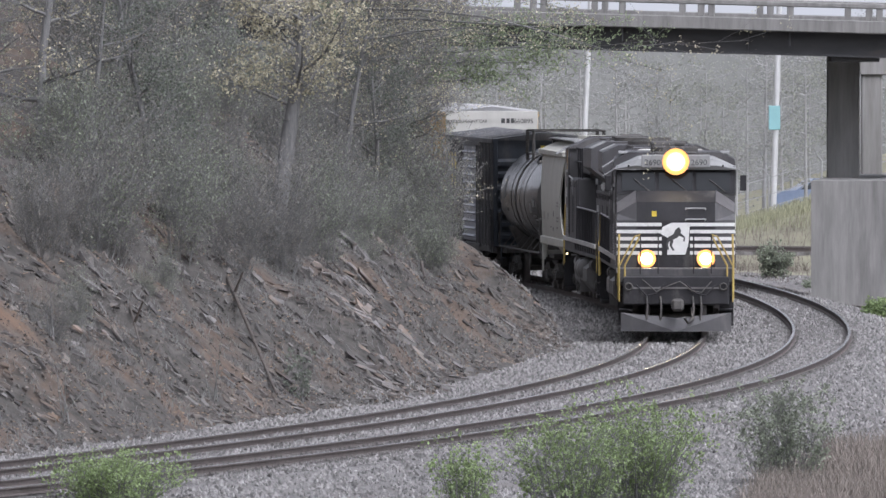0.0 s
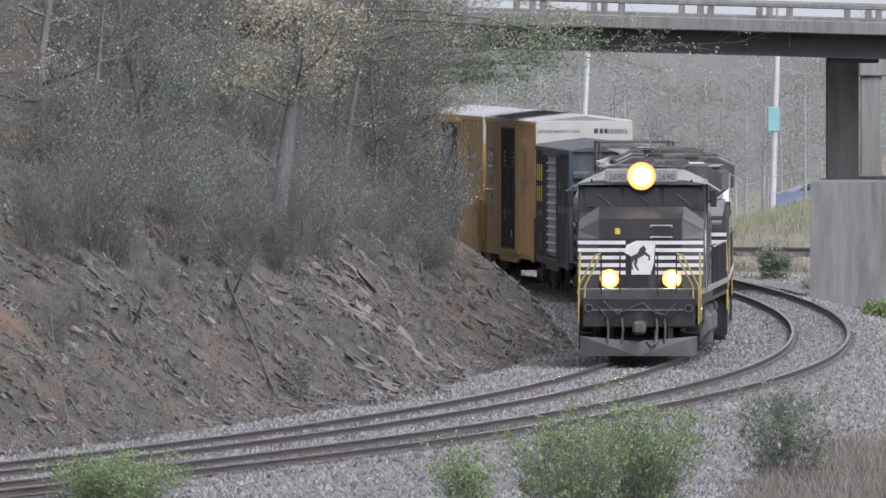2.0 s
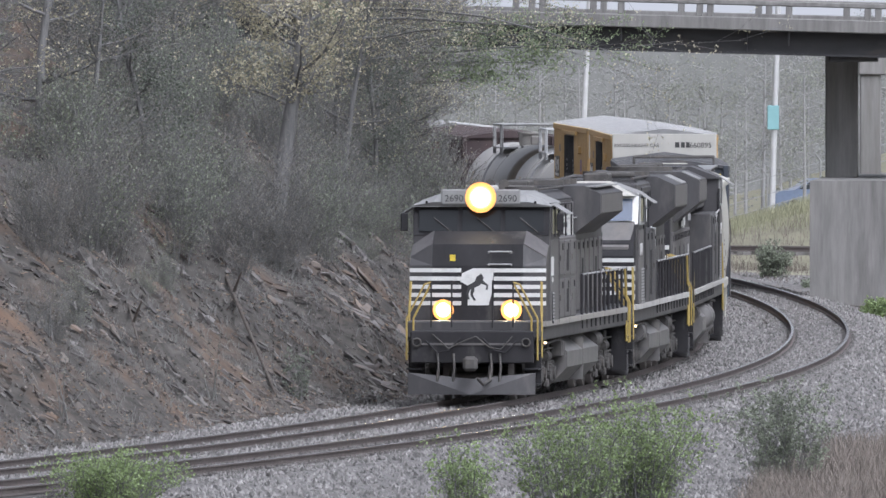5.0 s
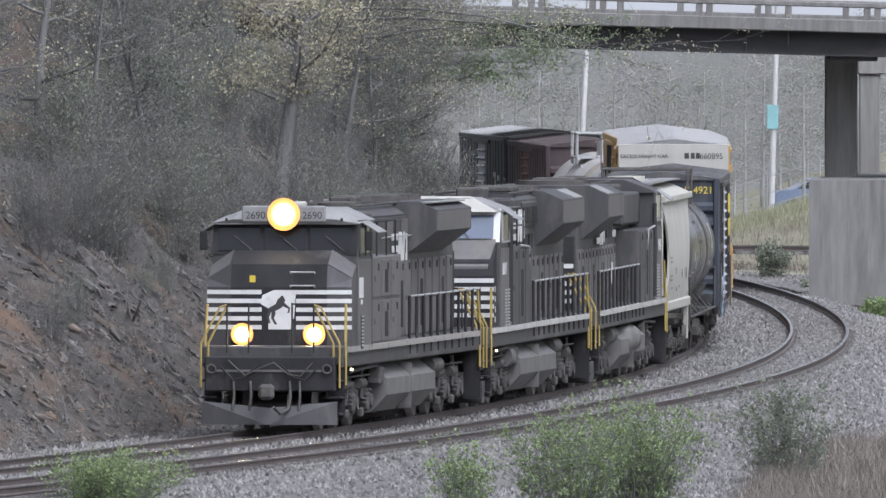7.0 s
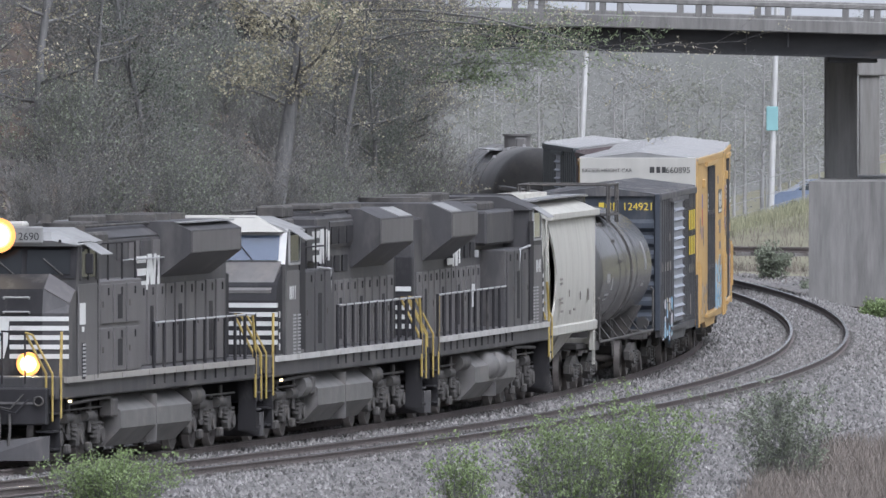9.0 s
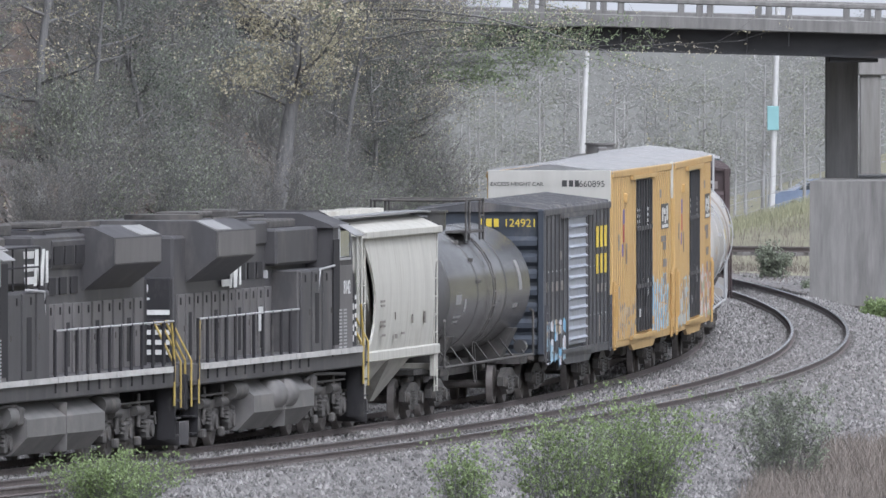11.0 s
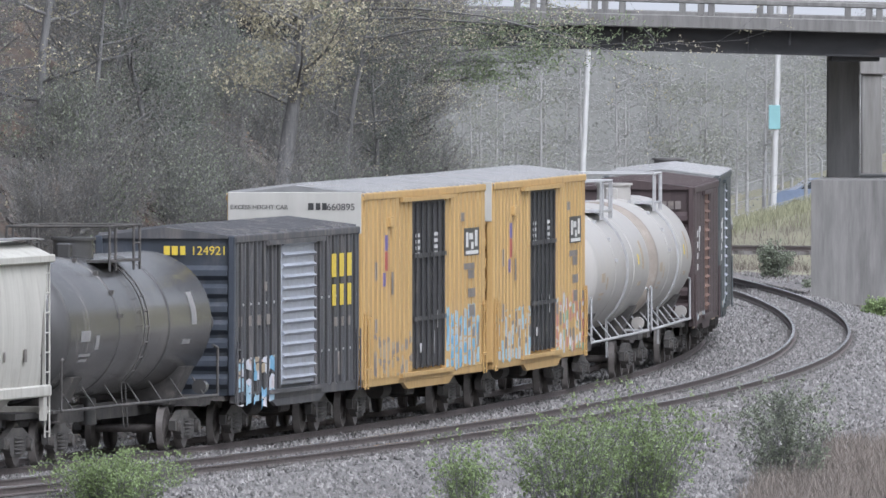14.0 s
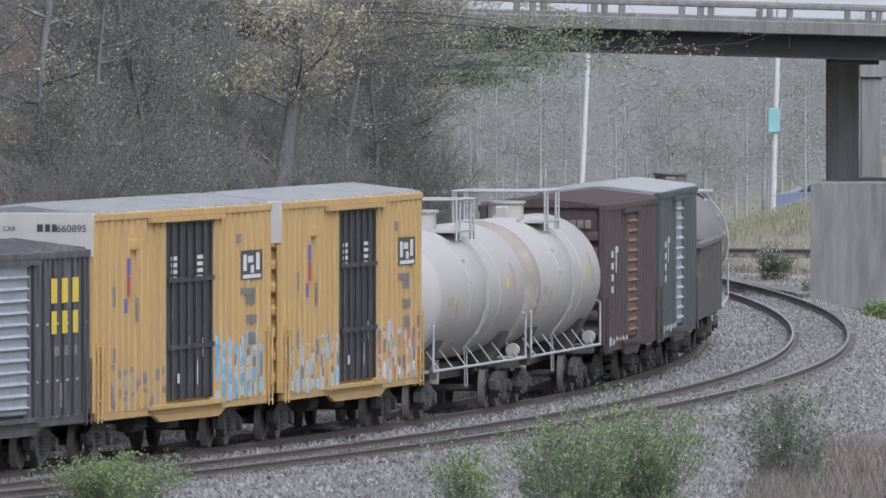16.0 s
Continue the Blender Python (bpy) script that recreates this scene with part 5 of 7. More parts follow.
def boxcar(label, L, top, paint, side_paint, door_paint, door, end_paint, pitch, roof_paint, upper_end=None, post_paint=None, wide=3.0, floor=1.05, peak=0.18):
    """door: (x0, x1, recess style). The sides are ribbed sheets either side of it."""
    car = thing("boxcar", label, "freight car", "freight cars of the train")
    h, w = L / 2, wide / 2
    part("body", Shape().box(0, 0, (floor + top) / 2, L - 0.16, wide - 0.22, top - floor - 0.04, 0.02), paint, car)
    for e in (-1, 1):
        a, b = door
        for x0, x1 in ((-h + 0.16, a), (b, h - 0.16)):
            part("side_panel", corrugated(x0, x1, e * (w - 0.14), floor, top - 0.12, pitch, 0.15, e), side_paint, car, "ribbed steel side panel")
        part("top_chord", Shape().box(0, e * (w - 0.05), top - 0.08, L - 0.1, 0.16, 0.16, 0.02), side_paint, car)
        part("side_sill", Shape().box(0, e * (w - 0.08), floor - 0.07, L - 0.3, 0.14, 0.2, 0.02).prism([(a - 1.4, floor - 0.15), (b + 1.4, floor - 0.15), (b + 0.6, floor - 0.32), (a - 0.6, floor - 0.32)], "y", e * (w - 0.06) - 0.04, e * (w - 0.06) + 0.04), side_paint, car)
        n_leaf = 2 if b - a > 4.5 else 1
        for k in range(n_leaf):
            x0 = a + (b - a) * k / n_leaf
            x1 = a + (b - a) * (k + 1) / n_leaf
            d = part("door", Shape().box((x0 + x1) / 2, e * (w - 0.06), (floor + top) / 2 - 0.04, x1 - x0 - 0.04, 0.08, top - floor - 0.30, 0.02), door_paint, car, "sliding door")
            if n_leaf == 1:
                sh = Shape()
                for q in range(13):
                    z = floor + 0.25 + (top - floor - 0.5) * q / 12
                    sh.prism([(e * (w - 0.03), z + 0.06), (e * (w + 0.05), z), (e * (w - 0.03), z - 0.06)], "x", x0 + 0.06, x1 - 0.06)
                part("door_rib", sh, door_paint, d)
            else:
                for q in range(3):
                    x = x0 + (x1 - x0) * (q + 0.5) / 3
                    part("door_bar", Shape().rod((x, e * (w + 0.02), floor + 0.1), (x, e * (w + 0.02), top - 0.3), 0.03, 6), door_paint, d)
                for z in (floor + 1.2, floor + 2.6):
                    part("door_bar", Shape().box((x0 + x1) / 2, e * (w + 0.0), z, x1 - x0 - 0.1, 0.06, 0.10), door_paint, d)
        part("door_track", Shape().box((a + b) / 2 + 0.6, e * (w + 0.05), top - 0.20, (b - a) + 2.8, 0.08, 0.10), side_paint, car)
        part("door_track", Shape().box((a + b) / 2 + 0.6, e * (w + 0.04), floor + 0.0, (b - a) + 2.8, 0.08, 0.09), side_paint, car)
        if post_paint:
            for x0, x1 in ((-h + 0.16, a), (b, h - 0.16)):
                n = max(1, round(abs(x1 - x0) / pitch))
                for k in range(n):
                    part("side_post", Shape().box(x0 + (x1 - x0) * (k + 0.65) / n, e * (w + 0.015), (floor + top) / 2 - 0.05, 0.20, 0.02, top - floor - 0.2), post_paint, car)
                for z in (floor + 0.75, floor + 1.9):
                    part("lading_strap", Shape().box((x0 + x1) / 2, e * (w - 0.06), z, x1 - x0 - 0.2, 0.1, 0.05), GREY_RAIL, car)
        for x in (h - 0.28, -h + 0.28):
            ladder(car, x, e * (w + 0.04), 0.85, 2.5 if L > 16 else 2.2, "x", side_paint, 5)
    for e in (-1, 1):
        en = part("end_wall", Shape().box(e * (h - 0.10), 0, (floor + top) / 2, 0.05, wide - 0.06, top - floor, 0.01), end_paint, car, "ribbed steel end wall")
        for k in range(7):
            z = floor + 0.3 + (top - floor - 0.7) * k / 7
            part("end_rib", Shape().prism([(e * (h - 0.08), z - 0.16), (e * (h + 0.03), z - 0.06), (e * (h + 0.03), z + 0.06), (e * (h - 0.08), z + 0.16)], "y", -w + 0.16, w - 0.16), end_paint, en)
        for q in (-1, 1):
            part("end_post", Shape().box(e * (h - 0.06), q * (w - 0.08), (floor + top) / 2, 0.16, 0.14, top - floor, 0.02), end_paint if not upper_end else paint, car)
        if upper_end:
            part("upper_end_panel", Shape().box(e * (h + 0.0), 0, top - 0.42, 0.09, wide - 0.06, 0.90, 0.01), upper_end, car, "off-white excess-height panel")
        ladder(car, e * (h + 0.09), -w + 0.45, 0.6, 2.3, "y", end_paint, 5)
        part("end_platform", Shape().box(e * (h + 0.10), 0, 0.98, 0.3, 2.0, 0.05), UNDER, car)
        part("brake_wheel", Shape().lathe([(0, 0.24), (0.03, 0.27), (0.05, 0.24), (0.03, 0.21), (0, 0.24)], n=16), UNDER, car, place=Matrix.Translation((e * (h + 0.12), 0.8, 2.6)))
    roof = Shape().prism([(-w - 0.02, top - 0.02), (0, top + peak), (w + 0.02, top - 0.02), (w + 0.02, top - 0.06), (-w - 0.02, top - 0.06)], "x", -h, h)
    part("roof", roof, roof_paint, car, "ribbed metal roof")
    for k in range(int(L / 0.9)):
        x = -h + 0.45 + k * (L - 0.9) / (int(L / 0.9) - 1)
        for e in (-1, 1):
            part("roof_rib", Shape().add([(x - 0.05, 0, top + peak), (x + 0.05, 0, top + peak), (x + 0.05, e * w, top), (x - 0.05, e * w, top), (x - 0.03, 0, top + peak + 0.05), (x + 0.03, 0, top + peak + 0.05), (x + 0.03, e * w, top + 0.05), (x - 0.03, e * w, top + 0.05)],
                                         [(4, 5, 6, 7), (0, 4, 7, 3), (1, 2, 6, 5), (3, 7, 6, 2), (0, 1, 5, 4)]), roof_paint, car)
    part("underframe", Shape().box(0, 0, 0.86, L - 0.4, 0.7, 0.38).box(0, 0, 1.0, L - 0.2, 2.5, 0.12).box(-1.5, 0.7, 0.72, 1.2, 0.5, 0.4, 0.05).rod((1.0, 0.7, 0.7), (2.2, 0.7, 0.7), 0.2, 12), UNDER, car)
    add_trucks(car, h - 2.4)
    couplers(car, h + 0.1)
    return car


def tagging(car, panel, pitch, span, y, paints, label, seed):
    """Spray paint on the rib crests of a side panel: ragged cells in several colours; span: (x0, x1, z0, z1)."""
    rnd = random.Random(seed)
    shapes = [Shape() for _ in paints]
    n = max(1, round((panel[1] - panel[0]) / pitch))
    p = (panel[1] - panel[0]) / n
    for k in range(n):
        a, b = panel[0] + p * (k + 0.27), panel[0] + p * (k + 0.93)
        if b < span[0] or a > span[1]:
            continue
        top = span[3] - rnd.uniform(0, 0.22) * (span[3] - span[2])
        z, edge = span[2] + rnd.uniform(0, 0.12), rnd.uniform(0, 0.06)
        while z < top:
            h = rnd.uniform(0.06, 0.30)
            if rnd.random() < 0.9:
                c = rnd.uniform(a + 0.05, b - 0.05)
                zt = min(top, z + h)
                cells = ((a, c), (c, b)) if rnd.random() < 0.6 else ((a, b),)
                for x0, x1 in cells:
                    sh = shapes[min(int(rnd.random() ** 1.5 * len(paints)), len(paints) - 1)]
                    j = [rnd.uniform(-0.05, 0.05) for _ in range(4)]
                    lift = rnd.uniform(0.002, 0.006)
                    sh.prism([(x0, z + j[0]), (x1, z + j[1]), (x1, zt + j[2]), ((x0 + x1) / 2, zt + j[3]), (x0, zt + j[0] * 0.5)], "y", y, y + lift)
            z += h
    for sh, paint in zip(shapes, paints):
        if sh.f:
            tagged(part("graffiti", sh, paint, car, label), kind="stuff")


def amber_boxcar(words, label):
    car = boxcar(label, 18.45, 5.12, AMBER, AMBER, PLUGDOOR, (-3.1, 1.85), AMBER, 0.68, GALV, upper_end=OFFWHITE)
    if words:
        up = [o for o in car.children if o.name.startswith("upper_end_panel")]
        for o, (x, turn) in zip(sorted(up, key=lambda q: q.data.vertices[0].co.x), ((-9.275, -90), (9.275, 90))):
            lettering("EXCESS HEIGHT CAR", 0.135, Matrix.Translation((x, -0.78 if turn > 0 else 0.78, 4.78)) @ pose(0, 0, 0, 0, 0, turn), INK, o)
            lettering("660895", 0.21, Matrix.Translation((x, 1.02 if turn > 0 else -1.02, 4.76)) @ pose(0, 0, 0, 0, 0, turn), INK, o)
            sg = 1 if turn > 0 else -1
            part("mark_bars", Shape().box(x, sg * 0.36, 4.84, 0.008, 0.12, 0.15).box(x, sg * 0.52, 4.84, 0.008, 0.10, 0.15).box(x, sg * 0.66, 4.84, 0.008, 0.10, 0.15), INK, o)
    for e in (-1, 1):
        y = e * 1.516
        bars([(-7.0, 3.85, 2.3, 0.62)], y, "emblem_field", INK, car)
        for q, (x, z, w, h) in enumerate(((-6.25, 3.90, 0.34, 0.34), (-6.85, 3.97, 0.55, 0.14), (-7.05, 3.76, 0.34, 0.16), (-7.65, 3.92, 0.36, 0.36), (-7.0, 3.61, 1.9, 0.08))):
            part("emblem_block", Shape().box(x, y + e * 0.008, z, w, 0.01, h), WHITE, car, "white block of the side emblem")
        bars([(-5.6, 4.42, 0.5, 0.2), (-6.6, 3.3, 1.6, 0.14), (-6.9, 3.12, 0.9, 0.2), (-7.0, 2.7, 1.1, 0.2), (-7.0, 2.3, 0.8, 0.26), (7.4, 3.4, 0.3, 0.4), (7.4, 2.2, 0.3, 0.3), (5.0, 3.1, 0.25, 0.5)], y, "stencil", TAG_GREY, car)
        bars([(1.2 - 0.9 * k, 4.1 - 0.14 * q, 0.6, 0.08) for k in (0, 3) for q in range(4)] + [(-0.3, 2.35, 0.22, 0.2), (-1.9, 2.2, 0.16, 0.4), (0.7, 1.6, 0.3, 0.2), (-1.2, 1.7, 0.2, 0.5)], e * 1.51, "door_stencil", SEAL, car)
        bars([(5.9, 4.0, 0.35, 0.35), (6.2, 3.2, 0.3, 0.3)], y, "stencil_blue", mat("violet_stencil", (0.12, 0.10, 0.30), 0.6, bump=0), car)
        bars([(5.9, 3.6, 0.32, 0.42)], y, "stencil_red", mat("red_stencil", (0.32, 0.05, 0.05), 0.6, bump=0), car)
        part("corner_box", Shape().box(5.4, e * 1.53, 4.45, 0.6, 0.12, 0.22, 0.02), AMBER, car)
    front, rear = (1.85, 9.065), (-9.065, -3.1)
    if words:
        tagging(car, front, 0.68, (2.2, 7.6, 1.02, 2.05), 1.511, (TAG_GREY, TAG_TAN, AMBER), "grey and brown graffiti", 1)
        tagging(car, rear, 0.68, (-8.3, -3.4, 1.0, 2.45), 1.511, (TAG_BLUE, TAG_SKY, TAG_PALE, TAG_GREY), "blue graffiti", 2)
    else:
        tagging(car, front, 0.68, (2.0, 8.6, 1.0, 2.25), 1.511, (TAG_PALE, TAG_SKY, TAG_GREY, AMBER), "pale blue-grey graffiti", 3)
        tagging(car, rear, 0.68, (-8.9, -3.2, 1.0, 2.45), 1.511, (TAG_WHITE, TAG_PALE, TAG_RED, TAG_GREEN, TAG_GREY), "white, red and green graffiti", 4)
    for e in (-1, 1):
        for x in (-8.9, -8.5, 8.5, 8.9):
            part("side_grab", Shape().tube([(x, e * 1.52, 1.3), (x, e * 1.58, 1.32), (x, e * 1.58, 2.4), (x, e * 1.52, 2.42)], 0.018), AMBER, car)
        for k in range(9):
            part("dirt_skirt", Shape().box(-8.0 + 2.0 * k, e * 1.425, 0.98, 1.5, 0.012, 0.16), PLUGDOOR if k % 3 == 0 else RUSTDOOR, car)
    return car


def navy_boxcar():
    car = boxcar("dark navy boxcar with a silver ribbed door and graffiti", 15.1, 4.42, NAVY, NAVYSIDE, SILVER, (-2.1, 1.9), NAVY, 0.9, NAVYSIDE, post_paint=BLACK)
    for e in (-1, 1):
        for k in range(3):
            part("emblem_bar", Shape().box(-4.2 - 0.95 * k, e * 1.536, 3.62, 0.5, 0.012, 0.50).box(-4.2 - 0.95 * k, e * 1.536, 2.98, 0.42, 0.012, 0.46), LETTER, car, "yellow emblem bar")
        part("hazard_patch", Shape().box(-6.6, e * 1.43, 0.98, 0.5, 0.03, 0.2).box(2.0, e * 1.46, 0.9, 0.3, 0.03, 0.2), LETTER, car)
        bars([(7.0 - 1.1 * k, 2.6, 0.4, 0.22) for k in range(4)] + [(-4.5 - 0.8 * k, 2.4, 0.4, 0.2) for k in range(3)] + [(4.0, 3.3, 0.3, 0.2), (-5.0, 1.5, 0.4, 0.5)], e * 1.516, "stencil", TAG_GREY, car)
        x = e * 7.60
        lettering("124921", 0.26, Matrix.Translation((x, e * 0.95, 4.02)) @ pose(0, 0, 0, 0, 0, 90 * e), LETTER, car)
        part("mark_bars", Shape().box(x, e * 0.05, 4.11, 0.01, 0.13, 0.19).box(x, e * 0.22, 4.11, 0.01, 0.13, 0.19).box(x, e * 0.39, 4.11, 0.01, 0.11, 0.19), LETTER, car)
    tagging(car, (1.9, 7.39), 0.9, (3.4, 7.2, 0.75, 1.95), 1.531, (TAG_WHITE, TAG_SKY, TAG_BLUE, TAG_TAN), "white, blue and orange graffiti", 5)
    return car


def shell_marks(car, zc, r, e, rects, paint, name="stencil"):
    """Small painted patches bent to the tank's side (x, z, width, height)."""
    for x, z, w, h in rects:
        sh, n = Shape(), 4
        ring = []
        for k in range(n + 1):
            q = (z - zc + h * (k / n - 0.5)) / r
            for rad in (r + 0.002, r + 0.008):
                for dx in (-w / 2, w / 2):
                    ring.append((x + dx, e * rad * math.cos(q), zc + rad * math.sin(q)))
        faces = []
        for k in range(n):
            i = 4 * k
            faces += [(i + 2, i + 3, i + 7, i + 6), (i, i + 4, i + 5, i + 1), (i, i + 2, i + 6, i + 4), (i + 1, i + 5, i + 7, i + 3)]
        faces += [(0, 1, 3, 2), (4 * n, 4 * n + 2, 4 * n + 3, 4 * n + 1)]
        part(name, sh.add(ring, faces), paint, car)


def tank_car(label, shell_paint, half, r, zc, band=None, dark=False, top_rail=True):
    car = thing("tank_car", label, "tank car", "freight cars of the train")
    prof = [(-half - 0.0, 0.001)]
    for k in range(1, 9):
        a = math.pi / 2 * k / 8
        prof.append((-half + 0.62 * (1 - math.cos(a)), r * math.sin(a)))
    prof += [(half - 0.62 * (1 - math.cos(math.pi / 2 * k / 8)), r * math.sin(math.pi / 2 * k / 8)) for k in range(8, 0, -1)] + [(half, 0.001)]
    part("tank_shell", Shape().lathe(prof, 0, zc, 48), shell_paint, car, "cylindrical tank shell")
    if band:
        part("stain_band", Shape().lathe([(half - 0.95, r + 0.002), (half - 0.93, r + 0.005), (half - 0.62, r + 0.005)] + [(half + 0.005 - 0.62 * (1 - math.cos(math.pi / 2 * k / 8)), r * math.sin(math.pi / 2 * k / 8) + 0.004) for k in range(7, 1, -1)], 0, zc, 48), band, car, "rust-stained end band")
    for x in (-half * 0.36, half * 0.30):
        part("shell_seam", Shape().lathe([(x - 0.05, r), (x - 0.04, r + 0.014), (x + 0.04, r + 0.014), (x + 0.05, r)], 0, zc, 48), shell_paint, car)
    rail_paint = UNDER if dark else GREY_RAIL
    for x in (half * 0.30,):
        bolts = Shape()
        for k in range(7):
            a = math.radians(10 + 20 * k)
            bolts.box(x, (r + 0.03) * math.cos(a), zc + (r + 0.03) * math.sin(a), 0.12, 0.08, 0.08)
        part("strap_bolts", bolts, rail_paint, car)
    part("manway", Shape().rod((0, 0, zc + r - 0.05), (0, 0, zc + r + 0.32), 0.42, 20).rod((0, 0, zc + r + 0.32), (0, 0, zc + r + 0.38), 0.47, 20).box(0.9, 0, zc + r + 0.1, 0.3, 0.3, 0.35, 0.04), shell_paint if not dark else TANKGREY, car)
    plat = Shape()
    for e in (-1, 1):
        plat.box(0, e * 0.85, zc + r - 0.10, 3.0, 0.5, 0.05)
    part("platform", plat, rail_paint, car)
    rails = Shape()
    for e in (-1, 1):
        for x in (-1.5, -0.9, 0.9, 1.5):
            rails.rod((x, e * 1.08, zc + r - 0.30), (x, e * 1.08, zc + r + 0.62), 0.03, 6)
        rails.tube([(-1.5, e * 1.08, zc + r + 0.62), (1.5, e * 1.08, zc + r + 0.62)], 0.03)
        rails.tube([(-1.5, e * 1.08, zc + r + 0.25), (-0.9, e * 1.08, zc + r + 0.25)], 0.02)
    rails.tube([(-1.5, -1.08, zc + r + 0.62), (-1.5, 1.08, zc + r + 0.62)], 0.03).tube([(1.5, -1.08, zc + r + 0.62), (1.5, 1.08, zc + r + 0.62)], 0.03)
    if top_rail:
        part("platform_rail", rails, GREY_RAIL if not dark else UNDER, car, "pipe railing round the platform")
    for e in (-1, 1):
        part("side_rail", Shape().tube([(-half - 0.2, e * 1.42, 1.1), (-half - 0.2, e * 1.42, 2.1), (-half + 0.1, e * 1.38, 2.15)], 0.03).tube([(half + 0.2, e * 1.42, 1.1), (half + 0.2, e * 1.42, 2.1), (half - 0.1, e * 1.38, 2.15)], 0.03).tube([(-half - 0.2, e * 1.42, 1.1), (half + 0.2, e * 1.42, 1.1)], 0.035), rail_paint, car, "long side handrail")
        for k in range(7):
            x = -half + 1.0 + (2 * half - 2.0) * k / 6
            part("rail_bracket", Shape().tube([(x, e * 1.40, 1.1), (x - 0.35, e * 1.05, 1.5)], 0.02), rail_paint, car)
        shell_marks(car, zc, r, e, [(half - 2.0, zc - 0.1, 0.9, 0.22), (half - 3.2, zc - 0.25, 0.35, 0.3), (half - 2.2, zc - 0.5, 1.1, 0.06), (-half + 2.4, zc + 0.3, 0.5, 0.7), (-half + 3.0, zc - 0.4, 0.8, 0.1), (half - 2.2, zc - 0.62, 0.8, 0.05)], SEAL_WORN if dark else TAG_TAN)
        if not dark:
            shell_marks(car, zc, r, e, [(-half + 3.6, zc + 0.2, 0.3, 0.25)], LETTER, "warning_patch")
        bend = [math.radians(-48 + 12 * k) for k in range(10)]
        lad = Shape()
        for dx in (-0.2, 0.2):
            lad.tube([(dx, e * (r + 0.09) * math.cos(q), zc + (r + 0.09) * math.sin(q)) for q in bend], 0.018)
        for q in bend:
            lad.rod((-0.2, e * (r + 0.09) * math.cos(q), zc + (r + 0.09) * math.sin(q)), (0.2, e * (r + 0.09) * math.cos(q), zc + (r + 0.09) * math.sin(q)), 0.015, 6)
        lad.tube([(-0.2, e * (r + 0.09) * math.cos(bend[0]), zc + (r + 0.09) * math.sin(bend[0])), (-0.2, e * 1.1, 0.6)], 0.018).tube([(0.2, e * (r + 0.09) * math.cos(bend[0]), zc + (r + 0.09) * math.sin(bend[0])), (0.2, e * 1.1, 0.6)], 0.018)
        part("shell_ladder", lad, rail_paint, car, "ladder bent round the shell")
    part("underframe", Shape().box(0, 0, 0.9, 2 * half + 0.2, 0.5, 0.35).box(-half + 0.6, 0, 1.0, 1.2, 2.6, 0.2).box(half - 0.6, 0, 1.0, 1.2, 2.6, 0.2)
         .prism([(-0.9, 0.95), (0.9, 0.95), (1.3, 1.75), (-1.3, 1.75)], "x", -half + 1.6, -half + 2.4).prism([(-0.9, 0.95), (0.9, 0.95), (1.3, 1.75), (-1.3, 1.75)], "x", half - 2.4, half - 1.6), UNDER, car)
    part("bottom_valve", Shape().rod((0, 0.3, 1.2), (0, 0.3, 0.65), 0.18, 14), shell_paint, car)
    part("brake_cylinder", Shape().rod((-half + 0.6, 1.25, 1.3), (-half + 0.9, 1.25, 1.3), 0.15, 14), shell_paint, car)
    for e in (-1, 1):
        part("end_platform", Shape().box(e * (half + 0.15), 0, 1.08, 0.5, 2.6, 0.06), rail_paint, car)
    add_trucks(car, half - 1.3)
    couplers(car, half + 0.2)
    return car


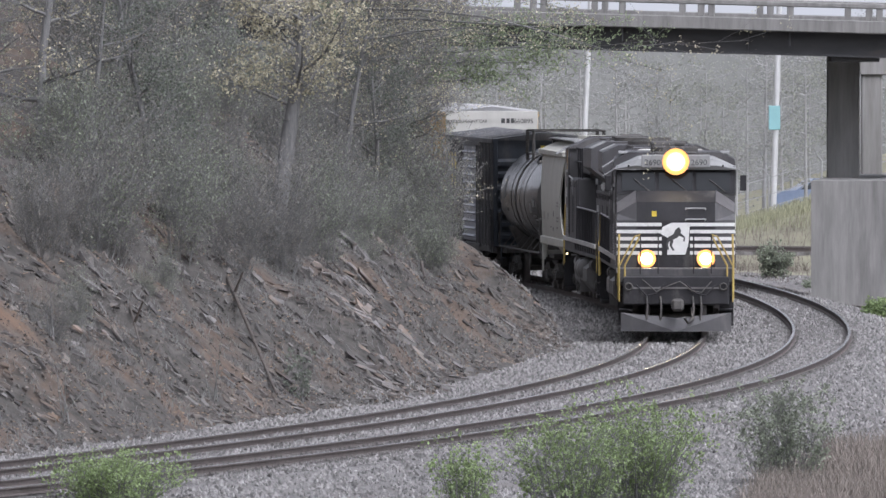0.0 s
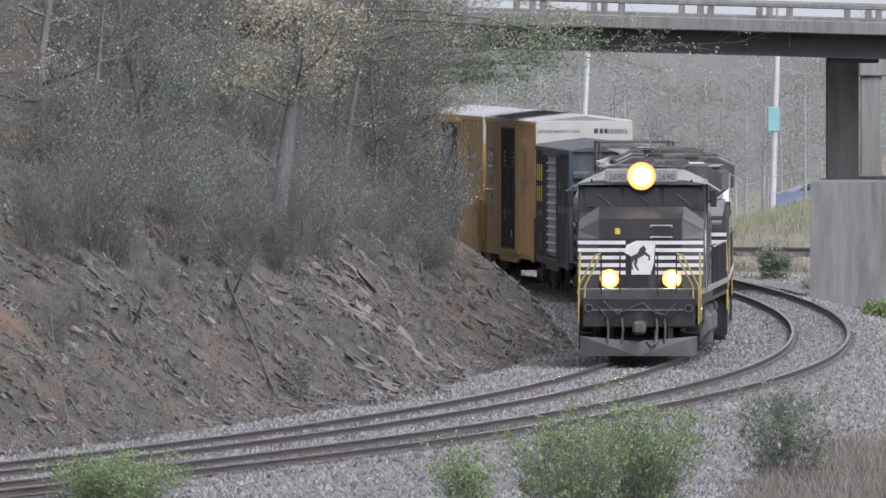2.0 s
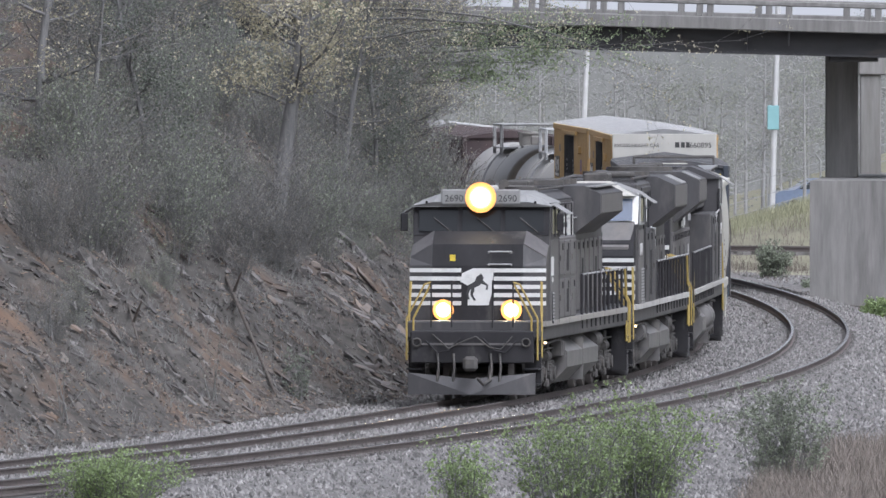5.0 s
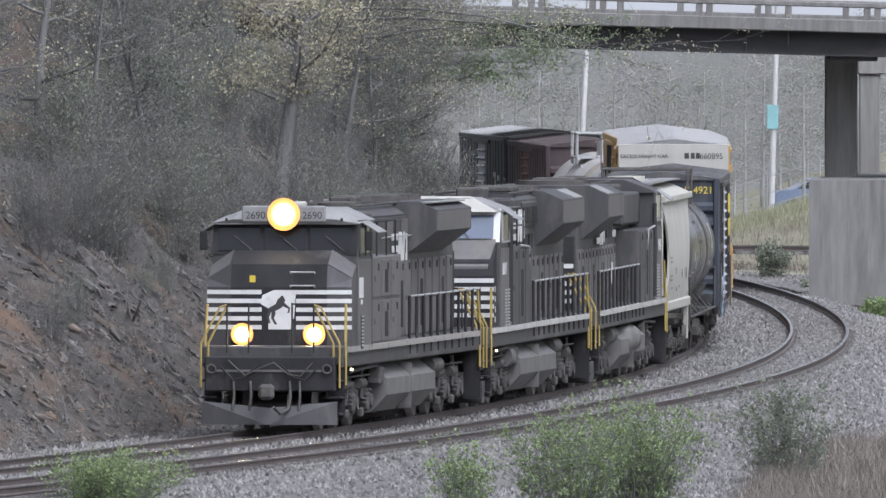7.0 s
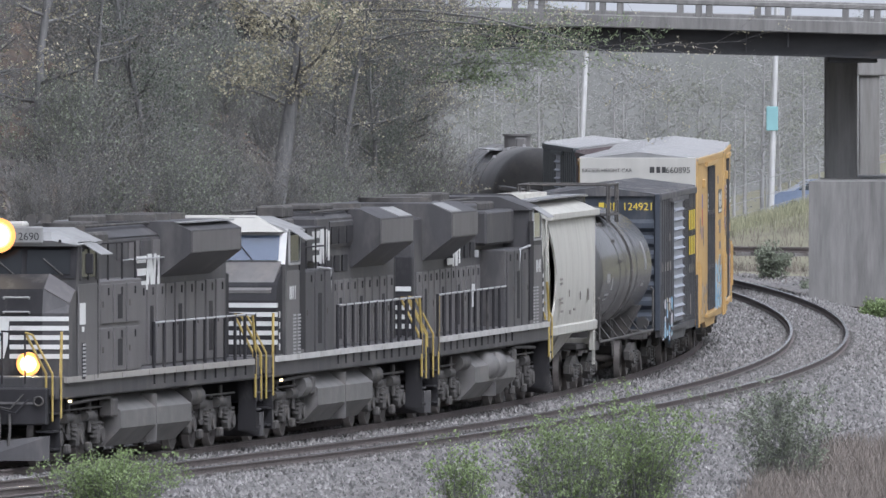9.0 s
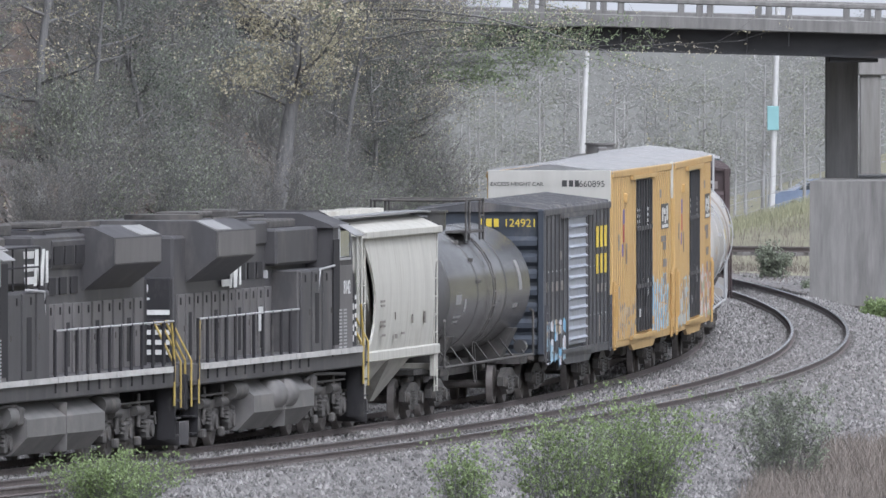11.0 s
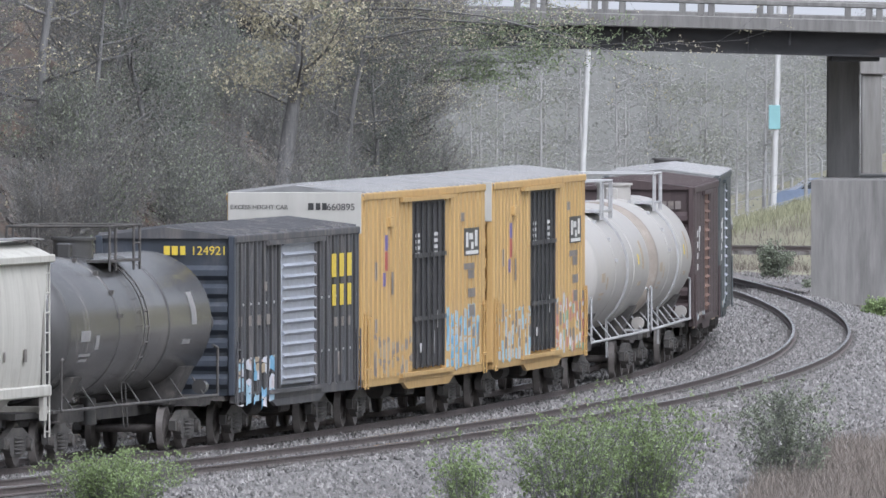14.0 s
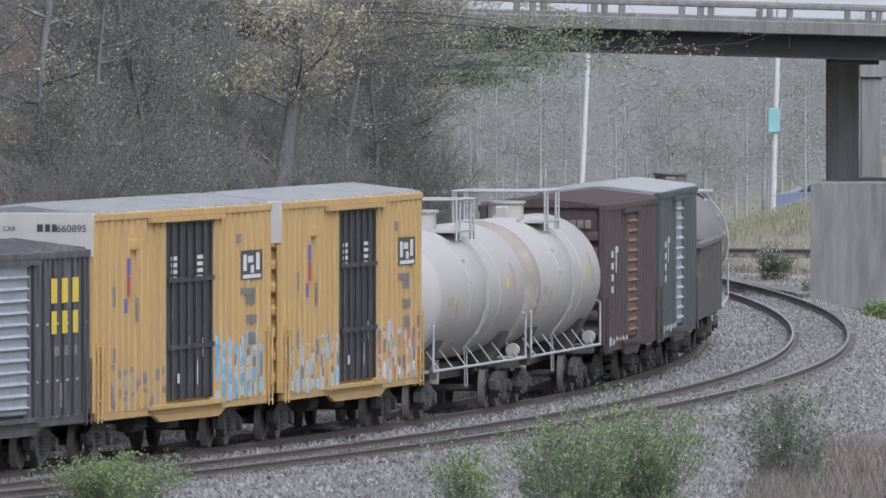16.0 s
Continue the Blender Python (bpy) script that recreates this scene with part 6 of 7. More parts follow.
def hopper_car():
    car = thing("covered_hopper", "dirty cream covered hopper car with curved sides", "hopper car", "freight cars of the train")
    nz, nx = 12, 16
    for e in (-1, 1):
        sh, vs = Shape(), []
        for j in range(nz + 1):
            u = j / nz
            z = 1.62 + (4.22 - 1.62) * u
            hl = 4.25 + 1.15 * max(0.0, (u - 0.45) / 0.55) ** 1.5 + 0.35 * max(0.0, (0.25 - u) / 0.25)
            y = 1.28 + 0.25 * math.sin(math.pi * min(1, 0.15 + 0.75 * u)) ** 0.8
            vs.append([(-hl + 2 * hl * i / nx, e * y, z) for i in range(nx + 1)])
        flat = [p for row in vs for p in row]
        inner = [(x, y - e * 0.05, z) for x, y, z in flat]
        m = nx + 1
        q = [(j * m + i, j * m + i + 1, (j + 1) * m + i + 1, (j + 1) * m + i) for j in range(nz) for i in range(nx)]
        k = len(flat)
        edge = [(j * m, (j + 1) * m, k + (j + 1) * m, k + j * m) for j in range(nz)] + [(j * m + nx, (j + 1) * m + nx, k + (j + 1) * m + nx, k + j * m + nx) for j in range(nz)]
        sh.add(flat + inner, q + [tuple(a + k for a in f[::-1]) for f in q] + edge, None, False)
        part("side_sheet", sh, CREAM, car, "curved cream side sheet with dirt streaks")
        part("top_chord", Shape().box(0, e * 1.46, 4.22, 10.9, 0.14, 0.16, 0.02), CREAM, car)
        part("side_sill", Shape().box(0, e * 1.40, 1.55, 10.6, 0.18, 0.24, 0.03).box(4.9, e * 1.40, 1.2, 0.3, 0.1, 0.5).box(-4.9, e * 1.40, 1.2, 0.3, 0.1, 0.5), CREAM, car)
        bars([(3.3, 2.75, 0.6, 0.05), (3.3, 2.65, 0.6, 0.05), (3.3, 2.3, 0.7, 0.05), (3.3, 2.2, 0.7, 0.05), (3.2, 2.0, 0.5, 0.05), (1.5, 2.4, 0.1, 0.16), (-1.0, 2.3, 0.1, 0.2), (-2.8, 2.3, 0.24, 0.26), (0.4, 2.0, 0.4, 0.05), (1.4, 1.95, 0.3, 0.1)], e * 1.537, "stencil", TAG_GREY, car)
        for x in (5.25, -5.25):
            ladder(car, x, e * 1.40, 0.6, 4.2, "x", CREAM, 9)
    part("slope_sheets", Shape().add([(5.3, -1.38, 3.4), (5.3, 1.38, 3.4), (2.6, 1.3, 1.4), (2.6, -1.3, 1.4), (5.3, -1.38, 4.2), (5.3, 1.38, 4.2), (2.4, 1.3, 1.6), (2.4, -1.3, 1.6)], [(0, 1, 2, 3), (0, 4, 5, 1), (4, 7, 6, 5), (0, 3, 7, 4), (1, 5, 6, 2)])
         .add([(-5.3, -1.38, 3.4), (-5.3, 1.38, 3.4), (-2.6, 1.3, 1.4), (-2.6, -1.3, 1.4), (-5.3, -1.38, 4.2), (-5.3, 1.38, 4.2), (-2.4, 1.3, 1.6), (-2.4, -1.3, 1.6)], [(3, 2, 1, 0), (1, 5, 4, 0), (5, 6, 7, 4), (4, 7, 3, 0), (2, 6, 5, 1)]), CREAM, car)
    part("roof", Shape().prism([(-1.52, 4.26), (-1.0, 4.50), (-0.4, 4.60), (0.4, 4.60), (1.0, 4.50), (1.52, 4.26), (1.52, 4.20), (-1.52, 4.20)], "x", -5.45, 5.45), CREAM, car, "arched cream roof")
    for x in (-4, -2.4, -0.8, 0.8, 2.4, 4):
        part("roof_hatch", Shape().rod((x, 0, 4.58), (x, 0, 4.70), 0.42, 16), CREAM, car)
    walk_way = Shape().box(0, 0.95, 4.62, 10.9, 0.5, 0.03).box(0, -0.95, 4.62, 10.9, 0.5, 0.03)
    for e in (-1, 1):
        walk_way.box(e * 5.6, 0, 4.60, 0.5, 2.4, 0.03)
    part("running_board", walk_way, GALV, car)
    for x in (-1.7, 1.7):
        part("hopper_bay", Shape().add([(x - 1.6, -1.2, 1.5), (x + 1.6, -1.2, 1.5), (x + 1.6, 1.2, 1.5), (x - 1.6, 1.2, 1.5), (x - 0.3, -0.5, 0.45), (x + 0.3, -0.5, 0.45), (x + 0.3, 0.5, 0.45), (x - 0.3, 0.5, 0.45)],
                                       [(0, 1, 5, 4), (1, 2, 6, 5), (2, 3, 7, 6), (3, 0, 4, 7), (4, 5, 6, 7), (3, 2, 1, 0)]), CREAM, car)
    for e in (-1, 1):
        fr = Shape()
        for y in (-1.3, -0.5, 0.5, 1.3):
            fr.rod((e * 5.35, y, 1.0), (e * 5.35, y, 4.2), 0.05, 6)
        fr.box(e * 5.35, 0, 1.15, 0.4, 2.7, 0.14)
        for z in (1.7, 2.2, 2.7, 3.2):
            fr.tube([(e * 5.42, 0.7, z), (e * 5.42, 1.3, z)], 0.02)
        part("end_frame", fr, CREAM, car)
        part("end_panel", Shape().box(e * 5.3, 0, 3.85, 0.05, 2.8, 0.75), CREAM, car)
        lettering("21288", 0.3, Matrix.Translation((e * 5.34, e * 0.75, 3.72)) @ pose(0, 0, 0, 0, 0, 90 * e), INK, car)
        part("mark_bars", Shape().box(e * 5.335, e * 0.55, 4.06, 0.012, 0.16, 0.2).box(e * 5.335, e * 0.8, 4.06, 0.012, 0.16, 0.2).box(e * 5.335, e * 1.05, 4.06, 0.012, 0.16, 0.2), INK, car)
    part("underframe", Shape().box(0, 0, 0.9, 11.2, 0.5, 0.35).box(4.4, 0, 1.05, 2.2, 2.4, 0.12).box(-4.4, 0, 1.05, 2.2, 2.4, 0.12), UNDER, car)
    add_trucks(car, 4.05)
    couplers(car, 5.6)
    return car


def gondola():
    car = thing("gondola", "low rusty dark gondola car with ribbed sides", "freight car", "freight cars of the train")
    for e in (-1, 1):
        part("side_panel", corrugated(-7.6, 7.6, e * 1.4, 1.1, 2.9, 1.1, 0.12, e), UNDER, car)
        part("top_chord", Shape().box(0, e * 1.45, 2.95, 15.4, 0.2, 0.14, 0.02), GREYSIDE, car)
        part("end_wall", Shape().box(e * 7.6, 0, 2.0, 0.12, 2.8, 1.8, 0.02), UNDER, car)
    part("floor_plate", Shape().box(0, 0, 1.1, 15.2, 2.8, 0.1).box(0, 0, 0.86, 15.2, 0.6, 0.36), UNDER, car)
    add_trucks(car, 5.6)
    couplers(car, 7.7)
    return car


def brown_boxcar(label, paint, door_paint, L, top):
    car = boxcar(label, L, top, paint, paint, door_paint, (-1.6, 0.9), paint, 1.0, GALV if paint is GREENBOX else paint)
    for e in (-1, 1):
        bars([(5.6, 3.2 - 0.28 * k, 0.5, 0.16) for k in range(4)] + [(4.4, 3.3, 0.7, 0.14), (4.6, 3.0, 0.2, 0.5)], e * 1.516, "stencil", SEAL, car)
        bars([(0.2 + 0.18 * k, 3.95, 0.14, 0.2) for k in range(6)], e * (L / 2 + 0.05), "end_stencil", TAG_GREY, car, axis="x")
    h = L / 2 - 0.16
    tagging(car, (0.9, h), 1.0, (0.9, h, 1.0, 1.22), 1.511, (TAG_PALE, TAG_TAN), "pale scrawled markings", int(L * 10))
    for x in (h - 1.6, -h + 1.6):
        part("bolster_patch", Shape().box(x, 1.435, 0.96, 1.9, 0.02, 0.26, 0.01), TAG_TAN, car, "pale dusty bolster plate")
    return car


TRAIN = [(lead_locomotive(), -9.4, 6.7, 0), (second_locomotive("8011", True, "black diesel locomotive with a pale cab roof, coupled second", (0.8, 3.98, 1.17), 1.4), -31.2, 6.6, 0),
         (second_locomotive("8142", False, "black diesel locomotive running long hood forward", (-3.9, 3.62, 0.965), 3.1), -53.3, 6.6, 180),
         (hopper_car(), -69.2, 4.1, 0), (tank_car("grimy dark grey tank car with shiny stained shell", TANKGREY, 7.6, 1.46, 2.68, None, True), -83.4, 6.2, 0),
         (navy_boxcar(), -100.2, 5.2, 0), (amber_boxcar(True, "amber yellow high boxcar with blue graffiti and an off-white end panel"), -117.4, 6.9, 0),
         (amber_boxcar(False, "amber yellow high boxcar with pale graffiti along its base"), -137.2, 6.9, 0),
         (tank_car("dirty white tank car with a rust-stained rear band", TANKWHITE, 7.7, 1.52, 2.70, None), -156.6, 6.2, 0),
         (tank_car("dirty white tank car with a brown-stained front band", TANKWHITE, 7.4, 1.52, 2.70, TANKRUST), -173.2, 6.2, 0),
         (brown_boxcar("oxide brown boxcar with a rusty door", MAROON, RUSTDOOR, 15.2, 4.4), -188.7, 5.2, 0),
         (brown_boxcar("dark green boxcar with a pale ribbed door", GREENBOX, SILVER, 15.4, 4.5), -205.0, 5.2, 0),
         (gondola(), -222.0, 5.6, 0), (tank_car("dull grey tank car at the end of view", UNDERGREY, 7.2, 1.45, 2.70, None, False, False), -239.5, 5.9, 0)]
# ---- plants ----
def grow(rnd, start, way, length, radius, depth, segs, tips, bend=0.25, up=0.08, spread=0.9):
    """A branch with side branches; adds bars to segs and leaf places to tips."""
    p, d = Vector(start), Vector(way).normalized()
    n = 4 if depth > 1 else (3 if depth else 2)
    for k in range(n):
        q = p + d * (length / n)
        r0, r1 = radius * (1 - 0.75 * k / n), radius * (1 - 0.75 * (k + 1) / n)
        segs.append((p, q, max(r0, 0.006), max(r1, 0.005)))
        if depth > 0 and (k > 0 or depth < 3):
            for _ in range(2):
                side = Vector((rnd.uniform(-1, 1), rnd.uniform(-1, 1), rnd.uniform(-0.35, 0.6)))
                grow(rnd, p.lerp(q, rnd.random()), d * 0.45 + side * spread, length * rnd.uniform(0.3, 0.55), r1 * 0.5, depth - 1, segs, tips, bend, up, spread)
        if depth == 0:
            tips.append(q)
        p = q
        d = (d + Vector((rnd.uniform(-1, 1), rnd.uniform(-1, 1), rnd.uniform(-1, 1))) * bend + Vector((0, 0, up))).normalized()
    tips.append(p)


def wood_mesh(segs, material, name="trunk"):
    vs, fs = [], []
    for a, b, r0, r1 in segs:
        n = 8 if r0 > 0.06 else (5 if r0 > 0.02 else 3)
        q = (b - a).to_track_quat("Z", "Y")
        k = len(vs)
        for p, r in ((a, r0), (b, r1)):
            vs += [tuple(p + q @ Vector((r * math.cos(2 * math.pi * i / n), r * math.sin(2 * math.pi * i / n), 0))) for i in range(n)]
        fs += [(k + i, k + (i + 1) % n, k + n + (i + 1) % n, k + n + i) for i in range(n)]
    me = bpy.data.meshes.new(name)
    me.from_pydata(vs, [], fs)
    me.polygons.foreach_set("use_smooth", [True] * len(fs))
    me.materials.append(material)
    return me


def leaf_mesh(seed, tips, per, size, fuzz_r, material, name="crown", long=1.5):
    """Small folded leaves scattered round the twig ends."""
    rs = np.random.RandomState(seed)
    c = np.repeat(np.array([tuple(t) for t in tips]), per, 0)
    n = len(c)
    c = c + rs.normal(0, fuzz_r, (n, 3))
    u = rs.normal(0, 1, (n, 3))
    u /= np.linalg.norm(u, axis=1)[:, None]
    v = np.cross(u, rs.normal(0, 1, (n, 3)))
    v /= np.linalg.norm(v, axis=1)[:, None]
    sz = rs.uniform(size[0], size[1], n)[:, None]
    fold = np.cross(u, v) * sz * 0.25
    vs = np.stack([c - u * sz * long / 2, c + v * sz / 2 + fold, c + u * sz * long / 2, c - v * sz / 2 + fold], 1).reshape(-1, 3)
    f = (np.array([(0, 1, 2), (0, 2, 3)])[None] + 4 * np.arange(n)[:, None, None]).reshape(-1, 3)
    me = bpy.data.meshes.new(name)
    me.from_pydata(vs.tolist(), [], f.tolist())
    me.materials.append(material)
    return me


def plant(name, label, category, group, segs, tips, bark, leaf, per, size, fuzz_r, seed, long=1.5):
    t = thing(name, label, category, group)
    part("trunk" if "tree" in name else "woody_base", wood_mesh(segs, bark, "trunk"), None, t)
    part("crown" if "tree" in name else "foliage", leaf_mesh(seed, tips, per, size, fuzz_r, leaf, "crown", long), None, t)
    return t


def tree_kind(seed, tall, leaf, label, per=5, lean=0.08, girth=0.11):
    rnd = random.Random(seed)
    segs, tips = [], []
    p, d = Vector((0, 0, -0.3)), Vector((rnd.uniform(-lean, lean), rnd.uniform(-lean, lean), 1))
    steps = 9
    for k in range(steps):
        q = p + d.normalized() * tall / steps
        r0, r1 = girth * (1 - 0.85 * k / steps), girth * (1 - 0.85 * (k + 1) / steps)
        segs.append((p.copy(), q.copy(), r0, r1))
        if k > 0:
            for _ in range(2 if k < 3 else 3):
                a = rnd.uniform(0, 2 * math.pi)
                grow(rnd, p.lerp(q, rnd.random()), (math.cos(a), math.sin(a), rnd.uniform(0.05, 0.7)), tall * rnd.uniform(0.16, 0.28), r1 * 0.5 + 0.006, 2, segs, tips, 0.22, 0.03)
        p, d = q, d + Vector((rnd.uniform(-0.12, 0.12), rnd.uniform(-0.12, 0.12), 0))
    return plant("tree", label, "tree", "woodland on the cutting", segs, tips, BARK, leaf, per, (0.03, 0.062), 0.10, seed)


def shrub_kind(seed, tall, wide, stems, leaf, bark, label, per, size, name="shrub", group="shrubs", fuzz_r=0.05, depth=1, long=1.6):
    rnd = random.Random(seed)
    segs, tips = [], []
    for _ in range(stems):
        a, r = rnd.uniform(0, 2 * math.pi), rnd.random() ** 0.6
        x, y = math.cos(a) * r * wide * 0.22, math.sin(a) * r * wide * 0.22
        way = Vector((math.cos(a) * r * wide * 0.42, math.sin(a) * r * wide * 0.42, tall))
        grow(rnd, (x, y, -0.1), way, way.length * rnd.uniform(0.7, 1.0) * (1 - 0.2 * r), 0.014, depth, segs, tips, 0.12, 0.08, 0.45)
    return plant(name, label, "bush", group, segs, tips, bark, leaf, per, size, fuzz_r, seed, long)


def settle(ob, s, d, turn, size=1.0, lift=0.0):
    p = on_track(s, toe(s) - d)
    ob.matrix_basis = pose(p.x, p.y, height(p.x, p.y) - 0.05 + lift, 0, 0, turn)
    ob.scale = (size,) * 3
    return ob


def put(ob, x, y, turn=0.0, size=1.0):
    ob.matrix_basis = pose(x, y, height(x, y) - 0.02, 0, 0, turn)
    ob.scale = (size,) * 3
    return ob


def wood_on_cutting():
    rnd = random.Random(11)
    kinds = [tree_kind(1, 8.5, LEAF_TAN, "slender bare spring tree with a few brown leaves", 1), tree_kind(2, 7.5, LEAF_GREEN, "slender spring tree with young green leaves", 1),
             tree_kind(3, 9.5, LEAF_PALE, "slender spring tree with pale buds", 1), tree_kind(4, 7.0, LEAF_TAN, "thin leaning tree with brown leaves", 1, 0.25, 0.08),
             tree_kind(5, 8.0, LEAF_PINE, "dark evergreen tree among bare hardwoods", 3, 0.05, 0.10)]
    brush = [shrub_kind(21, 2.6, 2.4, 16, LEAF_TAN, TWIG, "twiggy brown undergrowth bush", 1, (0.025, 0.045), "undergrowth", "undergrowth on the cutting", 0.10, 2),
             shrub_kind(22, 2.2, 2.6, 16, LEAF_GREEN, TWIG, "green leafing undergrowth bush", 1, (0.03, 0.06), "undergrowth", "undergrowth on the cutting", 0.10, 2),
             shrub_kind(23, 3.2, 2.0, 12, LEAF_GREEN, TWIG, "thin greening undergrowth bush", 1, (0.03, 0.06), "undergrowth", "undergrowth on the cutting", 0.10, 2)]
    order = [0, 2, 0, 1, 3, 2, 0, 4, 2, 3]
    first = set()

    def one(src, s, d, size):
        ob = src if src not in first else copy_thing(src, Matrix.Identity(4))
        first.add(src)
        settle(ob, s, d, rnd.uniform(0, 360), size)

    for k in range(44):
        s = 18 - 150 * (k + rnd.random()) / 44
        d = rnd.uniform(5.0, 13.0) if s > -70 else rnd.uniform(4.2, 12.0)
        one(kinds[order[k % 10]], s, d, rnd.uniform(0.75, 1.15))
    for s, d, k in ((-104, 4.6, 0), (-110, 4.4, 1), (-116, 4.5, 3), (-122, 4.3, 2), (-98, 5.0, 4), (-128, 4.6, 1), (-134, 4.6, 0), (-92, 5.2, 2), (-140, 5.0, 3), (-120, 5.6, 4)):
        one(kinds[k], s, d, rnd.uniform(0.75, 0.95))
    for k in range(50):
        s = 20 - 155 * (k + rnd.random()) / 50
        d = 4.3 + 5.0 * rnd.random() ** 1.5 + (0.2 if s < -85 else 0) + (0.5 if s > -30 else 0)
        one(brush[k % 3], s, d, rnd.uniform(0.6, 1.1))
    for k in range(26):
        s = 24 - 3.4 * k
        one(brush[(k * 2) % 3], s, 2.3 + 0.035 * max(0, -s) + 3.6 * rnd.random(), rnd.uniform(0.3, 0.85))
    for k in range(16):
        one(brush[k % 3], -62 - 2.4 * k, 3.0 + 1.6 * rnd.random(), rnd.uniform(0.4, 0.75))
    for s, d, k in ((-112, 3.6, 0), (-118, 3.4, 2), (-124, 3.3, 1), (-106, 3.7, 0), (-99, 3.9, 2)):
        one(brush[k], s, d, rnd.uniform(0.6, 0.85))
    for s, d in ((14, 8.0), (2, 7.0), (-8, 9.0), (-22, 7.6)):
        one(kinds[(int(-s) + 20) % 4], s, d, 0.8)
    # the stout grey trunk that leans over the cutting
    segs, tips = [], []
    line = [(0, 0, -0.3), (0.12, 0, 1.2), (0.28, 0.1, 2.4), (0.42, 0.1, 3.4), (0.62, 0.2, 4.6), (0.8, 0.2, 6.0)]
    for i in range(5):
        segs.append((Vector(line[i]), Vector(line[i + 1]), 0.23 - 0.016 * i, 0.214 - 0.016 * i))
        if i > 2:
            for _ in range(5):
                a = rnd.uniform(0, 2 * math.pi)
                grow(rnd, Vector(line[i]).lerp(Vector(line[i + 1]), rnd.random()), (math.cos(a), math.sin(a), 0.5), 2.4, 0.05, 2, segs, tips, 0.2, 0.05)
    settle(plant("tree", "stout grey leaning hardwood with pale buds", "tree", "woodland on the cutting", segs, tips, BARK, LEAF_PALE, 4, (0.04, 0.075), 0.10, 77), -57, 4.3, 0)
    # a tall tree whose boughs reach out towards the bridge
    segs, tips = [], []
    base = Vector((0, 0, -0.3))
    for k in range(8):
        segs.append((base + Vector((0.08 * k, 0, 1.2 * k)), base + Vector((0.08 * (k + 1), 0, 1.2 * (k + 1))), 0.10 - 0.007 * k, 0.093 - 0.007 * k))
    for z, x1, dz in ((4.7, 6.4, 0.06), (5.0, 7.0, -0.02), (4.2, 3.6, 0.12), (5.2, 5.0, 0.1)):
        grow(rnd, (0.5, 0, z), (1, rnd.uniform(-0.1, 0.1), dz * 0.5), x1, 0.045, 2, segs, tips, 0.14, 0.0, 0.7)
    settle(plant("tree", "tall tree with budding boughs reaching towards the bridge", "tree", "woodland on the cutting", segs, tips, BARK, LEAF_PALE, 5, (0.03, 0.06), 0.09, 78), -93, 5.6, -4)
    segs, tips = [], []
    for k in range(8):
        segs.append((Vector((0, 0, 1.1 * k - 0.3)), Vector((0, 0, 1.1 * k + 0.8)), 0.13 - 0.012 * k, 0.118 - 0.012 * k))
    for z, x1, up in ((4.7, 5.0, -0.1), (4.4, 4.5, 0.0), (5.0, 4.2, 0.0), (4.1, 3.4, 0), (3.6, 2.3, 0), (5.2, -1.8, 0.1), (4.2, -1.6, 0)):
        grow(rnd, (0, 0, z), (x1, rnd.uniform(-0.3, 0.3), up), abs(x1), 0.04, 2, segs, tips, 0.12, 0.0, 0.6)
    settle(plant("tree", "pine with a bright green overhanging bough", "tree", "woodland on the cutting", segs, tips, BARK, LEAF_BOUGH, 8, (0.02, 0.05), 0.12, 79, 3.5), -108, 4.4, 8)


wood_on_cutting()


def sapling(s, d, tall, label, leaf=None, seed=5):
    rnd = random.Random(seed)
    segs, tips = [], []
    for _ in range(3):
        grow(rnd, (rnd.uniform(-.1, .1), rnd.uniform(-.1, .1), -0.1), (rnd.uniform(-.25, .25), rnd.uniform(-.2, .2), 1), tall * rnd.uniform(0.7, 1), 0.022, 1, segs, tips, 0.12, 0.05, 0.5)
    settle(plant("sapling", label, "sapling", "saplings on the cutting", segs, tips, TWIG, leaf or LEAF_TAN, 8 if leaf else 1, (0.03, 0.06), 0.05, seed), s, d, 0)


sapling(-28, 0.5, 1.2, "small dark conifer sapling on the bare cutting", LEAF_PINE, 6)
sapling(-18, 0.9, 1.6, "bare dead sapling on the cutting", None, 7)
sapling(4, 0.6, 1.9, "bare dead sapling near the track", None, 8)
sapling(-4, 2.6, 1.4, "thin dry sapling on the slope", None, 9)
sapling(-66, 3.4, 1.5, "thin dry sapling above the rocks", None, 10)
sapling(-84, 2.6, 1.4, "thin dry sapling on the slope", None, 12)


def log(s0, d0, s1, d1, r):
    lg = thing("fallen_log", "dark fallen log lying down the cutting slope", "log")
    a, b = on_track(s0, toe(s0) - d0), on_track(s1, toe(s1) - d1)
    pts = [a.lerp(b, k / 8) for k in range(9)]
    za, zb = height(a.x, a.y), height(b.x, b.y)
    lift = max(height(p.x, p.y) - (za + (zb - za) * k / 8) for k, p in enumerate(pts)) * 0.75
    pts = [Vector((p.x, p.y, za + (zb - za) * k / 8 + lift + r * 0.6)) for k, p in enumerate(pts)]
    sh = Shape()
    for k in range(8):
        sh.rod(pts[k], pts[k + 1], r * (1 - 0.05 * k), 9, r * (1 - 0.05 * (k + 1)))
    part("stem", sh, LOGBARK, lg)
    part("broken_limb", Shape().rod(pts[2], pts[2] + Vector((0.2, -0.3, 0.5)), 0.04, 6, 0.02), LOGBARK, lg)


log(-38, 4.2, -24, 0.5, 0.05)
log(-20, 3.2, -9, 1.0, 0.03)
log(-72, 4.4, -62, 2.4, 0.06)
log(-96, 3.6, -86, 2.6, 0.05)

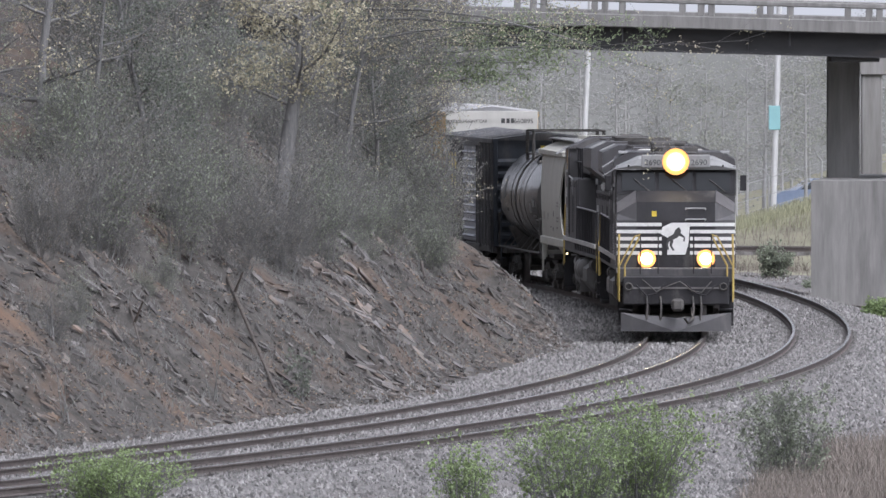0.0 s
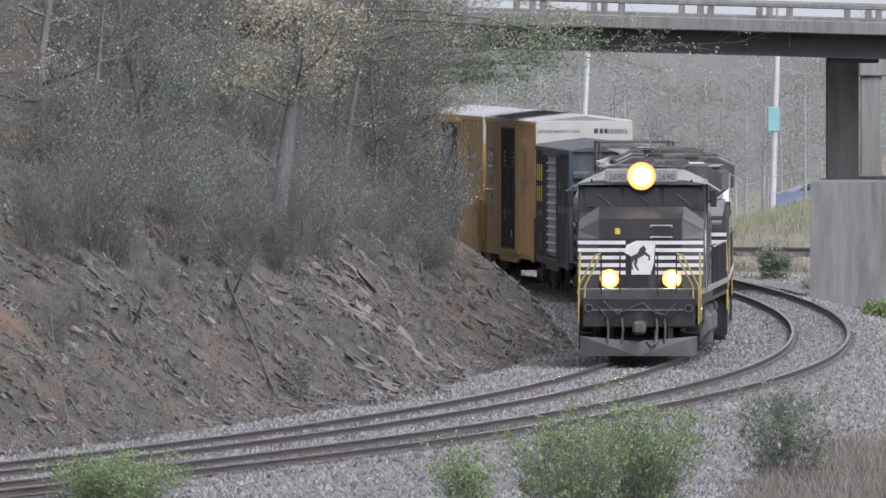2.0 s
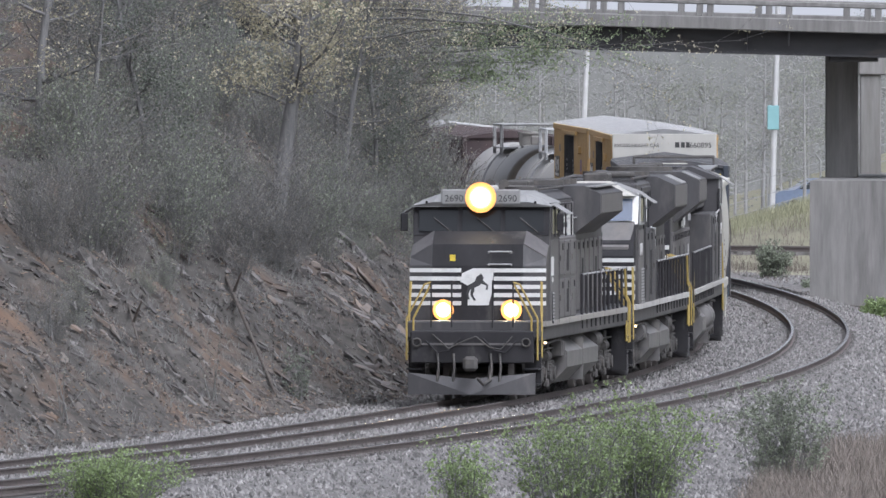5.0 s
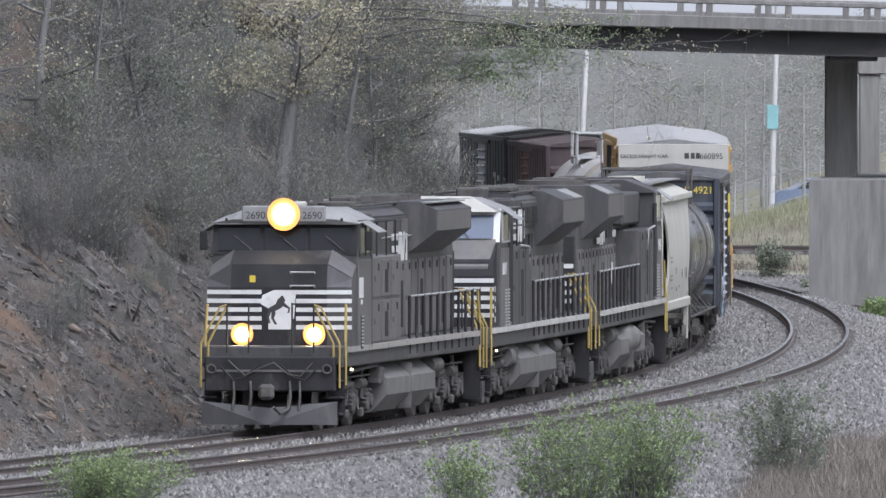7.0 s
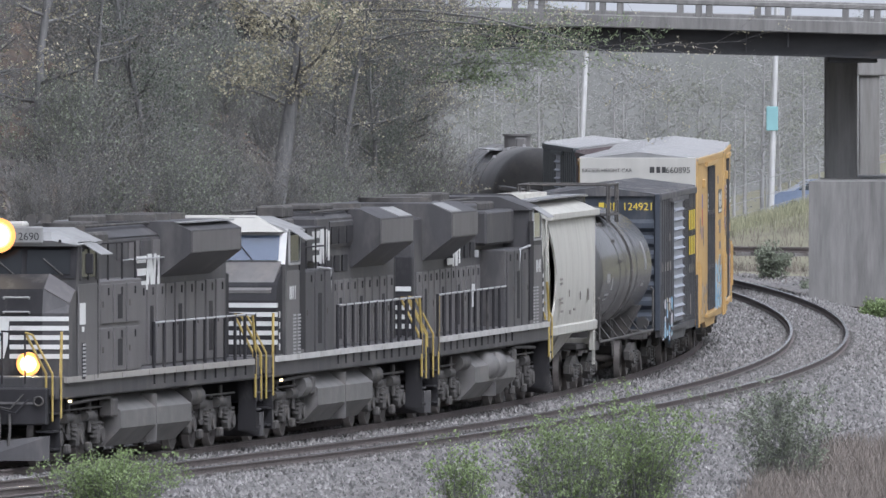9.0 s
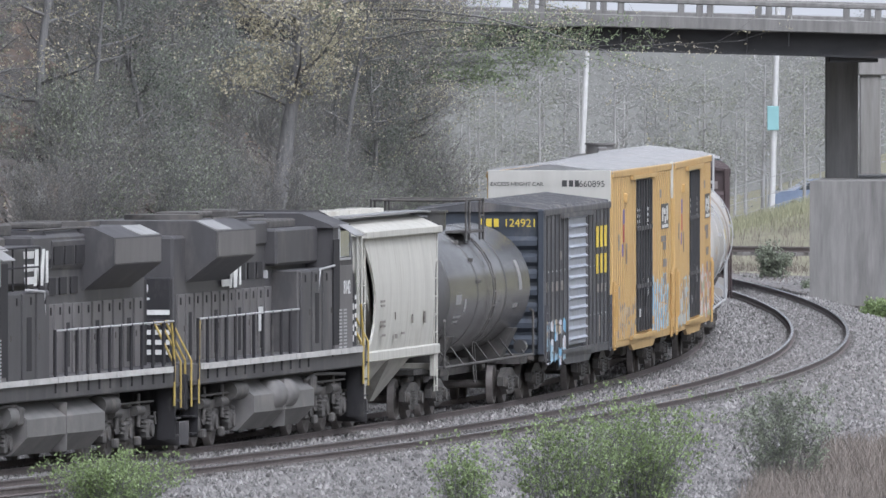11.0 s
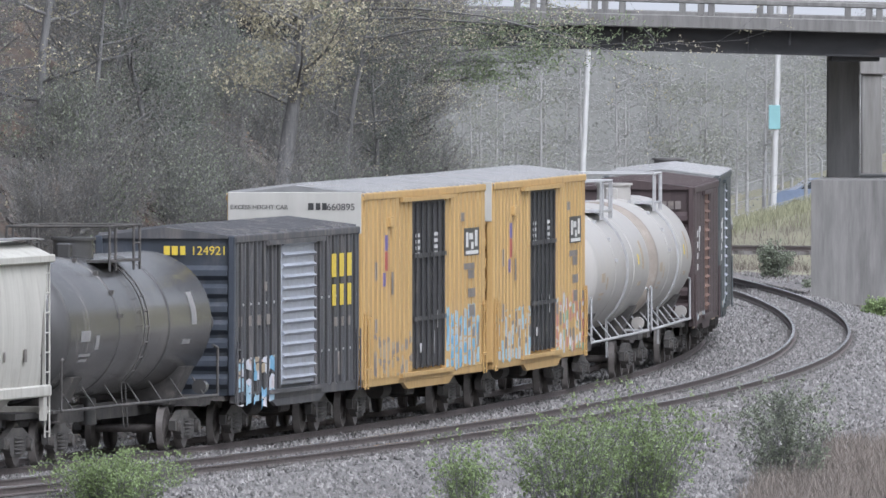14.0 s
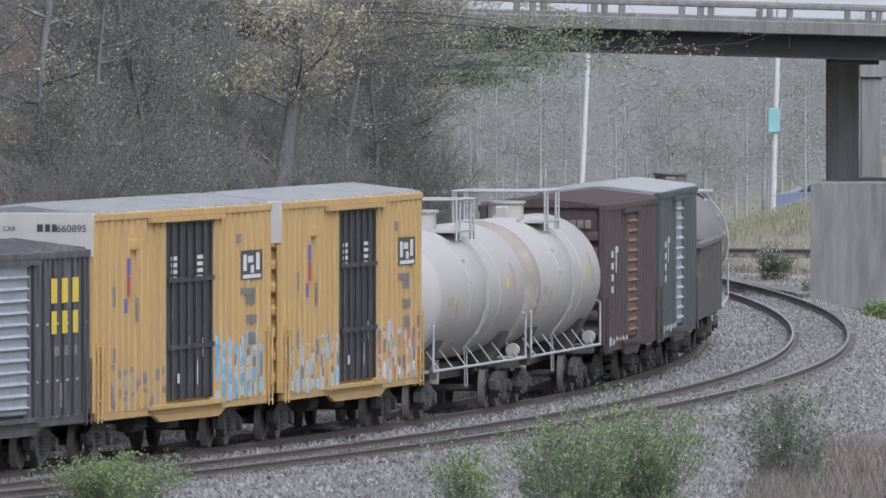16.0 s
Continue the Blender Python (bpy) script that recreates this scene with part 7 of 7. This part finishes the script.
# bushes on the gravel in front of the tracks
put(shrub_kind(31, 0.98, 2.6, 80, LEAF_BUSH, TWIG, "leafy bright green bush beside the near track", 5, (0.025, 0.055), "green_bush", "bushes along the track"), -6.44, 414)
put(shrub_kind(32, 2.2, 2.9, 80, LEAF_BUSH, TWIG, "large leafy bright green bush on the gravel", 5, (0.025, 0.06), "green_bush", "bushes along the track"), 3.9, 429)
put(shrub_kind(33, 2.0, 2.4, 60, LEAF_BUSH, TWIG, "leafy green bush joining the large one", 5, (0.025, 0.06), "green_bush", "bushes along the track"), 2.55, 427)
put(shrub_kind(34, 1.55, 1.1, 22, LEAF_BUSH, TWIG, "small thin green bush on the gravel", 5, (0.03, 0.06), "green_bush", "bushes along the track"), 0.42, 425)
put(shrub_kind(35, 2.1, 2.2, 30, LEAF_GREEN, TWIG, "open dusty green shrub on the gravel slope", 9, (0.03, 0.06), "green_bush", "bushes along the track"), 7.2, 452)
put(shrub_kind(36, 1.0, 1.1, 26, LEAF_GREEN, TWIG, "small green shrub between the tracks and the pier", 6, (0.04, 0.08), "green_bush", "bushes along the track"), 10.9, 700)
put(shrub_kind(37, 0.6, 0.9, 16, LEAF_BUSH, TWIG, "low green weed by the pier", 5, (0.04, 0.08), "green_bush", "bushes along the track"), 12.7, 622)
put(shrub_kind(38, 0.5, 0.9, 16, LEAF_GREEN, TWIG, "low green weed behind the tracks", 5, (0.04, 0.08), "green_bush", "bushes along the track"), 12.0, 690)


def blades(name, label, spots, tall, material, lean=0.5, seed=3):
    """Grass: thin bent blades in one mesh."""
    rs = np.random.RandomState(seed)
    vs, fs = [], []
    for x, y, z in spots:
        h, a, w = tall * rs.uniform(0.5, 1.2), rs.uniform(0, 2 * math.pi), rs.uniform(0.004, 0.009)
        lx, ly = rs.normal(0, lean * 0.5, 2) * h
        px, py = math.cos(a) * w, math.sin(a) * w
        k = len(vs)
        vs += [(x - px, y - py, z), (x + px, y + py, z), (x + px + lx * 0.35, y + py + ly * 0.35, z + h * 0.6), (x - px + lx * 0.35, y - py + ly * 0.35, z + h * 0.6), (x + lx, y + ly, z + h)]
        fs += [(k, k + 1, k + 2, k + 3), (k + 3, k + 2, k + 4)]
    me = bpy.data.meshes.new(name)
    me.from_pydata(vs, [], fs)
    me.materials.append(material)
    return tagged(new(name, me), label, "grass", kind="stuff")


def grass_spots(n, x0, x1, y0, y1, keep):
    rnd, out = random.Random(n), []
    while len(out) < n:
        x, y = rnd.uniform(x0, x1), rnd.uniform(y0, y1)
        if keep(x, y):
            out.append((x, y, height(x, y) - 0.02))
    return out


blades("dry_grass", "dry brown grass beside the gravel", grass_spots(24000, 4.6, 13, 408, 480, lambda x, y: x > 5.3 + 0.055 * (y - 418) + 0.7 * fuzz(x, y, 0.25, 2)), 0.58, GRASS_DRY, 0.7)
blades("bank_grass", "yellow green grass on the bank behind the bridge", grass_spots(15000, 7.5, 20, 726, 764, lambda x, y: y > 738 + 3 * fuzz(x, y, 0.3, 3)), 0.35, GRASS_GREEN, 0.5, 4)
blades("bank_weeds", "dry brown weeds below the bank", grass_spots(6000, 6.0, 20, 716, 741, lambda x, y: True), 0.35, GRASS_DRY, 0.6, 5)
blades("verge_grass", "sparse dry weeds by the pier", grass_spots(1500, 8.5, 15, 600, 720, lambda x, y: from_track(x, y)[1] > outer(from_track(x, y)[0]) + 2.6), 0.22, GRASS_DRY, 0.7, 6)


def slope_spots(n):
    rnd, out = random.Random(n), []
    while len(out) < n:
        s = rnd.uniform(-130, 20)
        d = 7.5 * rnd.random() ** 0.8
        p = on_track(s, toe(s) - d)
        if fuzz(p.x, p.y, 0.45, 15) > -0.1:
            out.append((p.x, p.y, height(p.x, p.y) - 0.02))
    return out


blades("slope_weeds", "dry grey weeds and twigs on the cutting slope", slope_spots(30000), 0.22, TWIG, 1.1, 7)


# ---- the wood beyond the bridge, with haze put into its colours ----
def far_wood():
    rnd = random.Random(5)
    kinds = []
    for seed in range(4):
        segs, tips = [], []
        tall = 7.2
        r2 = random.Random(100 + seed)
        for k in range(6):
            segs.append((Vector((0.02 * k, 0, tall * k / 6 - 0.2)), Vector((0.02 * (k + 1), 0, tall * (k + 1) / 6 - 0.2)), 0.10 - 0.012 * k, 0.088 - 0.012 * k))
            if k > 0:
                for _ in range(4):
                    a = r2.uniform(0, 2 * math.pi)
                    grow(r2, (0.02 * k, 0, tall * (k + r2.random()) / 6), (math.cos(a), math.sin(a), 0.25), r2.uniform(0.9, 1.9), 0.025, 1, segs, tips, 0.2, 0.05)
        kinds.append(plant("far_tree", "tall woodland tree in haze-paled colours beyond the bridge", "tree", "misty wood", segs, tips, BARK_FAR, LEAF_FAR if seed < 3 else LEAF_FAR_GREEN, 1 if seed < 3 else 3, (0.05, 0.11), 0.2, 200 + seed))
    for k in range(46):
        src = kinds[k % 4]
        ob = src if k < 4 else copy_thing(src, Matrix.Identity(4))
        x, y = -3 + 21 * ((k * 0.618) % 1.0) + rnd.uniform(-.4, .4), rnd.uniform(785, 850)
        put(ob, x, y, rnd.uniform(0, 360), rnd.uniform(0.70, 0.94))
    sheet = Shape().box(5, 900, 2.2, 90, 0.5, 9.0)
    tagged(part("backdrop", sheet, backdrop_mat), "far woodland sheet with haze put in as pale glow", "backdrop", kind="structure")


far_wood()
# Added glowing sheet in place of white fog and sky; hides the ground beyond.
fog = lamp_mat("fog_sky_glow", (0.80, 0.81, 0.83), 0.56)
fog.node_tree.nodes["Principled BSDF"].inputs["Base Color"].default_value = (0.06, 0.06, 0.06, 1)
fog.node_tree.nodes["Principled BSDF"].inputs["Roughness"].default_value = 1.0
tagged(part("fog_backdrop", Shape().box(0, 1050, 40, 700, 1.0, 100), fog), "glowing sheet in place of white fog and sky", "backdrop", kind="structure")
# ---- the train rolls round the bend ----
def motions():
    for ob, centre, half, turn in TRAIN:
        rows = []
        for k in range(33):
            s = train_at(0.5 * k) + centre
            a, b = on_track(s + half), on_track(s - half)
            way = a - b
            rows.append((0.5 * k, Matrix.Translation((a + b) / 2) @ pose(0, 0, 0, 0, 0, math.degrees(math.atan2(way.y, way.x)) + turn)))
        walk(ob, rows)
    turned = {ob: turn for ob, _, _, turn in TRAIN}
    hidden = [row[0] for row in TRAIN[-3:]]  # never more than a sliver of these cars shows
    for wheels, car, ax, r in ROLLING:
        if car in hidden:
            continue
        rows = []
        for k in range(481):
            angle = math.degrees(train_at(k / 30) / r) * (-1 if turned[car] else 1)
            rows.append((k / 30, pose(ax, 0, r, 0, angle, 0) @ pose(0, 0, 0, 0, 0, 90)))
        walk(wheels, rows)


motions()
